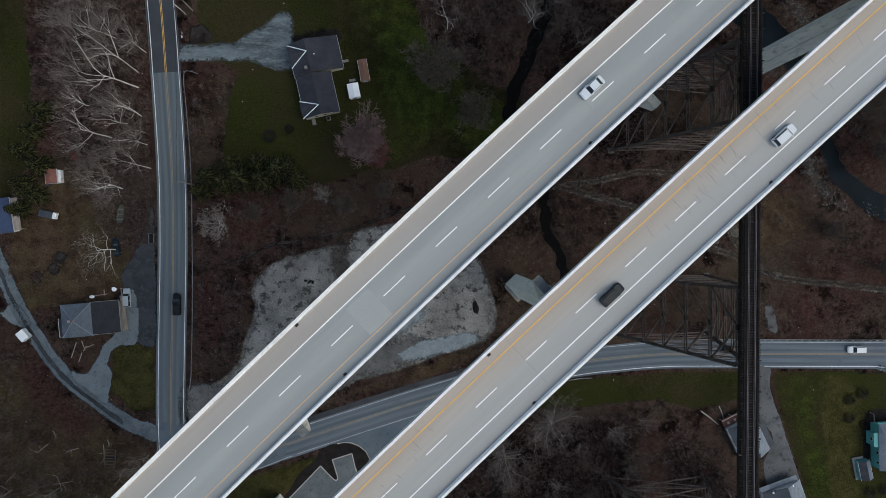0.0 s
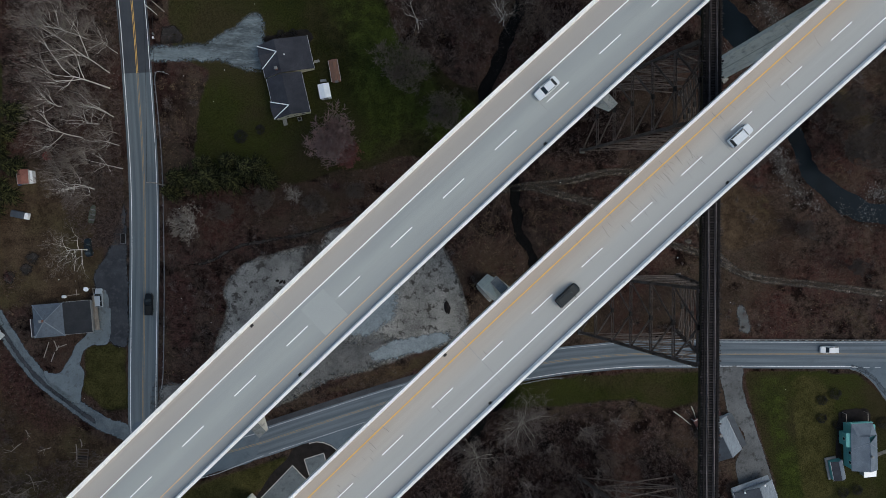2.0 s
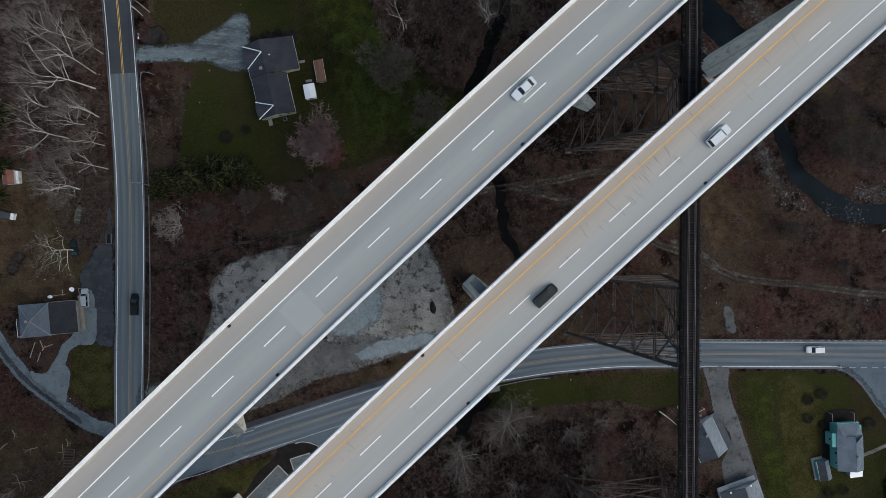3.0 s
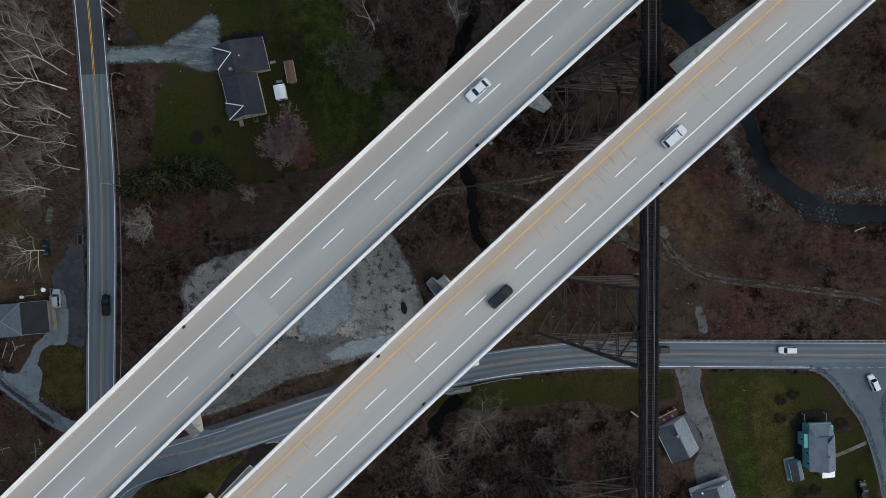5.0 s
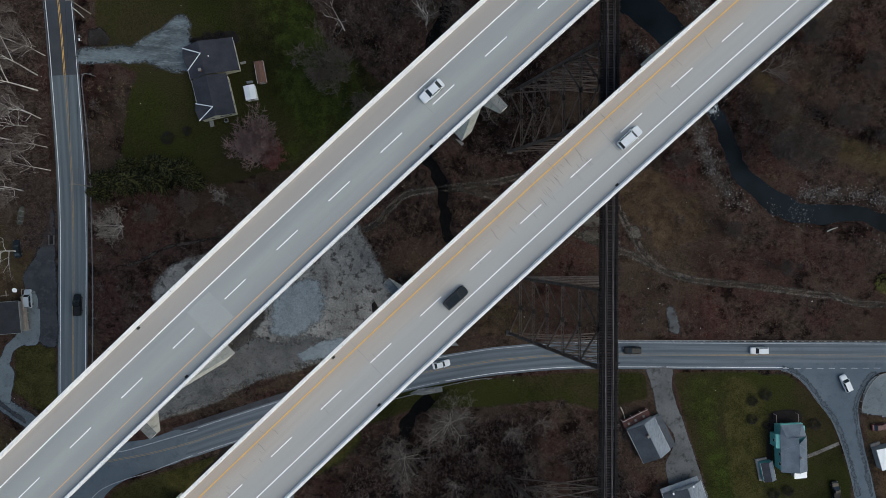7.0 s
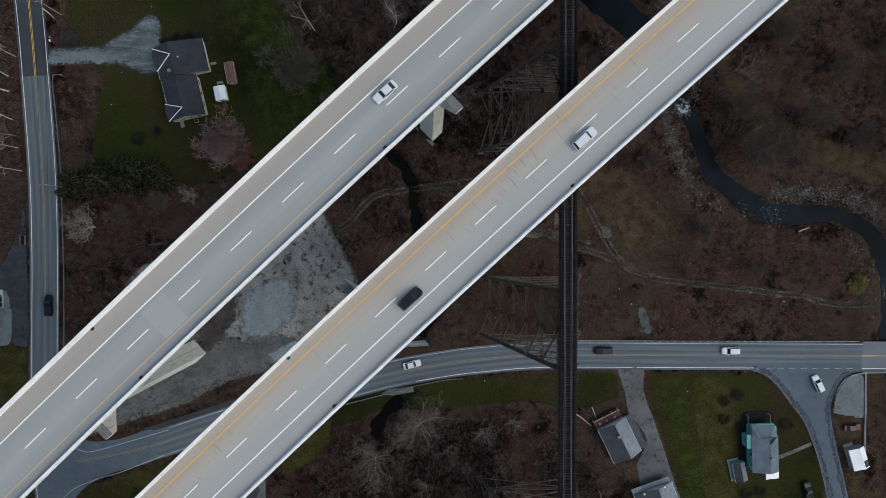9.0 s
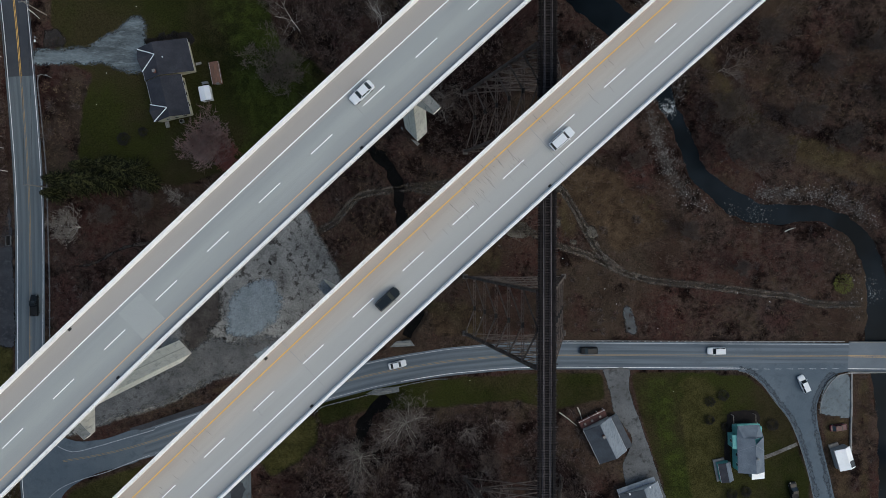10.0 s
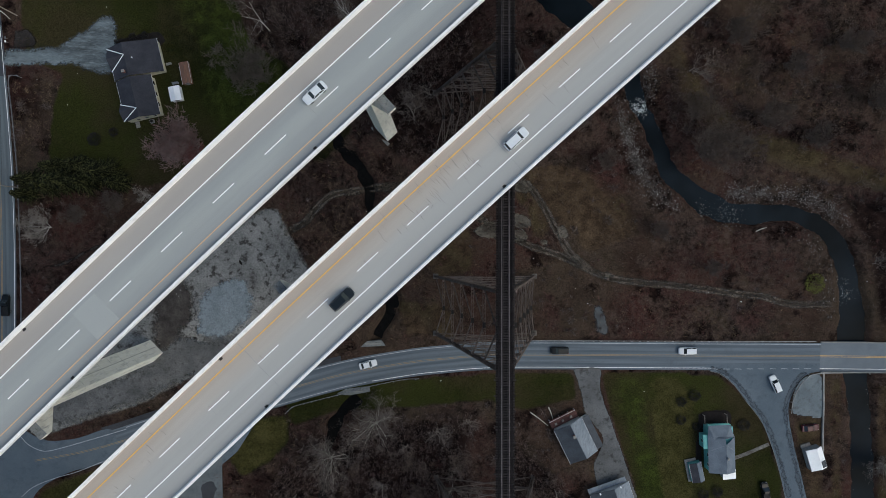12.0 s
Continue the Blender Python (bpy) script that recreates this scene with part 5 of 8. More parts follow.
M["white_bark"] = bark("white_bark", (0.66, 0.625, 0.58), (0.44, 0.41, 0.38))
M["pale_bark"] = bark("pale_bark", (0.42, 0.41, 0.36), (0.32, 0.31, 0.275))
M["grey_bark"] = bark("grey_bark", (0.22, 0.19, 0.17), (0.28, 0.25, 0.22))
M["dark_bark"] = bark("dark_bark", (0.07, 0.055, 0.048), (0.1, 0.08, 0.07))
M["twig_grey"] = bark("twig_grey", (0.14, 0.118, 0.108), (0.18, 0.155, 0.14))
M["twig_brown"] = bark("twig_brown", (0.085, 0.062, 0.052), (0.12, 0.09, 0.075))
M["twig_red"] = bark("twig_red", (0.2, 0.125, 0.122), (0.17, 0.13, 0.128))
M["twig_deep"] = bark("twig_deep", (0.17, 0.06, 0.058), (0.13, 0.06, 0.058))
M["twig_white"] = bark("twig_white", (0.25, 0.225, 0.2), (0.18, 0.16, 0.145))
M["twig_pale"] = bark("twig_pale", (0.165, 0.142, 0.13), (0.105, 0.088, 0.081))
def stem_material(name, a, b, power=1.0):
    m, n, l, bs = material(name, 0.95, 0, 0.15)
    f = n.new("ShaderNodeNewGeometry").outputs["Random Per Island"]
    p = n.new("ShaderNodeMath")
    p.operation = "POWER"
    l.new(f, p.inputs[0])
    p.inputs[1].default_value = power
    l.new(mix(n, l, p.outputs[0], a, b), bs.inputs["Base Color"])
    return m


M["needles"] = stem_material("needles", (0.0014, 0.0024, 0.0015), (0.095, 0.098, 0.038), 3.4)
M["yellow_leaves"] = surface("yellow_leaves", (0.07, 0.085, 0.014), (0.11, 0.11, 0.02), 0.8, 4, 0.8, amount=0.5)
M["red_leaves"] = surface("red_leaves", (0.16, 0.02, 0.018), (0.1, 0.02, 0.018), 0.8, 4, 0.8, amount=0.5)


def tube(V, F, pts, rads, sides):
    base = len(V)
    for i, (p, r) in enumerate(zip(pts, rads)):
        d = (pts[min(i + 1, len(pts) - 1)] - pts[max(i - 1, 0)]).normalized()
        s = d.cross(Vector((0.3, 0.2, 1) if abs(d.z) < 0.9 else (1, 0, 0))).normalized()
        u = d.cross(s)
        for k in range(sides):
            a = 2 * math.pi * k / sides
            V.append(tuple(p + (s * math.cos(a) + u * math.sin(a)) * r))
    for i in range(len(pts) - 1):
        for k in range(sides):
            a, b = base + i * sides + k, base + i * sides + (k + 1) % sides
            F.append((a, b, b + sides, a + sides))


def tree_meshes(seed, height, spread, fork, limbs, gnarl=0.2, twig_len=1.0, levels=5, lift=0.55, girth=0.0125, kids=(3, 5), twig=0.016, bole=1.0, reach=1.1):
    """A bare broad-leaved tree: tapered trunk and limbs in one mesh, fine flat twigs in another."""
    r = random.Random(seed)
    VT, FT, VC, FC = [], [], [], []

    def grow(p, d, length, rad, level):
        n = 4 if level < 2 else 3 if level < 4 else 2
        pts, rads = [p], [rad]
        for i in range(n):
            g = gnarl * (bole if level == 0 else 1)
            d = (d + Vector((r.gauss(0, g), r.gauss(0, g), r.gauss(0, g * 0.6) + 0.06))).normalized()
            p = p + d * (length / n)
            pts.append(p)
            rads.append(max(twig * 0.6, rad * (1 - 0.6 * (i + 1) / n)))
        if level < 3:
            tube(VT, FT, pts, rads, 5 if level < 2 else 3)
        else:
            s = d.cross(Vector((r.gauss(0, 1), r.gauss(0, 1), 0.4))).normalized()
            b = len(VC)
            for q, w in zip(pts, rads):
                w = max(w, twig) if q is not pts[-1] else twig * 0.4
                VC.extend((tuple(q - s * w), tuple(q + s * w)))
            for i in range(n):
                FC.append((b + 2 * i, b + 2 * i + 1, b + 2 * i + 3, b + 2 * i + 2))
        if level >= levels:
            return
        count = limbs if level == 0 else r.randint(*kids)
        for k in range(count):
            t = r.uniform(0.3, 1.0) if level else fork + (1 - fork) * k / max(1, count - 1)
            i = min(n - 1, int(t * n))
            q = pts[i].lerp(pts[i + 1], t * n - i)
            a = 2 * math.pi * (k * 0.382 + r.random() * 0.3)
            out = Vector((math.cos(a), math.sin(a), lift + r.uniform(-0.3, 0.45)))
            nd = (d * (0.35 if level == 0 else 0.8) + out.normalized() * spread).normalized()
            grow(q, nd, length * r.uniform(0.45, 0.72) * (1.0 if level else reach) * (twig_len if level >= 2 else 1), rads[i] * r.uniform(0.55, 0.75), level + 1)

    grow(Vector((0, 0, -0.3)), Vector((r.gauss(0, 0.05), r.gauss(0, 0.05), 1)), height * 0.6, height * girth, 0)
    return (VT, FT), (VC, FC)


TREE_KINDS = {}


def tree(kind, x, y, rz, scale, label, group="bare trees", z=None, lean=(0, 0)):
    """One tree of a kind, standing on the ground."""
    spec = TREE_KINDS[kind]
    if "ob" not in spec:
        (vt, ft), (vc, fc) = tree_meshes(*spec["args"], **spec["kw"])
        ob = tagged(new(spec["name"]), label, "tree", group)
        mesh_object("trunk", vt, ft, M[spec["bark"]], ob, "", True)
        mesh_object("crown", vc, fc, M[spec["twig"]], ob, "bare twigs")
        spec["ob"] = ob
        o = ob
    else:
        o = copy_thing(spec["ob"], Matrix.Identity(4))
        o["label"] = label
    g = float(land(np.array([x]), np.array([y]))[0]) if z is None else z
    o.matrix_world = pose(x, y, g, *lean, 0) @ pose(0, 0, 0, 0, 0, rz) @ Matrix.Diagonal((scale, scale, scale, 1))
    return o


TREE_KINDS["sycamore_a"] = dict(name="sycamore_tree", args=(11, 22, 0.6, 0.62, 5), kw=dict(gnarl=0.15, bole=0.3, lift=0.5, girth=0.0094, kids=(3, 4)), bark="white_bark", twig="twig_pale")
TREE_KINDS["sycamore_b"] = dict(name="sycamore_tree", args=(12, 22, 0.65, 0.68, 6), kw=dict(gnarl=0.16, bole=0.3, lift=0.45, girth=0.0094, kids=(3, 4)), bark="white_bark", twig="twig_pale")
TREE_KINDS["sycamore_c"] = dict(name="sycamore_tree", args=(19, 20, 0.7, 0.4, 7), kw=dict(gnarl=0.2, bole=0.4, lift=0.4, girth=0.0112, kids=(3, 4)), bark="white_bark", twig="twig_grey")
TREE_KINDS["broad_a"] = dict(name="bare_tree", args=(13, 7.5, 1.2, 0.5, 14), kw=dict(gnarl=0.2, lift=0.22, girth=0.03, bole=0.1, twig=0.018, reach=2.4, kids=(4, 5)), bark="pale_bark", twig="twig_pale")
TREE_KINDS["broad_b"] = dict(name="bare_tree", args=(14, 13, 0.95, 0.2, 7), kw=dict(gnarl=0.2, lift=0.35, levels=4, kids=(4, 6), twig=0.022), bark="dark_bark", twig="twig_brown")
TREE_KINDS["slim"] = dict(name="bare_tree", args=(15, 14, 0.7, 0.3, 6), kw=dict(gnarl=0.18, levels=4, kids=(4, 6), twig=0.022), bark="grey_bark", twig="twig_grey")
TREE_KINDS["round_red"] = dict(name="ornamental_tree", args=(16, 9, 1.1, 0.1, 17), kw=dict(gnarl=0.14, lift=0.42, twig_len=1.15, twig=0.038, kids=(4, 6), bole=0.2), bark="grey_bark", twig="twig_red")
TREE_KINDS["round_grey"] = dict(name="bare_tree", args=(17, 11, 1.1, 0.1, 12), kw=dict(gnarl=0.16, lift=0.4, twig_len=1.15, twig=0.026, kids=(4, 5), bole=0.2), bark="dark_bark", twig="twig_haze")
M["twig_haze"] = bark("twig_haze", (0.1, 0.082, 0.071), (0.068, 0.056, 0.05))
TREE_KINDS["pale_small"] = dict(name="bare_tree", args=(18, 8, 1.0, 0.06, 11), kw=dict(gnarl=0.13, lift=0.5, twig=0.017, kids=(4, 5)), bark="white_bark", twig="twig_white")

TREE_KINDS["deep_red"] = dict(name="ornamental_tree", args=(26, 9, 1.1, 0.1, 15), kw=dict(gnarl=0.14, lift=0.4, twig_len=1.1, twig=0.036, kids=(4, 5), bole=0.2), bark="dark_bark", twig="twig_deep")
SYC = "white-barked bare sycamore with wide pale limbs"
for kind, x, y, rz, s, lx, ly in (
    ("sycamore_a", -95.7, 41.6, 0, 0.95, -12, -10), ("sycamore_b", -95.7, 37.7, 60, 1.0, -5, -12), ("sycamore_c", -95.0, 30.5, 120, 0.72, -6, -6),
    ("sycamore_c", -98.5, 28.6, 20, 0.62, 0, -8), ("sycamore_a", -102.6, 25.0, 200, 0.85, 0, -12), ("sycamore_b", -93.6, 23.2, 150, 0.55, 0, -4),
    ("sycamore_b", -92.8, 17.2, 300, 0.6, 0, -8), ("sycamore_c", -100.0, 12.0, 150, 0.85, 0, 0), ("sycamore_c", -101.2, -3.9, 250, 0.85, 0, 0),
    ("sycamore_a", -17.0, 53.5, 40, 0.7, 0, 0), ("broad_a", -24, 68, 40, 1.1, 0, 0), ("sycamore_c", 4.0, 55.5, 90, 0.7, 0, 0),
    ("sycamore_b", -101, 50, 10, 0.7, 0, -6), ("sycamore_c", -108, 33, 77, 0.6, 0, 0), ("sycamore_b", -93.6, 46.5, 222, 0.55, 0, -5)):
    tree(kind, x, y, rz, s, SYC if "syc" in kind else "grey bare spreading tree in the woods", "sycamores by the road", lean=(lx, ly))
tree("broad_a", 10.3, -48.6, 0, 0.95, "large grey bare tree with spreading limbs")
tree("broad_a", -1.5, -58, 70, 0.85, "grey bare tree beside the brook")
tree("broad_a", 145.5, -61, 110, 0.7, "grey bare tree on the creek bank")
tree("round_grey", -20.0, 41.6, 0, 1.3, "rounded grey bare tree on the lawn")
tree("round_grey", -10.5, 31, 130, 0.95, "rounded dark bare tree at the lawn's edge")
tree("round_red", -37.6, 23.0, 0, 1.35, "rounded ornamental tree with reddish twigs")
tree("deep_red", -34.4, 20.6, 140, 0.9, "small ornamental tree with dark red twigs")
tree("pale_small", -74.4, 2.6, 0, 1.15, "small pale bare tree with dense twigs")
tree("pale_small", -48.5, 11, 80, 0.6, "small pale bare tree in the brush")
for x, y, rz, s in ((96.5, 22.6, 0, 1.25), (92.5, 33.5, 60, 0.8), (112, 31, 20, 0.8), (124, 26, 90, 0.7), (140, 36, 150, 0.9), (118, 44, 200, 0.75), (103, 52, 250, 0.8), (132, 50, 10, 0.7), (70, 20, 80, 0.55), (84, 2, 130, 0.5), (98, -8, 210, 0.5), (150, 8, 30, 0.8), (62, 30, 0, 0.6), (-66, 6, 30, 0.55), (-56, 9, 100, 0.6), (-43, 8, 170, 0.6), (-33, 11.6, 230, 0.5)):
    tree("round_grey", x, y, rz, s, "rounded grey bare tree in the brush", "bare trees in the brush")

WOODS = [
    ("slim", "twig", [(-118, -60), (-92, -56), (-86, -90), (-150, -95), (-150, -45), (-128, -36)], 26, 21),
    ("broad_b", "twig", [(-4, -52), (34, -48), (36, -92), (-4, -95), (-22, -80), (-14, -64)], 26, 22),
    ("slim", "twig", [(14, -50), (35, -46), (36, -92), (10, -95)], 10, 23),
    ("broad_b", "twig", [(-24, 70), (-12, 47), (2, 40), (20, 60), (30, 90), (-20, 92)], 24, 24),
    ("slim", "twig", [(-114, 60), (-95, 60), (-93, 8), (-104, 6), (-112, 22)], 34, 25),
    ("broad_b", "twig", [(92, 40), (165, 30), (165, 90), (80, 92), (84, 58)], 30, 26),
    ("broad_b", "twig", [(43, -50), (58, -62), (66, -78), (60, -95), (42, -95)], 12, 27),
    ("broad_b", "twig", [(145, -38), (165, -38), (165, -95), (146, -95)], 12, 28),
    ("slim", "twig", [(16, 24), (26, 20), (34, 60), (14, 60), (10, 40)], 9, 29),
    ("broad_b", "twig", [(112, 20), (160, 12), (160, -24), (142, -24), (140, 0), (128, 12)], 9, 30),
]
for kind, _, poly, count, seed in WOODS:
    r, made = random.Random(seed), 0
    xs, ys = [p[0] for p in poly], [p[1] for p in poly]
    while made < count:
        x, y = r.uniform(min(xs), max(xs)), r.uniform(min(ys), max(ys))
        if inside(poly, np.array([x]), np.array([y]))[0] and not any(abs(x - TX) < 3.5 and a - 2 < y < b + 2 for a, b in TOWERS):
            k = r.choice((kind, kind, "broad_b", "slim"))
            tree(k, x, y, r.uniform(0, 360), r.uniform(0.4, 0.8), "thin brown bare tree in the winter woods" if k == "broad_b" else "slim grey bare tree in the winter woods", "winter woods")
            made += 1


def conifer(x, y, h, seed, label="dark green spruce beside the road"):
    """A spruce: a trunk and whorls of drooping needle sprays."""
    r = random.Random(seed)
    ob = tagged(new("spruce_tree"), label, "tree", "evergreens")
    g = float(land(np.array([x]), np.array([y]))[0])
    ob.location = (x, y, g)
    V, F = [], []
    tube(V, F, [Vector((0, 0, -0.3)), Vector((0.1, 0, h * 0.5)), Vector((0, 0.1, h))], [h * 0.02, h * 0.012, 0.02], 6)
    mesh_object("trunk", V, F, M["dark_bark"], ob)
    V, F = [], []
    z = h * 0.08
    while z < h * 0.98:
        t = z / h
        reach = h * 0.33 * (1 - t) ** 0.8 + 0.35
        turn = r.uniform(0, 6.28)
        count = int(7 + 6 * (1 - t))
        for k in range(count):
            a = turn + 2 * math.pi * (k + r.uniform(-0.3, 0.3)) / count
            L = reach * r.uniform(0.55, 1.2)
            d = Vector((math.cos(a), math.sin(a), 0))
            s = Vector((-d.y, d.x, 0))
            rise = r.uniform(-0.1, 0.12)
            pts = [d * L * u + Vector((0, 0, z + rise * L * u - 0.34 * L * u * u)) for u in (0.0, 0.35, 0.7, 1.0)]
            b = len(V)
            for p, w in zip(pts, (0.1, 0.13, 0.1, 0.02)):
                V += [tuple(p - s * w), tuple(p + s * w)]
            F += [(b + 2 * j, b + 2 * j + 1, b + 2 * j + 3, b + 2 * j + 2) for j in range(3)]
            steps = max(4, int(L / 0.34))
            for j in range(1, steps):
                u = j / steps
                c = d * L * u + Vector((0, 0, z + rise * L * u - 0.34 * L * u * u))
                for sgn in (-1, 1):
                    ln = (0.25 + 0.34 * (1 - u) * min(2.0, L)) * r.uniform(0.6, 1.3)
                    tip = c + (s * sgn * 0.75 + d * 0.8) * ln + Vector((0, 0, -0.12 * ln + r.uniform(-0.08, 0.1)))
                    m = c.lerp(tip, 0.55)
                    side = (tip - c).cross(Vector((0, 0, 1))).normalized() * r.uniform(0.05, 0.09)
                    b = len(V)
                    V += [tuple(c), tuple(m - side), tuple(tip), tuple(m + side)]
                    F.append((b, b + 1, b + 2, b + 3))
        z += h * 0.042
    mesh_object("crown", V, F, M["needles"], ob, "dark green needle sprays")
    return ob


for k, (x, y, h) in enumerate(((-58.8, 16.6, 12.5), (-68.6, 14.4, 12), (-77.2, 14.6, 10), (-63.6, 14.2, 10.5), (-73.0, 13.2, 9.5), (-64.6, 18.6, 9), (-71.4, 18.0, 8.5), (-55.4, 14.0, 8.5), (-79.6, 11.2, 7), (-118.5, 31, 11), (-118.8, 17.4, 10), (-120.8, 10.5, 11), (-124.5, 6.5, 9), (-123.5, 13, 9), (-121, 26, 9), (-123, 21, 10))):
    conifer(x, y, h * (1.15 if x > -100 else 0.9), 100 + k)


def shrub(x, y, rad, h, mat, seed, label, name="shrub"):
    """A dense rounded shrub of many short leafy blades."""
    r = random.Random(seed)
    V, F = [], []
    for _ in range(int(260 * rad)):
        a, q = r.uniform(0, 2 * math.pi), math.sqrt(r.random())
        c = Vector((rad * q * math.cos(a), rad * q * math.sin(a), h * (0.15 + 0.8 * r.random() * math.sqrt(max(0, 1 - q * q * 0.9)))))
        d = Vector((c.x, c.y, 0.6)).normalized() * r.uniform(0.15, 0.4) + Vector((r.gauss(0, 0.1), r.gauss(0, 0.1), 0))
        s = d.cross(Vector((r.random(), r.random(), 1))).normalized() * 0.09
        b = len(V)
        V += [tuple(c - s), tuple(c + s), tuple(c + d)]
        F.append((b, b + 1, b + 2))
    ob = tagged(mesh_object(name, V, F, mat), label, "shrub")
    ob.location = (x, y, float(base_z(x, y)) - 0.05)
    return ob


M["dark_leaves"] = surface("dark_leaves", (0.006, 0.006, 0.006), (0.015, 0.013, 0.012), 0.8, 4, 0.8, amount=0.6)
for k, (x, y, q) in enumerate(((94.8, -42.2, 1.45), (91.3, -43.9, 1.25), (91.3, -48.8, 1.2), (95.4, -50.6, 1.0), (108.2, -50.2, 1.5), (97.6, -69, 1.3), (101.4, -68.3, 1.3), (-57.5, 27.4, 1.1), (-52, 51.5, 1.1), (-49, 52, 1.0), (-62.5, 25.5, 1.6), (-40, 28.5, 0.7))):
    shrub(x, y, q, q * 1.1, M["dark_leaves"], 300 + k, "dark leafless rounded shrub on the lawn")
shrub(126.4, -12.4, 2.6, 1.6, M["yellow_leaves"], 330, "yellow-green leafy bush by the creek")
shrub(-111.5, 20.3, 1.0, 1.2, M["red_leaves"], 331, "small bush with bright red leaves")


def wild(x, y):
    """Where the ground is neither mown, paved nor wet."""
    ok = np.ones(len(x), bool)
    for poly in LAWNS:
        ok &= ~inside(poly, x, y)
    ok &= ~inside(LOT, x, y)
    ok &= ~inside(SIDE, x, y)
    ok &= (distance_to(WEST_ROAD, x, y) > 5.2) & (distance_to(EAST_ROAD, x, y) > 5.4) & (shore(x, y) > 1.6) & (distance_to(BROOK, x, y) > 1.8) & (distance_to(WEST_DRIVE, x, y) > 2.8)
    for line, half, _ in TRACKS:
        ok &= distance_to(line, x, y) > half + 0.6
    for bx0, bx1, by0, by1 in ((-116, -92, -46, -8), (-130, -98, -8, 10), (60, 90, -95, -34), (88, 132, -95, -34), (-85, -36, -85, -48), (-84, -54, 40, 60), (-130, -114, 0, 20), (-100, -92, -50, 5)):
        ok &= ~((x > bx0) & (x < bx1) & (y > by0) & (y < by1))
    return ok


def brush_fields():
    """Dead winter brush: tufts of thin stems over all ground that is not mown, paved or wet."""
    rng = np.random.default_rng(5)
    n = 42000
    x, y = rng.uniform(-150, 165, n), rng.uniform(-95, 90, n)
    ok = wild(x, y)
    patchy = np.sin(x / 7.0 + np.cos(y / 9.0) * 2) * np.cos(y / 6.0 + np.sin(x / 11.0) * 2)
    ok &= rng.random(n) < 0.5 + 0.45 * patchy
    x, y = x[ok], y[ok]
    z = land(x, y)
    tone = np.sin(x / 15.0 + 1.0) + np.cos(y / 13.0 + x / 31.0) + rng.normal(0, 0.6, len(x))
    for name, sel, mat, label in (("brush", tone < 0.1, "brush_grey", "dead grey-brown winter brush"), ("brush", (tone >= 0.1) & (tone < 0.8), "brush_red", "dead red-brown winter brush"), ("dry_grass", tone >= 0.8, "brush_straw", "dry straw-coloured grass tufts")):
        V, F = [], []
        for px, py, pz in zip(x[sel], y[sel], z[sel]):
            size = rng.uniform(0.5, 1.5)
            k = int(rng.integers(9, 16))
            a = rng.uniform(0, 2 * math.pi, k)
            L = size * rng.uniform(0.5, 1.2, k)
            tilt = rng.uniform(0.2, 1.0, k)
            w = rng.uniform(0.014, 0.034, k)
            for i in range(k):
                dx, dy = math.cos(a[i]), math.sin(a[i])
                ox, oy = rng.uniform(-0.4, 0.4, 2) * size
                b = len(V)
                V.append((px + ox - dy * w[i], py + oy + dx * w[i], pz - 0.05))
                V.append((px + ox + dy * w[i], py + oy - dx * w[i], pz - 0.05))
                V.append((px + ox + dx * L[i] * tilt[i], py + oy + dy * L[i] * tilt[i], pz + L[i] * (1.15 - tilt[i]) + 0.1))
                F.append((b, b + 1, b + 2))
        tagged(mesh_object(name, V, F, M[mat]), label, "brush", kind="stuff")


M["brush_grey"] = stem_material("brush_grey", (0.008, 0.0065, 0.006), (0.14, 0.112, 0.097))
M["brush_red"] = stem_material("brush_red", (0.009, 0.0045, 0.0042), (0.135, 0.066, 0.055))
M["brush_straw"] = stem_material("brush_straw", (0.024, 0.018, 0.012), (0.21, 0.16, 0.1))
brush_fields()


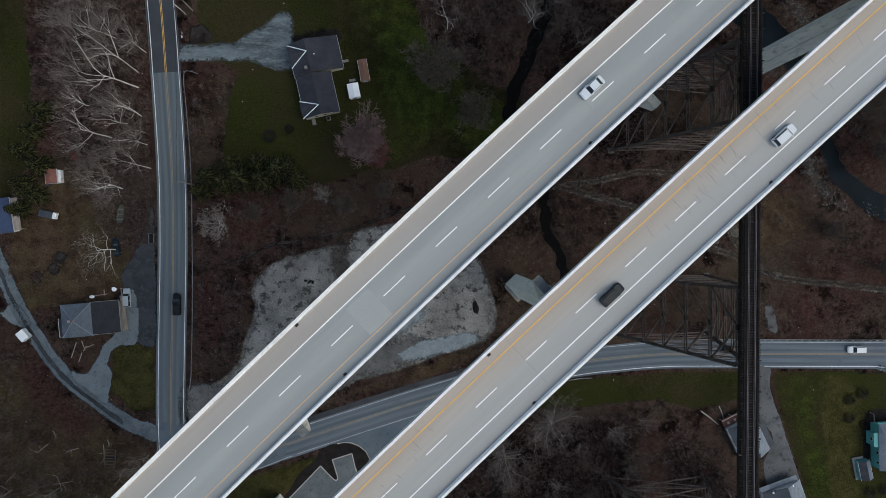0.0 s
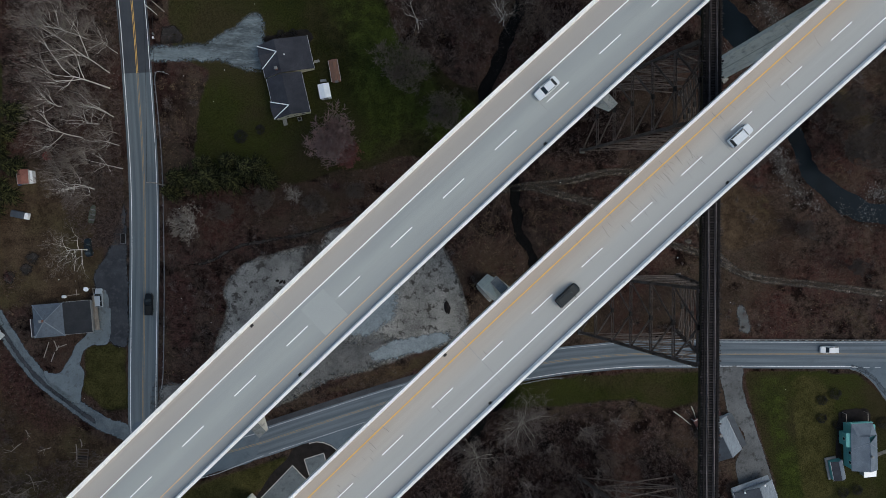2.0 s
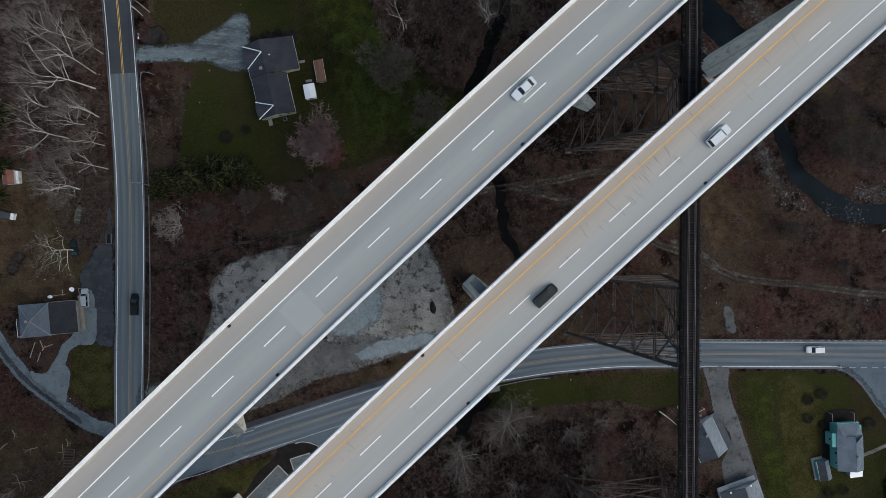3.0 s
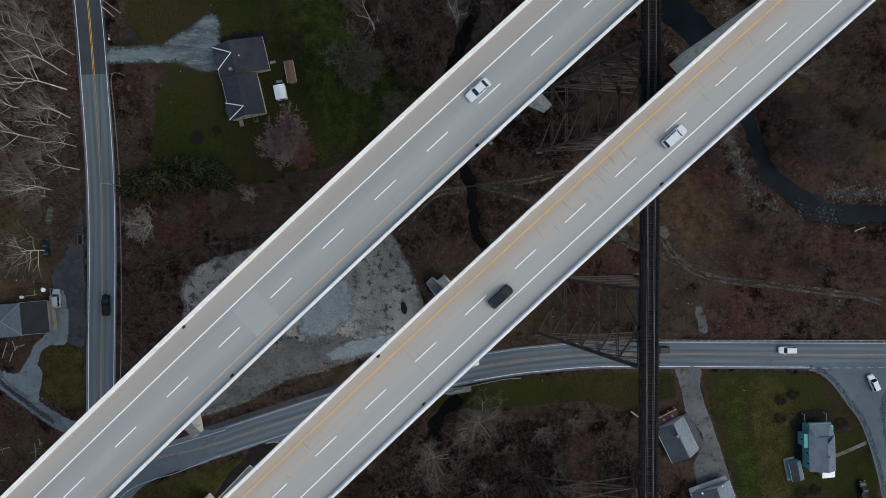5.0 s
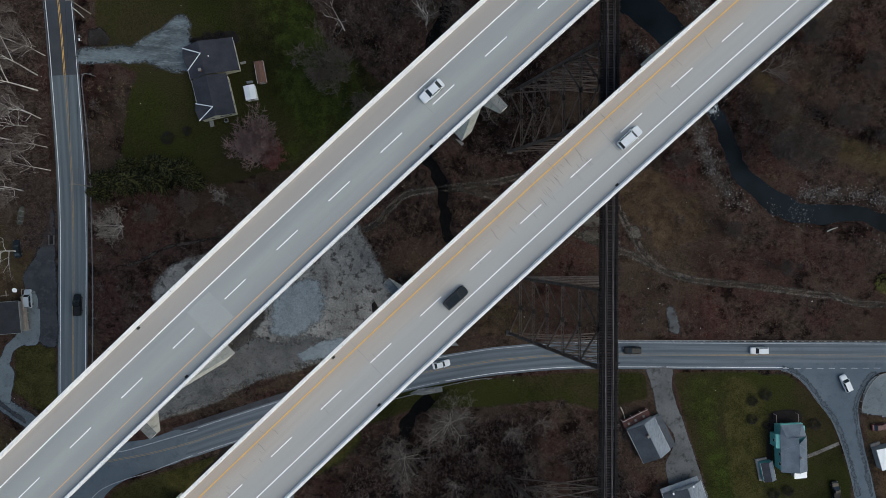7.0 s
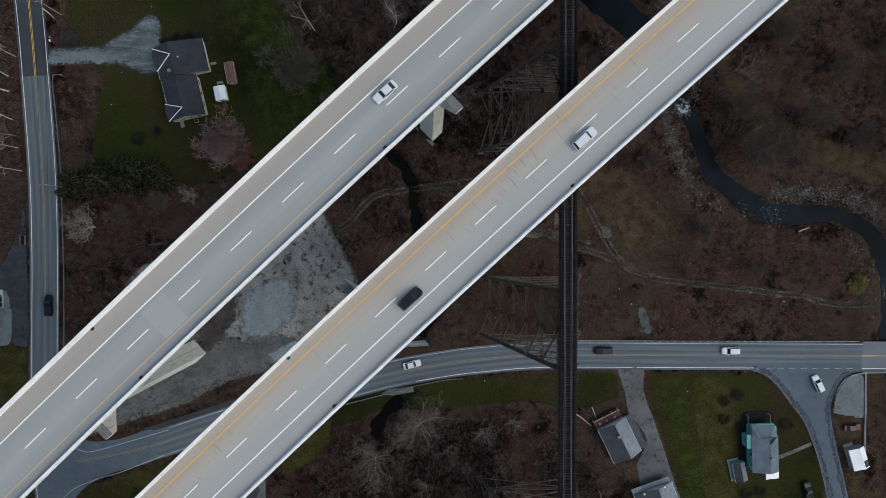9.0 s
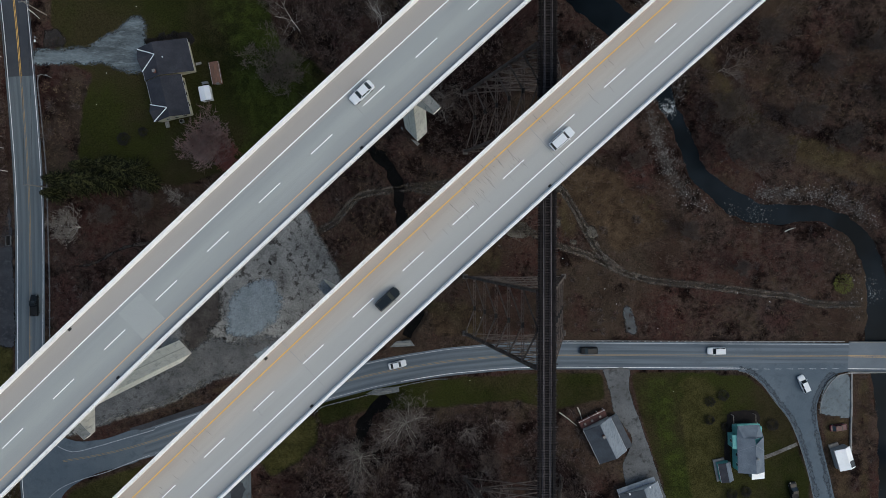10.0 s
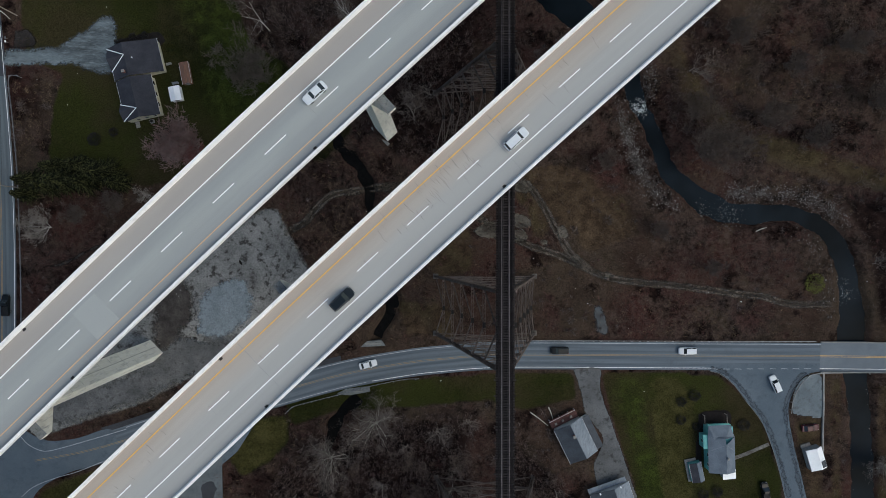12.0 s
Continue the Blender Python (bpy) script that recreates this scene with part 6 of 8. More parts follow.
def thickets():
    """Low bare bushes: fine twigs that fan out from the root into a rounded, uneven crown."""
    rng = np.random.default_rng(41)
    n = 5200
    x, y = rng.uniform(-150, 165, n), rng.uniform(-95, 90, n)
    ok = wild(x, y) & (rng.random(n) < 0.42 + 0.5 * np.sin(x / 13 + 1.5 * np.cos(y / 17)) * np.cos(y / 12 - x / 40))
    x, y = x[ok], y[ok]
    z = land(x, y)
    tone = np.cos(x / 21.0) + np.sin(y / 16.0 + x / 37.0) + rng.normal(0, 0.8, len(x))
    for sel, mat, label in ((tone < 0.2, "bush_grey", "low grey bare bushes with fine twigs"), ((tone >= 0.2) & (tone < 1.1), "bush_maroon", "low maroon bare bushes with fine twigs"), (tone >= 1.1, "bush_tan", "low tan bare bushes with fine twigs")):
        V, F = [], []
        for px, py, pz in zip(x[sel], y[sel], z[sel]):
            rad = rng.uniform(0.6, 1.3) * (1.0 if rng.random() < 0.75 else 2.0)
            k = int(26 * rad + 14)
            t, q = rng.uniform(0, 2 * math.pi, k), np.sqrt(rng.random(k))
            reach = rad * q * rng.uniform(0.7, 1.25, k)
            top = 1.1 * rad * np.sqrt(np.maximum(0.05, 1.1 - q * q)) * rng.uniform(0.7, 1.1, k)
            w = rng.uniform(0.02, 0.042, k)
            for i in range(k):
                c, s = math.cos(t[i]), math.sin(t[i])
                m = rng.uniform(0.1, 0.45)
                bend = rng.normal(0, 0.18) * reach[i]
                b = len(V)
                V += [(px + c * reach[i] * m - s * w[i], py + s * reach[i] * m + c * w[i], pz + top[i] * 0.55 * (m + 0.2)), (px + c * reach[i] * m + s * w[i], py + s * reach[i] * m - c * w[i], pz + top[i] * 0.55 * (m + 0.2)), (px + c * reach[i] - s * bend, py + s * reach[i] + c * bend, pz + top[i])]
                F.append((b, b + 1, b + 2))
        tagged(mesh_object("bushes", V, F, M[mat]), label, "bushes", kind="stuff")


M["bush_grey"] = stem_material("bush_grey", (0.02, 0.0165, 0.0155), (0.16, 0.13, 0.12))
M["bush_maroon"] = stem_material("bush_maroon", (0.014, 0.006, 0.006), (0.12, 0.06, 0.056))
M["bush_tan"] = stem_material("bush_tan", (0.022, 0.015, 0.011), (0.15, 0.108, 0.078))
thickets()


def stones():
    """Loose river stones on the bars, along the shore and in the riffles."""
    rng = np.random.default_rng(9)
    places = []
    for poly, n in zip(STONE_BARS, (1900, 1700, 320, 480, 520, 520)):
        a = np.array(poly)
        x, y = rng.uniform(a[:, 0].min() - 0.8, a[:, 0].max() + 0.8, 6 * n), rng.uniform(a[:, 1].min() - 0.8, a[:, 1].max() + 0.8, 6 * n)
        x, y = x + rng.normal(0, 0.5, 6 * n), y + rng.normal(0, 0.5, 6 * n)
        fx, fy = x + rng.normal(0, 1.1, 6 * n), y + rng.normal(0, 1.1, 6 * n)
        clump = np.sin(x * 0.9 + 1.7 * np.sin(y * 0.7)) * np.cos(y * 1.1 + np.sin(x * 0.6))
        ok = inside(poly, fx, fy) & (rng.random(6 * n) < 0.55 + 0.45 * clump) & (shore(x, y) > -0.3)
        places += list(zip(x[ok][:n], y[ok][:n], rng.uniform(0.06, 0.2, n)))
    for k in rng.integers(0, len(RIVER), 1500):
        t, side = rng.uniform(0, 2 * math.pi), rng.normal(0, 0.5)
        r = RIVER_HALF[k] - 0.2 + side
        places.append((RIVER[k][0] + r * math.cos(t), RIVER[k][1] + r * math.sin(t), rng.uniform(0.06, 0.2)))
    for cx, cy, spread, n in ((79.4, 33.6, 1.2, 40), (103.5, 6, 2.2, 90), (97, 7.4, 1.4, 30), (135.8, -15.2, 1.4, 40), (134, -12, 1.2, 20)):
        places += [(cx + rng.normal(0, spread), cy + rng.normal(0, spread), rng.uniform(0.08, 0.26)) for _ in range(n)]
    px, py = np.array([p[0] for p in places]), np.array([p[1] for p in places])
    deep = shore(px, py)
    level = np.maximum(land(px, py), base_z(px, py) - 1.3)
    V, F = [], []
    for (x, y, s), z, e, edge in zip(places, level, deep, range(len(places))):
        if e < -0.5 and edge < len(places) - 220:
            continue
        s *= 1.6 if rng.random() < 0.07 else 1
        b, a = len(V), rng.uniform(0, 6.28)
        for vx, vy, vz in ((s, 0, 0), (0, s, 0), (-s, 0, 0), (0, -s, 0), (0, 0, s * 0.7), (0, 0, -s * 0.5)):
            j = rng.uniform(0.7, 1.25)
            V.append((x + (vx * math.cos(a) - vy * math.sin(a)) * j, y + (vx * math.sin(a) + vy * math.cos(a)) * j, z + vz * j))
        F += [(b, b + 1, b + 4), (b + 1, b + 2, b + 4), (b + 2, b + 3, b + 4), (b + 3, b, b + 4), (b + 1, b, b + 5), (b + 2, b + 1, b + 5), (b + 3, b + 2, b + 5), (b, b + 3, b + 5)]
    tagged(mesh_object("river_stones", V, F, M["river_stone"]), "loose grey river stones along the banks", "stones", kind="stuff")


M["river_stone"] = stem_material("river_stone", (0.02, 0.019, 0.0185), (0.21, 0.2, 0.196))
stones()


def undergrowth():
    """Hazy thickets of thin tall stems in the woods, too many to count."""
    rng = np.random.default_rng(15)
    V, F = [], []
    for poly, n in (([(-122, 64), (-93.5, 64), (-92.5, -2), (-103, -4), (-116, 30)], 5200), ([(-4, -50), (36, -46), (36, -95), (-6, -95), (-24, -80), (-16, -62)], 4200), ([(-24, 70), (-12, 47), (6, 40), (30, 60), (30, 90), (-20, 92)], 2400), ([(43, -48), (58, -60), (66, -78), (60, -95), (42, -95)], 1200), ([(-120, -60), (-92, -56), (-90, -95), (-150, -95), (-150, -40), (-128, -30)], 6000), ([(86, 30), (112, 16), (114, 28), (96, 44), (86, 44)], 1300), ([(16, 20), (36, 18), (36, 60), (16, 60)], 1300)):
        a = np.array(poly)
        x = rng.uniform(a[:, 0].min(), a[:, 0].max(), 3 * n)
        y = rng.uniform(a[:, 1].min(), a[:, 1].max(), 3 * n)
        ok = inside(poly, x, y) & (rng.random(3 * n) < 0.55 + 0.45 * np.sin(x / 5 + np.cos(y / 6) * 2) * np.cos(y / 4.5))
        x, y = x[ok][:n], y[ok][:n]
        for px, py, pz in zip(x, y, land(x, y)):
            k = int(rng.integers(8, 14))
            size = rng.uniform(0.9, 2.3)
            for i in range(k):
                t = rng.uniform(0, 2 * math.pi)
                dx, dy, lean, w = math.cos(t), math.sin(t), rng.uniform(0.15, 0.85), rng.uniform(0.012, 0.03)
                ln = size * rng.uniform(0.6, 1.2)
                b = len(V)
                V += [(px - dy * w, py + dx * w, pz - 0.05), (px + dy * w, py - dx * w, pz - 0.05), (px + dx * ln * lean, py + dy * ln * lean, pz + ln * (1.2 - lean))]
                F.append((b, b + 1, b + 2))
    tagged(mesh_object("undergrowth", V, F, M["undergrowth"]), "hazy leafless undergrowth in the winter woods", "undergrowth", kind="stuff")


M["undergrowth"] = stem_material("undergrowth", (0.012, 0.0085, 0.008), (0.19, 0.143, 0.13))
undergrowth()
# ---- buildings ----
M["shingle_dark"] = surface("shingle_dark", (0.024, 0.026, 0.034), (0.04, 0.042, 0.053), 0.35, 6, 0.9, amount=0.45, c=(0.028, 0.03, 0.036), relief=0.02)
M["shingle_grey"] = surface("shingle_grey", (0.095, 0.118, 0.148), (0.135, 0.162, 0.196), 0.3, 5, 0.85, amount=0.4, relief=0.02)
# pale and dark tones also colour the sunlit and shaded slopes of metal roofs
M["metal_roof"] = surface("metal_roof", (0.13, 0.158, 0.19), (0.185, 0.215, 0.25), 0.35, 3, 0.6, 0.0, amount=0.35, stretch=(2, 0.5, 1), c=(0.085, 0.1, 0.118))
M["dark_and_shaded_metal"] = surface("dark_and_shaded_metal", (0.028, 0.035, 0.046), (0.046, 0.056, 0.07), 0.35, 3, 0.65, 0.0, amount=0.3)
M["tar_roof"] = surface("tar_roof", (0.022, 0.023, 0.026), (0.032, 0.033, 0.037), 0.4, 5, 0.95, amount=0.4)
M["hip_shingle"] = surface("hip_shingle", (0.07, 0.086, 0.108), (0.105, 0.124, 0.15), 0.35, 5, 0.85, amount=0.4, relief=0.02, c=(0.06, 0.072, 0.09))
M["flat_roof"] = surface("flat_roof", (0.085, 0.097, 0.107), (0.118, 0.13, 0.14), 0.25, 3, 0.9, amount=0.4, c=(0.12, 0.13, 0.14))
M["cream_siding"] = surface("cream_siding", (0.5, 0.48, 0.37), (0.42, 0.4, 0.31), 0.6, 5, 0.8, amount=0.3, stretch=(0.3, 0.3, 5))
M["teal_siding"] = surface("teal_siding", (0.1, 0.31, 0.3), (0.14, 0.37, 0.355), 0.6, 5, 0.75, amount=0.3, stretch=(0.3, 0.3, 5))
M["white_siding"] = surface("white_siding", (0.6, 0.61, 0.62), (0.5, 0.51, 0.52), 0.6, 5, 0.8, amount=0.3, stretch=(0.3, 0.3, 5))
M["grey_siding"] = surface("grey_siding", (0.2, 0.2, 0.21), (0.26, 0.26, 0.26), 0.6, 5, 0.85, amount=0.4, stretch=(0.3, 0.3, 5))
M["white_metal"] = surface("white_metal", (0.84, 0.86, 0.88), (0.76, 0.78, 0.8), 0.5, 6, 0.45, 0.1, amount=0.2)
M["brick_red"] = surface("brick_red", (0.15, 0.062, 0.05), (0.2, 0.09, 0.07), 0.8, 6, 0.9, amount=0.5)
M["brown_wood"] = surface("brown_wood", (0.17, 0.09, 0.06), (0.11, 0.065, 0.05), 0.9, 5, 0.85, amount=0.5, stretch=(4, 0.6, 1))
M["grey_wood"] = surface("grey_wood", (0.26, 0.23, 0.2), (0.18, 0.16, 0.14), 0.9, 6, 0.9, amount=0.5, stretch=(4, 0.6, 1))
M["window_glass"] = surface("window_glass", (0.02, 0.024, 0.028), (0.03, 0.034, 0.04), 1.0, 3, 0.08, 0.0, amount=0.1, relief=0.0, spec=0.5)
M["porch_red"] = surface("porch_red", (0.062, 0.028, 0.026), (0.09, 0.042, 0.036), 0.8, 5, 0.85, amount=0.5, stretch=(3, 0.6, 1))
M["boat_green"] = surface("boat_green", (0.06, 0.08, 0.06), (0.1, 0.12, 0.1), 1.0, 5, 0.6, 0.3)
M["blue_tarp"] = surface("blue_tarp", (0.02, 0.035, 0.085), (0.03, 0.05, 0.11), 0.6, 4, 0.6, amount=0.3)


def quad_slab(pts, thick=0.14):
    """A sloping slab over four or three corner points, thickened downwards."""
    bm = bmesh.new()
    a = [bm.verts.new(p) for p in pts]
    b = [bm.verts.new((p[0], p[1], p[2] - thick)) for p in pts]
    bm.faces.new(a)
    bm.faces.new(b[::-1])
    for i in range(len(pts)):
        j = (i + 1) % len(pts)
        bm.faces.new((a[i], a[j], b[j], b[i]))
    return bm


def gable(ob, x0, x1, y0, y1, xr, ze, zr, roof, wall, over=0.35, roof2=None, ze1=None):
    """Walls with gable ends under a roof whose ridge runs along local y at xr. ze: western eave, ze1: eastern."""
    ze1 = ze if ze1 is None else ze1
    bm = bmesh.new()
    ends = []
    for y in (y0 + over, y1 - over):
        ends.append([bm.verts.new(p) for p in ((x0 + over, y, -0.4), (x1 - over, y, -0.4), (x1 - over, y, ze1 - 0.15), (xr, y, zr - 0.2), (x0 + over, y, ze - 0.15))])
    bm.faces.new(ends[0])
    bm.faces.new(ends[1][::-1])
    for i in range(5):
        j = (i + 1) % 5
        bm.faces.new((ends[0][i], ends[1][i], ends[1][j], ends[0][j]))
    part("wall", bm, M[wall], ob)
    part("roof_slope", quad_slab([(x0, y0, ze), (xr, y0, zr), (xr, y1, zr), (x0, y1, ze)]), M[roof], ob)
    part("roof_slope", quad_slab([(xr, y0, zr), (x1, y0, ze1), (x1, y1, ze1), (xr, y1, zr)]), M[roof2 or roof], ob)
    part("ridge_cap", boxes((xr - 0.14, xr + 0.14, y0, y1, zr - 0.06, zr + 0.03), bevel=0.02), M[roof2 or roof], ob)
    for x, z in ((x0, ze), (x1, ze1)):
        part("gutter", boxes((x - 0.07, x + 0.05, y0, y1, z - 0.16, z - 0.02)), M["white_siding"], ob, "pale metal gutter")


def window(ob, x, y, z, w, h, axis):
    """A framed window on a wall whose outward axis is '+x', '-x', '+y' or '-y'."""
    s = 1 if axis[0] == "+" else -1
    def bx(w_, h_, d0, d1):
        lo, hi = sorted((d0 * s, d1 * s))
        return (x + lo, x + hi, y - w_ / 2, y + w_ / 2, z, z + h_) if axis[1] == "x" else (x - w_ / 2, x + w_ / 2, y + lo, y + hi, z, z + h_)
    f = part("window", boxes(bx(w, h, -0.05, 0.05), bevel=0.01), M["white_siding"], ob, "white-framed window")
    g = bx(w - 0.16, h - 0.16, -0.02, 0.065)
    g = (*g[:4], g[4] + 0.08, g[5] + 0.08)
    part("pane", boxes(g), M["window_glass"], f, "dark glass pane")


def flashing(ob, a, b):
    bm = bmesh.new()
    bar(bm, a, b, 0.22, 0.05)
    part("valley_flashing", bm, M["white_metal"], ob, "white metal valley flashing")


def chimney(ob, x, y, z0, z1, w=0.5, mat="brick_red"):
    c = part("chimney", boxes((x - w / 2, x + w / 2, y - w / 2, y + w / 2, z0, z1), bevel=0.02), M[mat], ob)
    part("chimney_cap", boxes((x - w / 2 - 0.06, x + w / 2 + 0.06, y - w / 2 - 0.06, y + w / 2 + 0.06, z1, z1 + 0.08)), M["old_concrete"], c)


def ground_at(x, y):
    return float(base_z(x, y))


# long dark-roofed house on the lawn
h1 = thing("ranch_house", -51.0, 40.4, ground_at(-51, 40.4), 12.8, "long cream house with dark shingle roof on the lawn", "house")
gable(h1, -4.4, 4.6, -10.2, 0.2, 0.0, 3.0, 5.1, "shingle_dark", "cream_siding")
gable(h1, -4.6, 8.0, 0.4, 8.8, 0.0, 3.0, 5.15, "shingle_dark", "cream_siding", ze1=2.7)
for yc, w in ((5.7, 5.8), (-7.9, 4.4)):
    e, z0, z1 = -4.75, 3.02, 5.0
    for s in (-1, 1):
        part("front_gable_slope", quad_slab([(e, yc + s * w / 2, z0), (0, yc, 5.14), (e, yc, z1 - 0.35)]), M["shingle_dark"], h1)
        flashing(h1, (e, yc + s * w / 2, z0 + 0.06), (-0.05, yc, 5.2))
    bm = bmesh.new()
    q = [bm.verts.new(p) for p in ((e + 0.3, yc - w / 2 + 0.3, -0.3), (e + 0.3, yc + w / 2 - 0.3, -0.3), (e + 0.3, yc + w / 2 - 0.3, 2.9), (e + 0.3, yc, z1 - 0.55), (e + 0.3, yc - w / 2 + 0.3, 2.9))]
    r = [bm.verts.new((v.co.x + 0.3, v.co.y, v.co.z)) for v in q]
    bm.faces.new(q)
    bm.faces.new(r[::-1])
    for i in range(5):
        bm.faces.new((q[i], r[i], r[(i + 1) % 5], q[(i + 1) % 5]))
    part("front_gable_wall", bm, M["cream_siding"], h1)
for x in (-1.6, 0.6, 2.7):
    window(h1, x, -9.85, 1.2, 1.1, 0.75, "-y")
for y in (-7.2, -4.5, -1.6):
    window(h1, 4.25, y, 0.9, 1.2, 1.1, "+x")
chimney(h1, -1.0, 1.6, 4.2, 5.7, 0.6)
part("roof_vent", boxes((1.5, 1.75, 4.6, 4.85, 4.4, 4.95), bevel=0.03), M["white_metal"], h1, "small white roof vent")
part("stoop", boxes((8.0, 9.4, 2.4, 3.0, 0.0, 0.35), (-3.2, -2.2, -11.6, -10.0, 0.0, 0.3), bevel=0.03), M["old_concrete"], h1, "concrete step")
unit = part("air_conditioner", boxes((0.7, 1.7, -11.3, -10.4, 0, 0.85), bevel=0.06), M["galvanised"], h1, "grey outdoor air-conditioning unit")
bm = bmesh.new()
bmesh.ops.create_cone(bm, segments=16, radius1=0.38, radius2=0.38, depth=0.05, cap_ends=True, matrix=Matrix.Translation((1.2, -10.85, 0.875)))
part("fan_grille", bm, M["black_iron"], unit)


def small_shed(name, x, y, w, l, h, rz, roof, wall, label, category="shed", rise=0.5):
    ob = thing(name, x, y, ground_at(x, y), rz, label, category)
    gable(ob, -w / 2, w / 2, -l / 2, l / 2, 0, h, h + rise, roof, wall, 0.12)
    part("door", boxes((-0.5, 0.5, -l / 2 + 0.06, -l / 2 + 0.12, 0, 1.8), bevel=0.01), M["grey_siding"], ob, "plain shed door")
    return ob


small_shed("white_shed", -40.9, 37.0, 2.8, 3.7, 2.0, 11, "white_metal", "white_metal", "small white metal shed on the lawn", rise=0.3)
small_shed("low_shed", -38.4, 42.3, 2.3, 5.6, 1.5, 10, "brown_wood", "brown_wood", "low brown wooden shed with boarded roof", rise=0.25)
ob = thing("garden_bench", -41.4, 39.9, ground_at(-41.4, 39.9), 8, "grey weathered bench beside the white shed", "bench")
part("seat", boxes((-0.8, 0.8, -0.25, 0.25, 0.4, 0.47), bevel=0.01), M["galvanised"], ob)
part("backrest", boxes((-0.8, 0.8, 0.22, 0.28, 0.5, 0.9), bevel=0.01), M["galvanised"], ob)
for x in (-0.7, 0.7):
    part("leg", boxes((x - 0.05, x + 0.05, -0.22, 0.22, 0, 0.4)), M["galvanised"], ob)

# house with a grey hipped roof and a flat black extension
h2 = thing("hip_roof_house", -110.4, -21.4, ground_at(-110.4, -21.4), 4.6, "house with grey hipped roof and black flat extension", "house")
part("wall", boxes((-3.3, 3.3, -3.8, 3.8, -0.3, 2.9)), M["grey_siding"], h2)
for a, b in (((-3.8, -4.2), (3.8, -4.2)), ((3.8, -4.2), (3.8, 4.2)), ((3.8, 4.2), (-3.8, 4.2)), ((-3.8, 4.2), (-3.8, -4.2))):
    part("roof_slope", quad_slab([(*a, 2.9), (*b, 2.9), (0, 0, 5.0)]), M["hip_shingle"], h2)
for a in ((-3.8, -4.2), (3.8, -4.2), (3.8, 4.2), (-3.8, 4.2)):
    bm = bmesh.new()
    bar(bm, (*a, 2.95), (0, 0, 5.05), 0.2, 0.06)
    part("hip_cap", bm, M["metal_roof"], h2, "pale hip flashing")
chimney(h2, -0.4, 0.1, 4.4, 5.9, 0.55)
part("extension", boxes((3.3, 10.3, -3.6, 4.0, -0.3, 2.7)), M["grey_siding"], h2, "flat-roofed extension")
part("flat_roof", boxes((3.6, 10.7, -3.9, 4.3, 2.7, 2.95), bevel=0.03), M["tar_roof"], h2, "black tar flat roof")
for d in ((3.7, 10.75, 4.26, 4.36), (3.4, 10.75, -3.98, -3.88), (10.66, 10.76, -3.9, 4.3)):
    part("fascia", boxes((*d, 2.78, 2.97)), M["old_concrete"], h2, "weathered grey fascia board")
for d in ((-5.0, -4.9, -3.9, 0.7), (-4.95, -3.9, -4.0, -3.9)):
    part("porch_trim", boxes((*d, 2.1, 2.25)), M["white_siding"], h2, "white porch trim")
part("side_porch", boxes((-4.9, -3.9, -3.8, 0.6, 0.0, 2.2)), M["shingle_dark"], h2, "dark lean-to porch")
window(h2, -3.35, 2.2, 0.9, 1.0, 1.2, "-x")
window(h2, 0, -3.85, 0.9, 1.2, 1.2, "-y")
rail = thing("porch_railing", -99.2, -19.6, ground_at(-99.2, -19.6), 6, "pale timber railing of the raised porch", "railing")
for y in (-4.4, -2.2, 0, 2.2, 4.4, 6.2):
    part("post", boxes((-0.06, 0.06, y - 0.06, y + 0.06, 0, 2.0)), M["grey_wood"], rail)
part("top_rail", boxes((-0.06, 0.06, -4.5, 6.4, 1.9, 2.0)), M["grey_wood"], rail)
part("lower_rail", boxes((-0.9, -0.78, -4.5, 4.0, 1.1, 1.2)), M["grey_wood"], rail)
part("floor", boxes((-1.0, 0.1, -4.5, 4.4, 0.9, 1.0)), M["grey_wood"], rail)
for k, (x, y, rz, l) in enumerate(((-112.8, -29.4, 72, 4.2), (-111.2, -31.3, 70, 2.6), (-108.8, -28.4, 20, 2.4), (-110.4, -28.2, 110, 2.6), (-105.8, -15.2, 8, 3.2), (-104.9, -14.6, 95, 1.5), (-110.0, -29, 60, 1.6))):
    ob = tagged(part("timber", boxes((-l / 2, l / 2, -0.1, 0.1, 0.0, 0.12), bevel=0.01), M["grey_wood"]), "pale loose timber lying beside the house", "timber", "loose timbers")
    ob.matrix_world = pose(x, y, ground_at(x, y) - 0.03, 0, 0, rz)
ob = thing("grill", -107.6, -15.6, ground_at(-107.6, -15.6), 0, "white covered grill beside the house", "grill")
bm = bmesh.new()
bmesh.ops.create_uvsphere(bm, u_segments=12, v_segments=8, radius=0.55, matrix=Matrix.Translation((0, 0, 0.85)) @ Matrix.Diagonal((1.2, 0.8, 0.7, 1)))
part("cover", bm, M["white_metal"], ob)
part("stand", boxes((-0.35, 0.35, -0.25, 0.25, 0, 0.7)), M["dark_steel"], ob)
ob = thing("satellite_dish", -101.6, -13.6, ground_at(-101.6, -13.6), 30, "white satellite dish on a short pole", "dish")
bm = bmesh.new()
bmesh.ops.create_cone(bm, segments=18, radius1=0.6, radius2=0.25, depth=0.2, cap_ends=True, matrix=Matrix.Translation((0, 0, 1.7)) @ pose(0, 0, 0, 200, 0, 0))
part("dish", bm, M["white_metal"], ob)
part("pole", boxes((-0.04, 0.04, -0.04, 0.04, 0, 1.6)), M["galvanised"], ob)

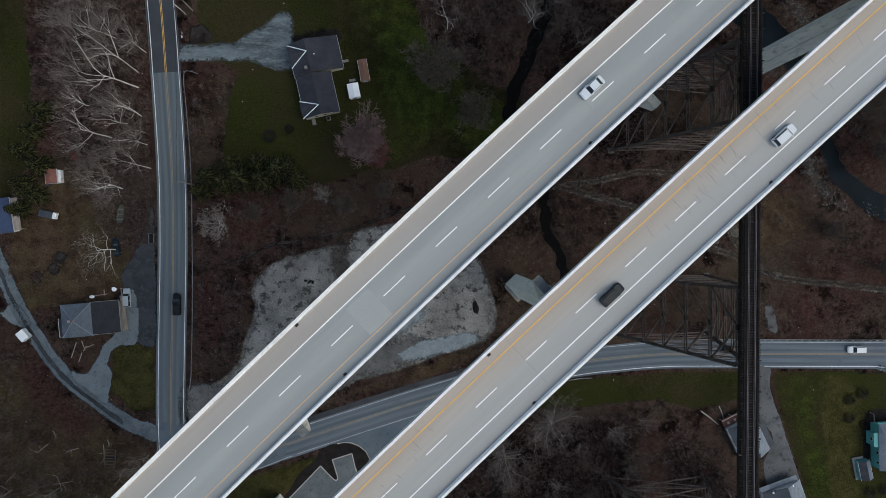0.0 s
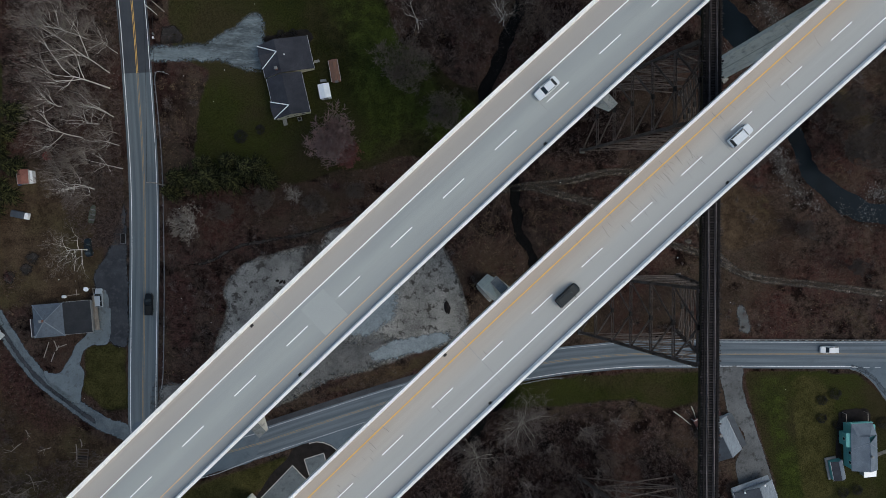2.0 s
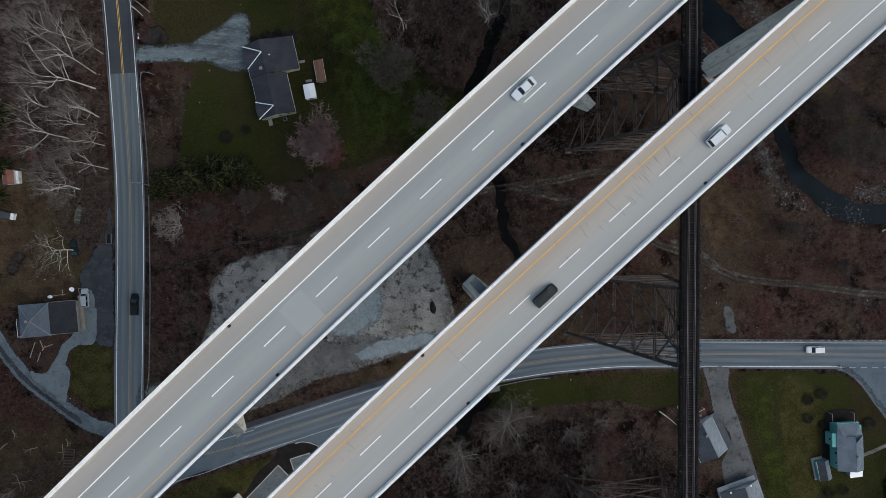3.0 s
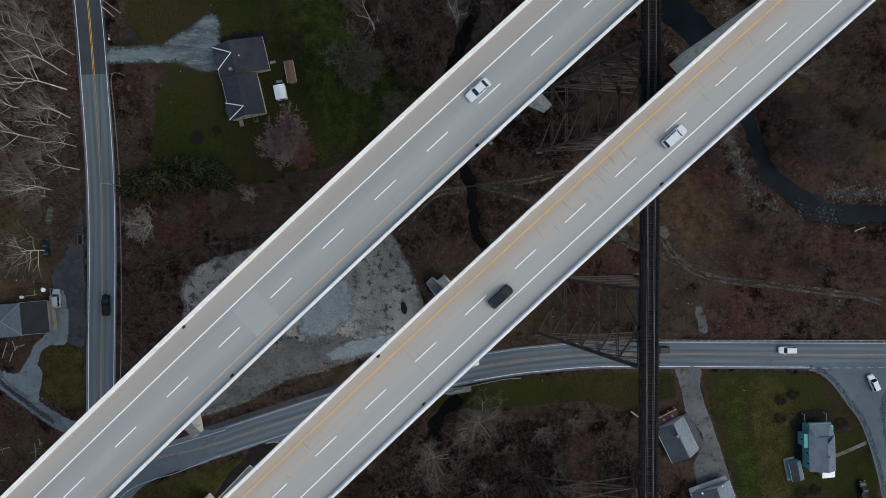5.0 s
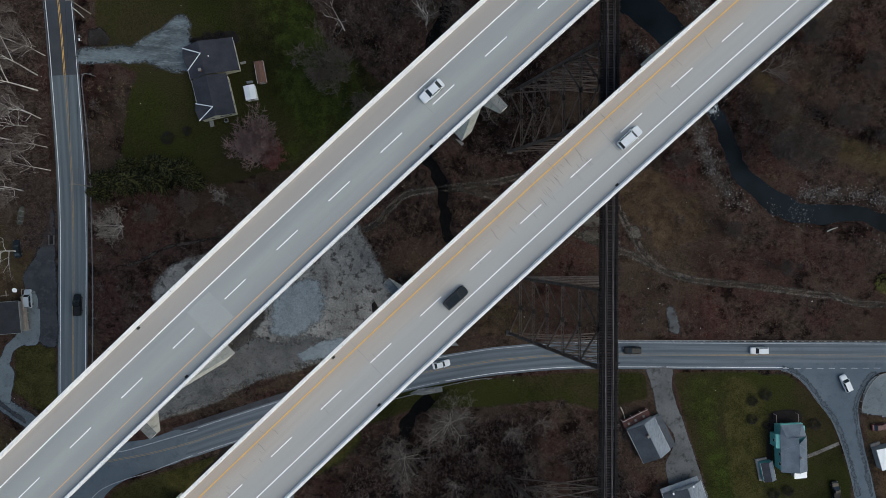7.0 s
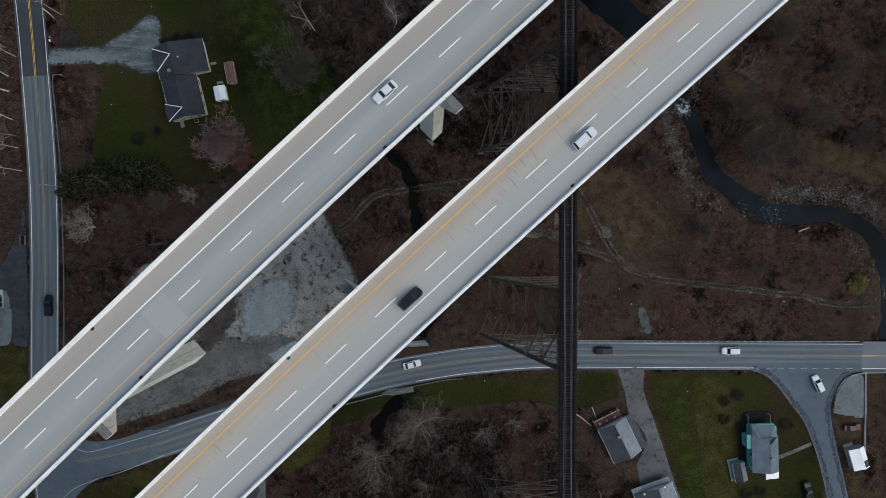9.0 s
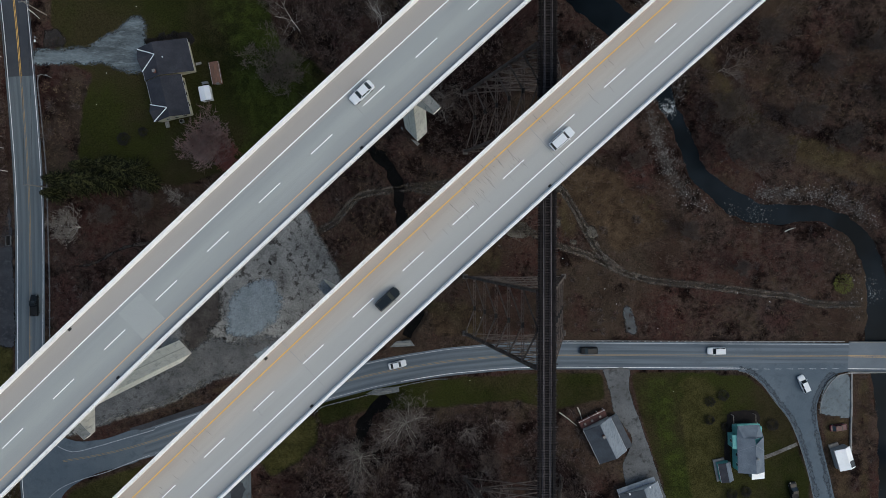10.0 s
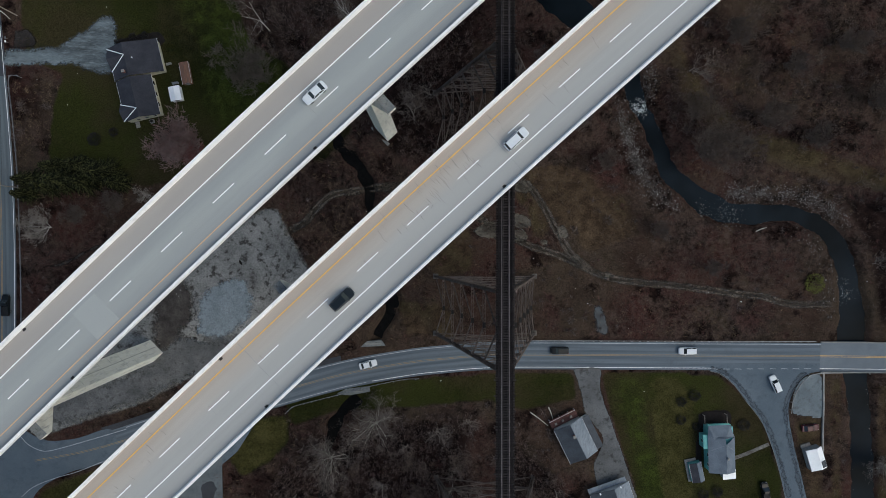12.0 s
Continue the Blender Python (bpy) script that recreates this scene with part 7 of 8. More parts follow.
# white box trailer, boat, camper, car wreck, blue-roofed house by the western trees
ob = thing("box_trailer", -124.5, -25.3, ground_at(-124.5, -25.3), -50, "small white box trailer by the lane", "trailer")
part("box", boxes((-1.3, 1.3, -1.1, 1.1, 0.45, 2.2), bevel=0.06), M["white_metal"], ob)
part("drawbar", boxes((1.3, 2.2, -0.06, 0.06, 0.4, 0.5)), M["dark_steel"], ob)
for s in (-1, 1):
    part("wheel", boxes((-0.35, 0.35, s * 1.12 - 0.1, s * 1.12 + 0.1, 0.0, 0.7), bevel=0.12), M["black_iron"], ob)
ob = thing("small_boat", -100.3, 5.6, ground_at(-100.3, 5.6), -8, "small green aluminium boat lying in the brush", "boat")
bm = bmesh.new()
out, inn = [], []
for k in range(15):
    t = k / 14
    y = -2.4 + 4.8 * t
    w = 0.85 * min(1, 0.75 + t) * math.sqrt(max(0.0, 1 - max(0, (t - 0.45) / 0.55) ** 2.2))
    out.append((w, y))
ring = [(w, y) for w, y in out] + [(-w, y) for w, y in out[::-1][1:]]
for z0, k0, z1, k1 in ((0.0, 0.6, 0.6, 1.0), (0.6, 1.0, 0.6, 0.88), (0.6, 0.88, 0.18, 0.62)):
    a = [bm.verts.new((x * k0, y * (0.97 if k0 < 1 else 1), z0)) for x, y in ring]
    b = [bm.verts.new((x * k1, y * (0.97 if k1 < 1 else 1), z1)) for x, y in ring]
    for i in range(len(ring)):
        j = (i + 1) % len(ring)
        if (a[i].co - a[j].co).length > 1e-5:
            bm.faces.new((a[i], a[j], b[j], b[i]))
    if z1 == 0.18:
        bm.faces.new(b)
part("hull", bm, M["boat_green"], ob)
for y in (-1.5, -0.2, 1.1):
    part("thwart", boxes((-0.62, 0.62, y - 0.15, y + 0.15, 0.4, 0.45)), M["galvanised"], ob)
ob = thing("camper_trailer", -117.9, 5.3, ground_at(-117.9, 5.3), -12, "dark truck camper with a white front", "camper")
part("body", boxes((-2.1, 1.2, -0.85, 0.85, 0.5, 2.0), bevel=0.08), M["dark_and_shaded_metal"], ob)
part("front", boxes((1.2, 2.1, -0.8, 0.8, 0.5, 1.7), bevel=0.08), M["white_metal"], ob, "white front panel")
part("axle", boxes((-0.6, 0.6, -0.95, 0.95, 0.0, 0.55), bevel=0.1), M["black_iron"], ob)
ob = thing("farm_shed", -116.5, 14.9, ground_at(-116.5, 14.9), 4, "small brown-roofed shed with white side by the trees", "shed")
gable(ob, -1.6, 1.2, -1.8, 1.8, -0.4, 2.0, 2.4, "brick_red", "white_siding", 0.1)
part("lean_to", boxes((1.2, 1.9, -1.6, 1.5, 0, 1.4), bevel=0.03), M["white_metal"], ob, "white lean-to front")
part("stack", boxes((-2.4, -1.75, -2.0, -1.2, 0, 0.7), bevel=0.05), M["blue_tarp"], ob, "blue covered stack")
ob = thing("blue_roof_house", -129.5, 4.9, ground_at(-129.5, 4.9), 8, "house with dark blue metal roof among trees", "house")
gable(ob, -5, 3.4, -4.6, 4.2, -0.8, 2.8, 4.4, "blue_tarp", "white_siding")
part("porch_roof", quad_slab([(3.4, -4.2, 2.5), (5.0, -4.2, 2.3), (5.0, 4.0, 2.3), (3.4, 4.0, 2.5)]), M["grey_wood"], ob, "grey timber porch roof")
part("post", boxes((4.7, 4.85, -4.0, -3.85, -0.2, 2.2), (4.7, 4.85, 3.7, 3.85, -0.2, 2.2)), M["grey_wood"], ob)
ob = thing("flatbed_frame", -103.8, -57.5, ground_at(-103.8, -57.5), -4, "rusty open trailer frame with dark slats", "trailer")
for x in (-1.3, 1.3):
    part("side_rail", boxes((x - 0.08, x + 0.08, -2.4, 2.4, 0.5, 0.66)), M["dark_bark"], ob)
for k in range(7):
    part("slat", boxes((-1.3, 1.3, -2.3 + 0.75 * k, -2.12 + 0.75 * k, 0.55, 0.62)), M["dark_bark"], ob)
part("axle", boxes((-1.5, 1.5, -0.4, 0.4, 0.0, 0.5), bevel=0.1), M["black_iron"], ob)

# house beside the trestle
h3 = thing("trestle_house", 62.9, -53.3, ground_at(62.9, -53.3), 26.3, "house with pale metal roof beside the railway trestle", "house")
# western slope darker, eastern paler: light from the east put into the colour
gable(h3, -4.3, 3.7, -5.1, 4.9, 0.2, 3.4, 5.6, "dark_and_shaded_metal", "white_siding", roof2="metal_roof")
part("lean_to_roof", quad_slab([(3.7, -4.9, 3.0), (5.7, -4.9, 2.3), (5.7, 4.4, 2.3), (3.7, 4.4, 3.0)]), M["dark_and_shaded_metal"], h3, "dark lean-to roof")
part("lean_to_wall", boxes((3.4, 5.5, -4.6, 4.1, -0.3, 2.25)), M["white_siding"], h3)
part("front_porch", boxes((-4.4, 3.2, 4.9, 7.2, 1.6, 1.8), bevel=0.02), M["porch_red"], h3, "red-brown porch deck")
for x in (-4.2, -1.4, 1.2, 3.0):
    part("porch_post", boxes((x - 0.06, x + 0.06, 7.0, 7.12, -0.3, 2.7)), M["white_siding"], h3)
part("porch_rail", boxes((-4.4, 3.2, 7.05, 7.12, 2.55, 2.65)), M["white_siding"], h3)
for x in (-3, -1.0, 1.4):
    part("porch_chair", boxes((x - 0.3, x + 0.3, 5.5, 6.1, 1.8, 2.25), bevel=0.05), M["grey_wood"], h3, "grey porch chair")
chimney(h3, -0.3, 1.7, 4.9, 6.4, 0.6)
window(h3, -3.95, 0.5, 1.2, 1.0, 1.2, "-x")

h3.scale = (1, 1, 0.75)
h4 = thing("lower_house", 73.6, -71.5, ground_at(73.6, -71.5), 19, "house with grey metal roof, shaded slope coloured darker", "house")
gable(h4, -5.6, 5.2, -7, 5.6, 0.9, 3.2, 5.4, "dark_and_shaded_metal", "white_siding", roof2="metal_roof")
part("awning", quad_slab([(-5.7, 5.6, 3.0), (4.8, 5.6, 3.0), (4.8, 6.9, 2.7), (-5.7, 6.9, 2.7)]), M["metal_roof"], h4, "pale front awning")
for x in (-3.0, -0.4, 2.6):
    part("roof_vent", boxes((x - 0.2, x + 0.2, 5.0, 5.5, 4.2, 4.6), bevel=0.03), M["white_metal"], h4)

h4.scale = (1, 1, 0.8)

# teal house on the corner lot
h5 = thing("teal_house", 101.0, -55.6, ground_at(101, -55.6), 2.2, "two-storey teal house with grey roof on the corner", "house")
part("wall", boxes((-3.6, 3.2, -6.2, 5.9, -0.3, 5.2)), M["teal_siding"], h5)
part("side_bay", boxes((-4.9, -3.6, 0.2, 3.6, -0.3, 4.6)), M["teal_siding"], h5, "teal side bay")
part("bay_roof", quad_slab([(-5.0, 0.0, 4.6), (-3.5, 0.0, 5.0), (-3.5, 3.8, 5.0), (-5.0, 3.8, 4.6)]), M["teal_siding"], h5)
# south wing: ridge along y; north: hip towards the road
zr, ze = 7.4, 5.2
part("roof_slope", quad_slab([(-3.9, -6.5, ze), (0.6, -6.5, zr), (0.6, 1.4, zr), (-3.9, 1.4, ze)]), M["shingle_grey"], h5)
part("roof_slope", quad_slab([(0.6, -6.5, zr), (3.5, -6.5, ze + 0.3), (3.5, 3.2, ze + 0.3), (0.6, 1.4, zr)]), M["shingle_grey"], h5)
part("roof_slope", quad_slab([(-3.9, 1.4, ze), (0.6, 1.4, zr), (0.3, 3.2, zr), (-3.9, 3.8, ze)]), M["shingle_grey"], h5)
part("front_roof", quad_slab([(-3.9, 3.8, ze), (-2.4, 2.9, 6.6), (0.9, 2.9, 6.6), (2.4, 6.4, ze), (-3.6, 6.4, ze)]), M["shingle_grey"], h5)
part("front_roof", quad_slab([(0.9, 2.9, 6.6), (3.5, 3.2, ze + 0.2), (2.4, 6.4, ze)]), M["shingle_grey"], h5)
part("roof_ridge", quad_slab([(-3.9, 3.8, ze + 0.02), (0.3, 3.2, zr + 0.02), (3.5, 3.2, ze + 0.32), (0.9, 2.9, 6.63), (-2.4, 2.9, 6.63)], 0.3), M["shingle_grey"], h5)
for a, b in (((0.6, -6.5, zr + 0.05), (0.6, 1.4, zr + 0.05)), ((0.6, 1.4, zr + 0.05), (3.4, -0.6, 6.0)), ((-3.9, -0.6, ze + 0.08), (0.6, 1.4, zr + 0.05)), ((-3.7, 3.9, ze + 0.1), (-2.4, 2.9, 6.65)), ((0.9, 2.9, 6.66), (2.3, 6.2, ze + 0.1))):
    bm = bmesh.new()
    bar(bm, a, b, 0.12, 0.05)
    part("ridge_cap", bm, M["metal_roof"], h5, "pale ridge flashing")
part("cornice", boxes((-3.8, 2.7, 6.3, 6.6, 4.5, 5.0)), M["teal_siding"], h5, "teal cornice")
for k in range(8):
    part("bracket", boxes((-3.6 + 0.8 * k, -3.35 + 0.8 * k, 6.6, 6.85, 4.4, 5.05)), M["teal_siding"], h5)
chimney(h5, 0.9, -2.2, 6.4, 8.2, 0.45, "grey_siding")
part("front_porch", boxes((-4.0, 3.0, 6.9, 9.2, 0.3, 0.5)), M["mulch"], h5, "dark porch floor")
for x in (-3.9, 2.4):
    part("porch_post", boxes((x - 0.07, x + 0.07, 8.6, 8.74, 0.4, 2.9)), M["grey_wood"], h5)
    part("porch_beam", boxes((x - 0.07, x + 0.07, 6.2, 8.74, 2.8, 2.95)), M["grey_wood"], h5)
part("back_porch_roof", quad_slab([(0.8, -9.2, 2.8), (4.4, -9.0, 2.8), (4.4, -6.4, 3.1), (0.8, -6.4, 3.1)]), M["white_metal"], h5, "white flat porch roof")
part("back_porch", boxes((1.0, 4.2, -8.9, -6.3, -0.2, 2.6)), M["grey_siding"], h5)
window(h5, -4.92, 2.0, 2.6, 0.9, 1.2, "-x")
for y in (-4.5, -1.8):
    window(h5, -3.62, y, 3.2, 0.9, 1.3, "-x")
h5.scale = (0.94, 0.97, 0.66)
sh = thing("teal_shed", 95.3, -62.4, ground_at(95.3, -62.4), 12, "small teal shed with dark grey roof", "shed")
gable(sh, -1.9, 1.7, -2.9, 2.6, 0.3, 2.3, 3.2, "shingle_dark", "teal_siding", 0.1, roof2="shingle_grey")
part("side_deck", boxes((-2.6, -1.9, -2.9, 3.4, 0, 0.5), (-1.9, 0.8, 2.7, 3.4, 0, 0.5), bevel=0.02), M["old_concrete"], sh, "pale concrete surround")
sh.scale = (0.9, 0.95, 0.7)
patch("planting_bed", [(96.2, -47.6), (98, -46.8), (102, -46.4), (104.4, -46.8), (105, -49), (104.8, -53), (104, -56), (98, -50), (97, -61.4), (95.8, -60), (95.8, -52)], M["mulch"], 0.012, "dark mulch bed around the house", "planting bed", wobble=0.3)
patch("planting_bed_west", [(-57, 50.6), (-50, 52.6), (-45, 53), (-44.5, 50), (-50, 48), (-56, 48)], M["mulch"], 0.012, "dark mulch bed behind the house", "planting bed", wobble=0.4)
soft_patch("garden_plot", [(-82.3, 53.2), (-78.9, 53.6), (-77.2, 49.6), (-82.6, 49.1)], M["mud"], 0.012, "bare dark garden plot", "garden plot", 1.2)
patch("footpath", [(104.6, -60.4), (109.5, -58.6), (115.4, -56.0), (115.0, -55.2), (109.2, -57.7), (104.6, -59.4)], M["dark_gravel"], 0.02, "pale worn garden path", "path", wobble=0.05, sharp=True)
tr = thing("white_garage", 126.8, -58.9, ground_at(126.8, -58.9), 17, "small white garage with white metal roof", "garage")
gable(tr, -2.1, 2.1, -2.9, 2.9, 0.5, 2.3, 2.9, "white_metal", "grey_siding", 0.1)
part("dark_panel", quad_slab([(0.7, -2.6, 2.92), (2.05, -2.6, 2.45), (2.05, -0.8, 2.45), (0.7, -0.8, 2.92)], 0.05), M["window_glass"], tr, "dark roof panel")
part("ramp", boxes((-2.2, 0.4, 3.0, 3.9, 0, 0.5), bevel=0.04), M["grey_wood"], tr, "grey timber ramp")
rw = thing("retaining_wall", 129.6, -49, ground_at(129.6, -49), 0, "low weathered retaining wall above the creek", "wall")
for k in range(13):
    b = part("block", boxes((-0.22 + 0.05 * math.sin(k), 0.22 + 0.05 * math.sin(k), -13 + 2 * k, -11.05 + 2 * k, -0.6, 0.35), bevel=0.03), M["old_concrete"], rw)

# kerbed car park between the bridges, with a dark mulch bed round it
M["lot_asphalt"] = surface("lot_asphalt", (0.082, 0.096, 0.106), (0.115, 0.13, 0.14), 0.22, 4, 0.9, amount=0.4, c=(0.062, 0.07, 0.076))
M["kerb_concrete"] = surface("kerb_concrete", (0.42, 0.4, 0.38), (0.3, 0.28, 0.265), 0.8, 6, 0.9, amount=0.4)
patch("planting_bed_lot", [(-60.5, -70), (-55.6, -62.6), (-51.5, -58.6), (-50, -56.2), (-47.4, -54.6), (-45.6, -54.4), (-43.7, -54.0), (-41.9, -54.2), (-39.9, -55.0), (-38.1, -56.5), (-37.2, -58.4), (-37.4, -60.6), (-38.5, -64), (-44, -70), (-52, -76)], M["mulch"], 0.014, "black mulch bed round the car park", "planting bed", wobble=0.1)
CAR_PARK = [(-66.5, -77.2), (-57.4, -67.9), (-50.0, -60.2), (-46.7, -63.7), (-46.1, -64.1), (-45.6, -63.9), (-45.5, -63.3), (-46.9, -58.6), (-41.8, -57.0), (-40.9, -60.9), (-40.5, -61.9), (-39.6, -62.4), (-35, -61.2), (-31, -58.2), (-30.9, -95), (-66, -95)]
patch("car_park", CAR_PARK, M["lot_asphalt"], 0.022, "grey asphalt car park with pale kerbs", "car park", wobble=0.0, sharp=True)
kerb = tagged(new("kerb_car_park"), "thin pale concrete kerb round the car park", "kerb", kind="structure")
KERBS = [CAR_PARK[:12], [(-45.6, -54.4), (-43.7, -54.0), (-41.9, -54.2), (-39.9, -55.0), (-38.1, -56.5), (-37.2, -58.4), (-37.5, -60.5)]]
for run in KERBS:
    for p, q in zip(run, run[1:]):
        bm = bmesh.new()
        bar(bm, (*p, ground_at(*p) + 0.08), (*q, ground_at(*q) + 0.08), 0.2, 0.16)
        part("kerb_stone", bm, M["kerb_concrete"], kerb)
patch("yard_stains", [(-36.8, -66.5), (-34, -64.5), (-32.6, -67), (-33.4, -71), (-35.6, -73.6), (-36.4, -70)], M["dark_asphalt"], 0.03, "dark wet stain on the car park", "stain", wobble=0.9)
patch("car_park_apron", [(-46, -53.8), (-34.9, -50.6), (-24, -47.0), (-22.5, -50), (-27, -57), (-33, -62), (-37.2, -60.5), (-37.0, -58.4), (-38, -56.4), (-39.9, -54.8), (-41.9, -54.0), (-43.7, -53.8), (-45.6, -54.2)], M["worn_asphalt"], 0.010, "worn asphalt entrance apron", "yard", wobble=0.05, sharp=True)

# debris in the gravel yard
def debris(x, y, sx, sy, h, rz, seed, label):
    r = random.Random(seed)
    bm = bmesh.new()
    bmesh.ops.create_icosphere(bm, subdivisions=3, radius=1.0)
    for v in bm.verts:
        k = 1 + 0.35 * noise.noise(v.co * 2.3 + Vector((seed, 0, 0)))
        v.co = Vector((v.co.x * sx * k, v.co.y * sy * k, max(-0.1, v.co.z * h * k)))
    ob = tagged(part("debris_pile", bm, M["mulch"]), label, "debris")
    ob.matrix_world = pose(x, y, ground_at(x, y), 0, 0, rz)


debris(-9.4, -18.7, 0.75, 1.7, 0.7, 10, 1, "black heap of debris on the gravel")
for k, (x, y) in enumerate(((-53.6, -11.6), (-52.6, -11.9), (-51.8, -12.0), (-25.3, -6.6), (-37.5, -26.4))):
    debris(x, y, 0.5 + 0.2 * (k % 2), 0.3, 0.3, 40 * k, 10 + k, "small dark heap of dirt on gravel")
r = random.Random(77)
for k in range(26):
    x, y = r.uniform(-42.2, -41.0), r.uniform(-16, 0)
    bm = bmesh.new()
    bmesh.ops.create_icosphere(bm, subdivisions=1, radius=r.uniform(0.15, 0.35))
    for v in bm.verts:
        v.co *= r.uniform(0.75, 1.2)
    ob = tagged(part("rock", bm, M["river_stone"]), "pale rock in the line across the yard", "rock", "row of rocks")
    ob.location = (x, y, ground_at(x, y) + 0.05)
for k, (x, y, l, rz) in enumerate(((53.4, -48.5, 6.0, -38), (56.5, -47.0, 3.5, -70), (-85.0, 57.5, 4.0, -40), (112, 2, 3, 20))):
    V, F = [], []
    tube(V, F, [Vector((-l / 2, 0, 0.1)), Vector((0, 0.12, 0.14)), Vector((l / 2, 0, 0.1))], [0.16, 0.13, 0.07], 6)
    ob = tagged(mesh_object("fallen_log", V, F, M["pale_bark"]), "pale fallen trunk lying in the brush", "log", "fallen logs")
    ob.matrix_world = pose(x, y, float(land(np.array([x]), np.array([y]))[0]) + 0.05, 0, 0, rz)
r = random.Random(52)
for k in range(34):
    x, y = r.uniform(-140, -92), r.uniform(-92, -50)
    l = r.uniform(2.0, 6.5)
    V, F = [], []
    pts, a = [Vector((-l / 2, 0, 0.35))], r.uniform(-0.2, 0.2)
    for i in range(5):
        a += r.gauss(0, 0.35)
        pts.append(pts[-1] + Vector((math.cos(a), math.sin(a), r.uniform(-0.05, 0.06))) * l / 5)
    tube(V, F, pts, [0.1, 0.09, 0.08, 0.065, 0.05, 0.02], 4)
    for i in (2, 3):
        b, q = r.uniform(0.5, 1.2) * r.choice((-1, 1)), l * r.uniform(0.15, 0.32)
        tube(V, F, [pts[i], pts[i] + Vector((math.cos(a + b), math.sin(a + b), 0.25)) * q, pts[i] + Vector((math.cos(a + b * 1.5), math.sin(a + b * 1.5), 0.3)) * q * 1.8], [0.06, 0.04, 0.015], 3)
    ob = tagged(mesh_object("fallen_branch", V, F, M["grey_bark"]), "grey fallen branch lying in the woods", "branch", "fallen branches")
    ob.matrix_world = pose(x, y, float(land(np.array([x]), np.array([y]))[0]) - 0.2, 0, 0, r.uniform(0, 360))
r = random.Random(31)
V, F = [], []
for cx, cy, sx, sy, n in ((-75, -12, 7, 22, 26), (15, -2, 14, 18, 18), (75, -18, 25, 8, 24), (10, -44, 14, 5, 14), (-110, -20, 12, 26, 30), (110, -8, 22, 12, 18), (-60, 30, 16, 16, 8)):
    for k in range(n):
        x, y = r.gauss(cx, sx), r.gauss(cy, sy)
        if k % 2:
            continue
        if inside(LOT, np.array([x]), np.array([y]))[0] or min(distance_to(WEST_ROAD, np.array([x]), np.array([y]))[0], distance_to(EAST_ROAD, np.array([x]), np.array([y]))[0]) < 5.5:
            continue
        z = float(land(np.array([x]), np.array([y]))[0]) + 0.12
        s, a = r.uniform(0.06, 0.16), r.uniform(0, 6)
        b = len(V)
        for q in range(4):
            V.append((x + s * math.cos(a + q * 1.57), y + s * r.uniform(0.6, 1) * math.sin(a + q * 1.57), z + r.uniform(0, 0.08)))
        V.append((x, y, z + 0.12))
        F += [(b, b + 1, b + 4), (b + 1, b + 2, b + 4), (b + 2, b + 3, b + 4), (b + 3, b, b + 4)]
tagged(mesh_object("litter", V, F, M["white_metal"]), "scraps of pale litter in the brush", "litter", kind="stuff")


# ---- poles, mailbox, bin ----
def utility_pole(x, y, h, rz, label="weathered timber utility pole beside the road"):
    ob = thing("utility_pole", x, y, ground_at(x, y), rz, label, "utility pole", "utility poles")
    V, F = [], []
    tube(V, F, [Vector((0, 0, -0.5)), Vector((0, 0, h * 0.5)), Vector((0, 0, h))], [0.17, 0.14, 0.11], 8)
    mesh_object("pole", V, F, M["grey_wood"], ob, "", True)
    part("crossarm", boxes((-1.2, 1.2, -0.06, 0.06, h - 0.8, h - 0.68)), M["grey_wood"], ob)
    for xx in (-1.0, -0.4, 0.4, 1.0):
        part("insulator", boxes((xx - 0.05, xx + 0.05, -0.05, 0.05, h - 0.68, h - 0.5), bevel=0.01), M["galvanised"], ob)
    return ob


utility_pole(-81.8, 57.2, 10, 5)
utility_pole(-82.0, 13.0, 9.5, 0)
ob = tagged(new("overhead_cable"), "thin dark overhead cables between the timber poles", "cable")
for o in (-1.0, 1.0):
    V, F = [], []
    pts = []
    for k in range(25):
        q = k / 24
        y = 57.2 + (13.0 - 57.2) * q
        pts.append(Vector((-81.9 + o, y, ground_at(-81.9, y) + 9.6 - 0.5 * q - 1.2 * 4 * q * (1 - q) * 0.5)))
    tube(V, F, pts, [0.03] * 25, 4)
    mesh_object("cable", V, F, M["black_iron"], ob)
ob = thing("mailbox", -84.2, 50.3, ground_at(-84.2, 50.3), 90, "pale roadside mailbox on a post", "mailbox")
part("box", boxes((-0.3, 0.3, -0.16, 0.16, 1.0, 1.32), bevel=0.06), M["white_metal"], ob)
part("post", boxes((-0.05, 0.05, -0.05, 0.05, 0, 1.0)), M["grey_wood"], ob)
ob = thing("mailbox", -84.2, 51.2, ground_at(-84.2, 51.2), 90, "pale roadside mailbox on a post", "mailbox")
part("box", boxes((-0.3, 0.3, -0.16, 0.16, 1.0, 1.32), bevel=0.06), M["galvanised"], ob)
part("post", boxes((-0.05, 0.05, -0.05, 0.05, 0, 1.0)), M["grey_wood"], ob)
ob = thing("utility_cart", -92.6, -0.7, ground_at(-92.6, -0.7), 0, "dark open-topped cart beside the road", "cart")
part("floor", boxes((-0.6, 0.6, -1.2, 1.2, 0.4, 0.5)), M["dark_steel"], ob)
for d in ((-0.66, -0.6, -1.2, 1.2, 0.4, 0.95), (0.6, 0.66, -1.2, 1.2, 0.4, 0.95), (-0.66, 0.66, -1.26, -1.2, 0.4, 0.95), (-0.66, 0.66, 1.2, 1.26, 0.4, 0.95)):
    part("side_panel", boxes(d), M["galvanised"], ob)
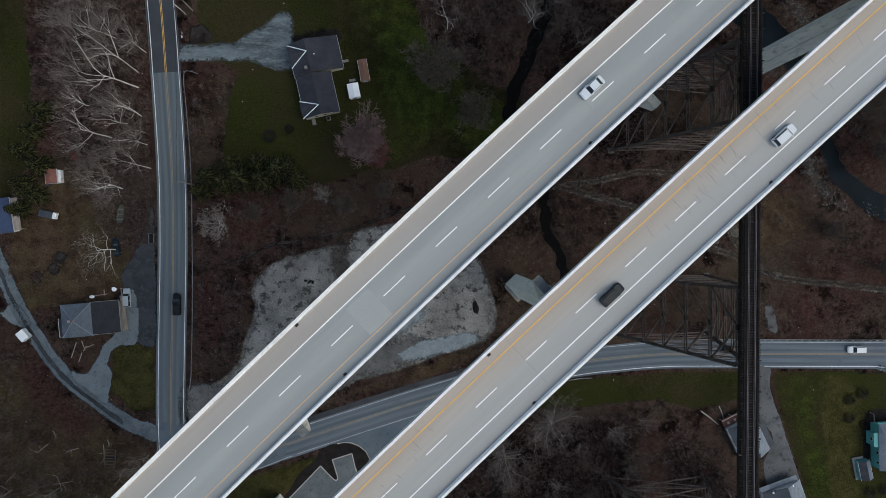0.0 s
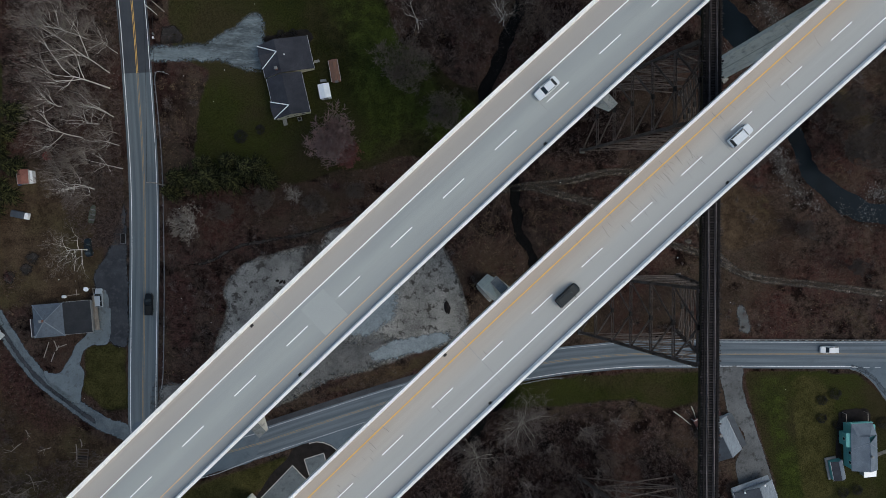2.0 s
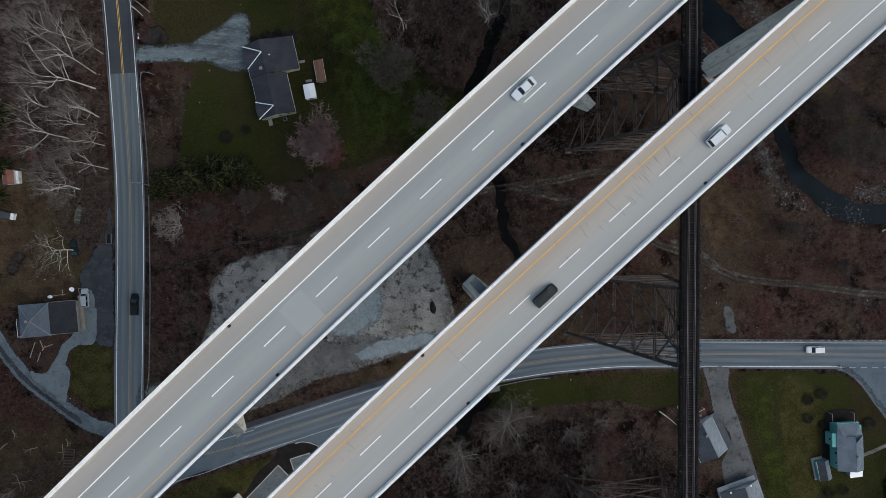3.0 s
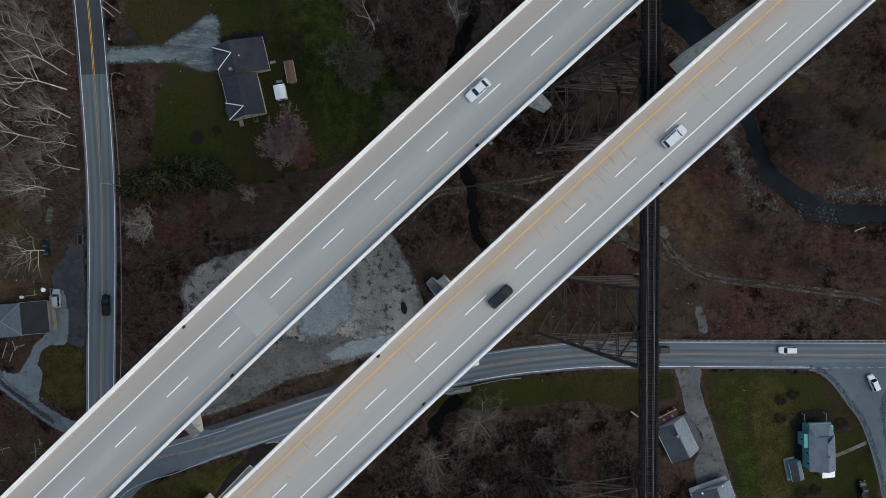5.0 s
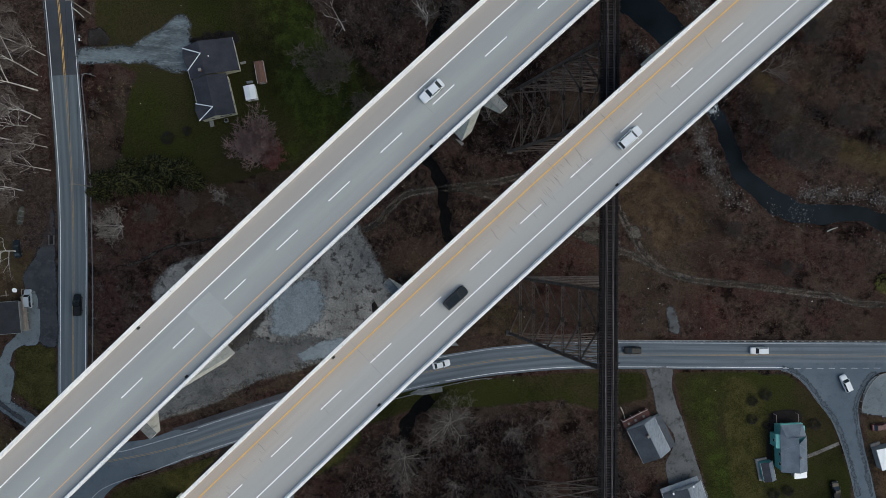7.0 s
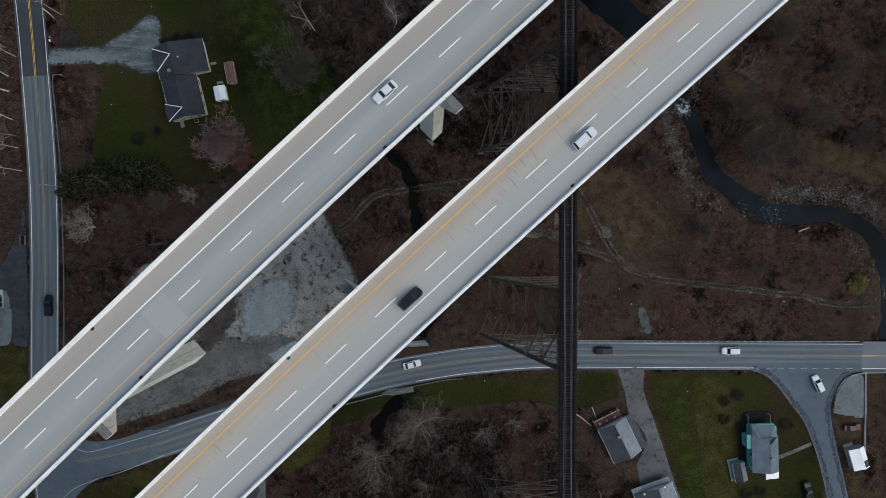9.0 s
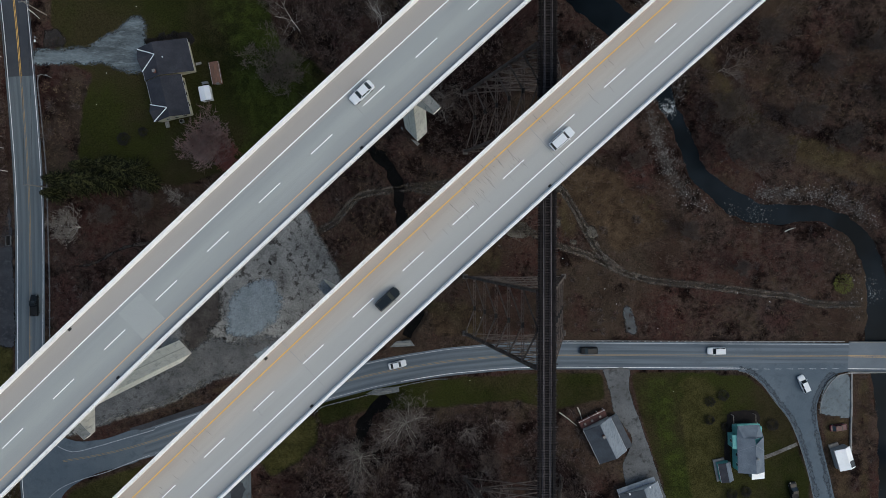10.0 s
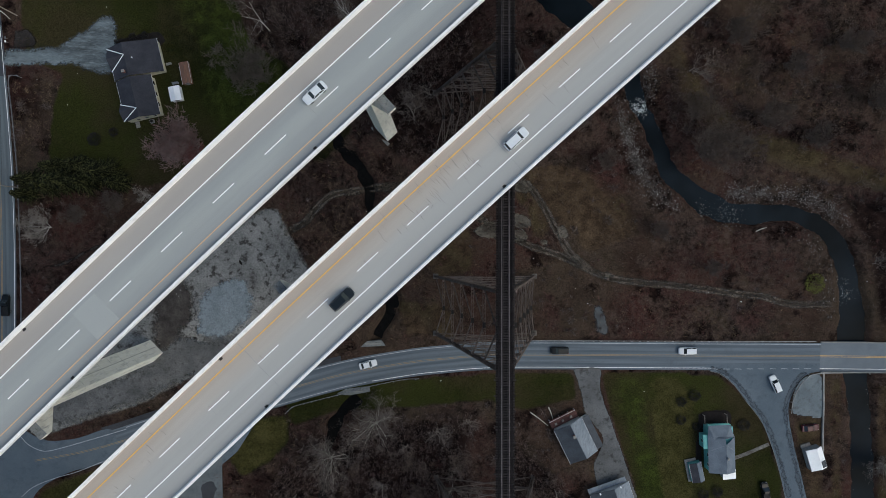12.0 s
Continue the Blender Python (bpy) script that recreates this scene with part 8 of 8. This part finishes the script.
part("wheels", boxes((-0.8, -0.67, -0.3, 0.3, 0, 0.6), (0.67, 0.8, -0.3, 0.3, 0, 0.6), bevel=0.06), M["black_iron"], ob)


# ---- vehicles ----
def paint(name, c, rough=0.35):
    m, n, l, b = material(name, rough, 0.0, 0.15)
    b.inputs["Coat Weight"].default_value = 0.15
    coord = n.new("ShaderNodeNewGeometry").outputs["Position"]
    f = noise_node(n, l, coord, 3.0, 4)
    l.new(mix(n, l, f, c, tuple(v * 0.85 for v in c)), b.inputs["Base Color"])
    return m


M["car_white"] = paint("car_white", (0.72, 0.75, 0.78))
M["car_black"] = paint("car_black", (0.007, 0.009, 0.011))
M["car_navy"] = paint("car_navy", (0.008, 0.014, 0.019))
M["car_red"] = paint("car_red", (0.06, 0.012, 0.02))
M["car_silver"] = paint("car_silver", (0.36, 0.4, 0.44))
M["car_glass"] = surface("car_glass", (0.012, 0.018, 0.022), (0.02, 0.026, 0.03), 2, 3, 0.06, 0.0, amount=0.05, relief=0.0, spec=0.6)
M["tyre"] = surface("tyre", (0.015, 0.015, 0.016), (0.025, 0.025, 0.025), 3, 9, 0.9)
M["lamp_white"] = surface("lamp_white", (0.7, 0.72, 0.72), (0.6, 0.62, 0.62), 3, 9, 0.15)
M["lamp_red"] = surface("lamp_red", (0.35, 0.02, 0.02), (0.25, 0.015, 0.015), 3, 9, 0.2)


def hull(bm, sections):
    """Loft through cross-sections (x, half width, z low, z high, top half width) along x."""
    rings = []
    for x, w, z0, z1, wt in sections:
        rings.append([bm.verts.new(p) for p in ((x, -w * 0.94, z0), (x, -w, z0 + 0.25 * (z1 - z0)), (x, -w * 0.99, z0 + 0.7 * (z1 - z0)), (x, -wt, z1), (x, wt, z1), (x, w * 0.99, z0 + 0.7 * (z1 - z0)), (x, w, z0 + 0.25 * (z1 - z0)), (x, w * 0.94, z0))])
    for a, b in zip(rings, rings[1:]):
        for i in range(8):
            j = (i + 1) % 8
            bm.faces.new((a[i], a[j], b[j], b[i]))
    bm.faces.new(rings[0])
    bm.faces.new(rings[-1][::-1])


def vehicle(kind, x, y, z, rz, colour, label):
    """A car, suv or pickup, built of body, cabin glass, roof, lamps, mirrors and wheels. Local x points forwards."""
    ob = thing({"car": "sedan_car", "suv": "suv_car", "pickup": "pickup_truck"}[kind], x, y, z, rz, label, "truck" if kind == "pickup" else "car", "vehicles")
    L, W = {"car": (4.7, 1.82), "suv": (4.8, 1.9), "pickup": (5.6, 1.95)}[kind]
    h, w = L / 2, W / 2
    top = {"car": 1.42, "suv": 1.7, "pickup": 1.8}[kind]
    belt = {"car": 0.88, "suv": 1.02, "pickup": 1.1}[kind]
    bm = bmesh.new()
    hull(bm, [(-h, w * 0.8, 0.42, belt * 0.86, w * 0.7), (-h + 0.18, w * 0.95, 0.32, belt * 0.98, w * 0.84), (-h * 0.5, w, 0.28, belt, w * 0.9), (h * 0.4, w, 0.28, belt, w * 0.88), (h - 0.5, w * 0.97, 0.3, belt * 0.92, w * 0.82), (h - 0.12, w * 0.86, 0.36, belt * 0.8, w * 0.7), (h, w * 0.7, 0.42, belt * 0.68, w * 0.58)])
    body = part("body", bm, M[colour], ob)
    c0, c1 = {"car": (-h + 0.55, h * 0.42), "suv": (-h + 0.12, h * 0.45), "pickup": (-h * 0.12, h * 0.5)}[kind]
    r0, r1 = {"car": (-h + 1.25, 0.35), "suv": (-h + 0.4, 0.45), "pickup": (0.05, h * 0.5 - 0.8)}[kind]
    bm = bmesh.new()
    lo = [(c0, -w * 0.88), (c1, -w * 0.86), (c1, w * 0.86), (c0, w * 0.88)]
    hi = [(r0, -w * 0.72), (r1, -w * 0.7), (r1, w * 0.7), (r0, w * 0.72)]
    a = [bm.verts.new((*p, belt - 0.02)) for p in lo]
    b = [bm.verts.new((*p, top - 0.03)) for p in hi]
    bm.faces.new(b)
    for i in range(4):
        bm.faces.new((a[i], a[(i + 1) % 4], b[(i + 1) % 4], b[i]))
    part("glass", bm, M["car_glass"], ob, "dark window glass")
    part("roof", boxes((r0 - 0.05, r1 + 0.06, -w * 0.735, w * 0.735, top - 0.06, top + 0.02), bevel=0.05), M[colour], ob)
    for s in (-1, 1):
        for p, q in (((c0, s * w * 0.88, belt), (r0, s * w * 0.73, top - 0.02)), ((c1, s * w * 0.86, belt), (r1, s * w * 0.71, top - 0.02)), (((c0 + c1) / 2 - 0.1, s * w * 0.885, belt), ((r0 + r1) / 2 - 0.1, s * w * 0.735, top - 0.02))):
            bm = bmesh.new()
            bar(bm, p, q, 0.09, 0.07)
            part("pillar", bm, M[colour], ob)
        part("mirror", boxes((c1 - 0.35, c1 - 0.18, min(s * w, s * (w + 0.2)), max(s * w, s * (w + 0.2)), belt, belt + 0.16), bevel=0.03), M[colour], ob)
        part("headlight", boxes((h - 0.42, h - 0.08, s * w * 0.62 - 0.16, s * w * 0.62 + 0.16, belt * 0.66, belt * 0.8), bevel=0.04), M["lamp_white"], ob)
        part("taillight", boxes((-h + 0.02, -h + 0.16, s * w * 0.72 - 0.12, s * w * 0.72 + 0.12, belt * 0.7, belt * 0.88), bevel=0.03), M["lamp_red"], ob)
        for xx in (-h * 0.6, h * 0.62):
            bm = bmesh.new()
            bmesh.ops.create_cone(bm, segments=16, radius1=0.34, radius2=0.34, depth=0.24, cap_ends=True, matrix=Matrix.Translation((xx, s * (w - 0.12), 0.34)) @ pose(0, 0, 0, 90, 0, 0))
            t = part("wheel", bm, M["tyre"], ob)
            bm = bmesh.new()
            bmesh.ops.create_cone(bm, segments=12, radius1=0.2, radius2=0.2, depth=0.26, cap_ends=True, matrix=Matrix.Translation((xx, s * (w - 0.12), 0.34)) @ pose(0, 0, 0, 90, 0, 0))
            part("rim", bm, M["galvanised"], t)
    if kind == "pickup":
        part("bed", boxes((-h + 0.25, c0 - 0.1, -w * 0.78, w * 0.78, belt + 0.005, belt + 0.012)), M["black_iron"], ob, "dark open load bed")
        for d in ((-h + 0.1, c0, -w * 0.9, -w * 0.78), (-h + 0.1, c0, w * 0.78, w * 0.9), (-h + 0.1, -h + 0.25, -w * 0.78, w * 0.78)):
            part("bed_side", boxes((*d, belt - 0.05, belt + 0.16), bevel=0.02), M[colour], ob)
    return ob


def on_deck(dk, kind, u, off, flip, colour, label):
    p = dk.at(u, off)
    vehicle(kind, p.x, p.y, p.z + 0.004, math.degrees(dk.turn(u)) + (180 if flip else 0), colour, label)


on_deck(WEST_DECK, "car", 20.7, -1.1, True, "car_white", "white sedan driving on the motorway bridge")
on_deck(EAST_DECK, "suv", -0.4, 1.2, False, "car_navy", "dark blue-black suv driving on the motorway bridge")
on_deck(EAST_DECK, "suv", 41.0, 1.1, False, "car_white", "white suv driving on the motorway bridge")
for kind, x, y, rz, col, lab in (
    ("pickup", -86.3, -17.6, 90, "car_black", "black pickup truck on the road"),
    ("car", 8.0, -33.5, 14, "car_white", "white car on the road under the bridge"),
    ("suv", 58.6, -30.0, 180, "car_black", "black suv on the road under the trestle"),
    ("suv", 92.6, -30.2, 180, "car_white", "white car on the road"),
    ("suv", 116.2, -39.1, 115, "car_white", "white suv turning at the junction"),
    ("suv", -98.9, -15.9, 92, "car_silver", "silver suv parked beside the house"),
    ("car", 125.9, -51.0, 5, "car_red", "red car parked on bare ground"),
    ("car", -101.4, -3.0, 96, "car_navy", "dark blue car parked under the sycamore"),
    ("pickup", 114.2, -68.4, 100, "car_black", "dark pickup parked with loaded bed"),
):
    vehicle(kind, x, y, ground_at(x, y) + 0.02, rz, col, lab)
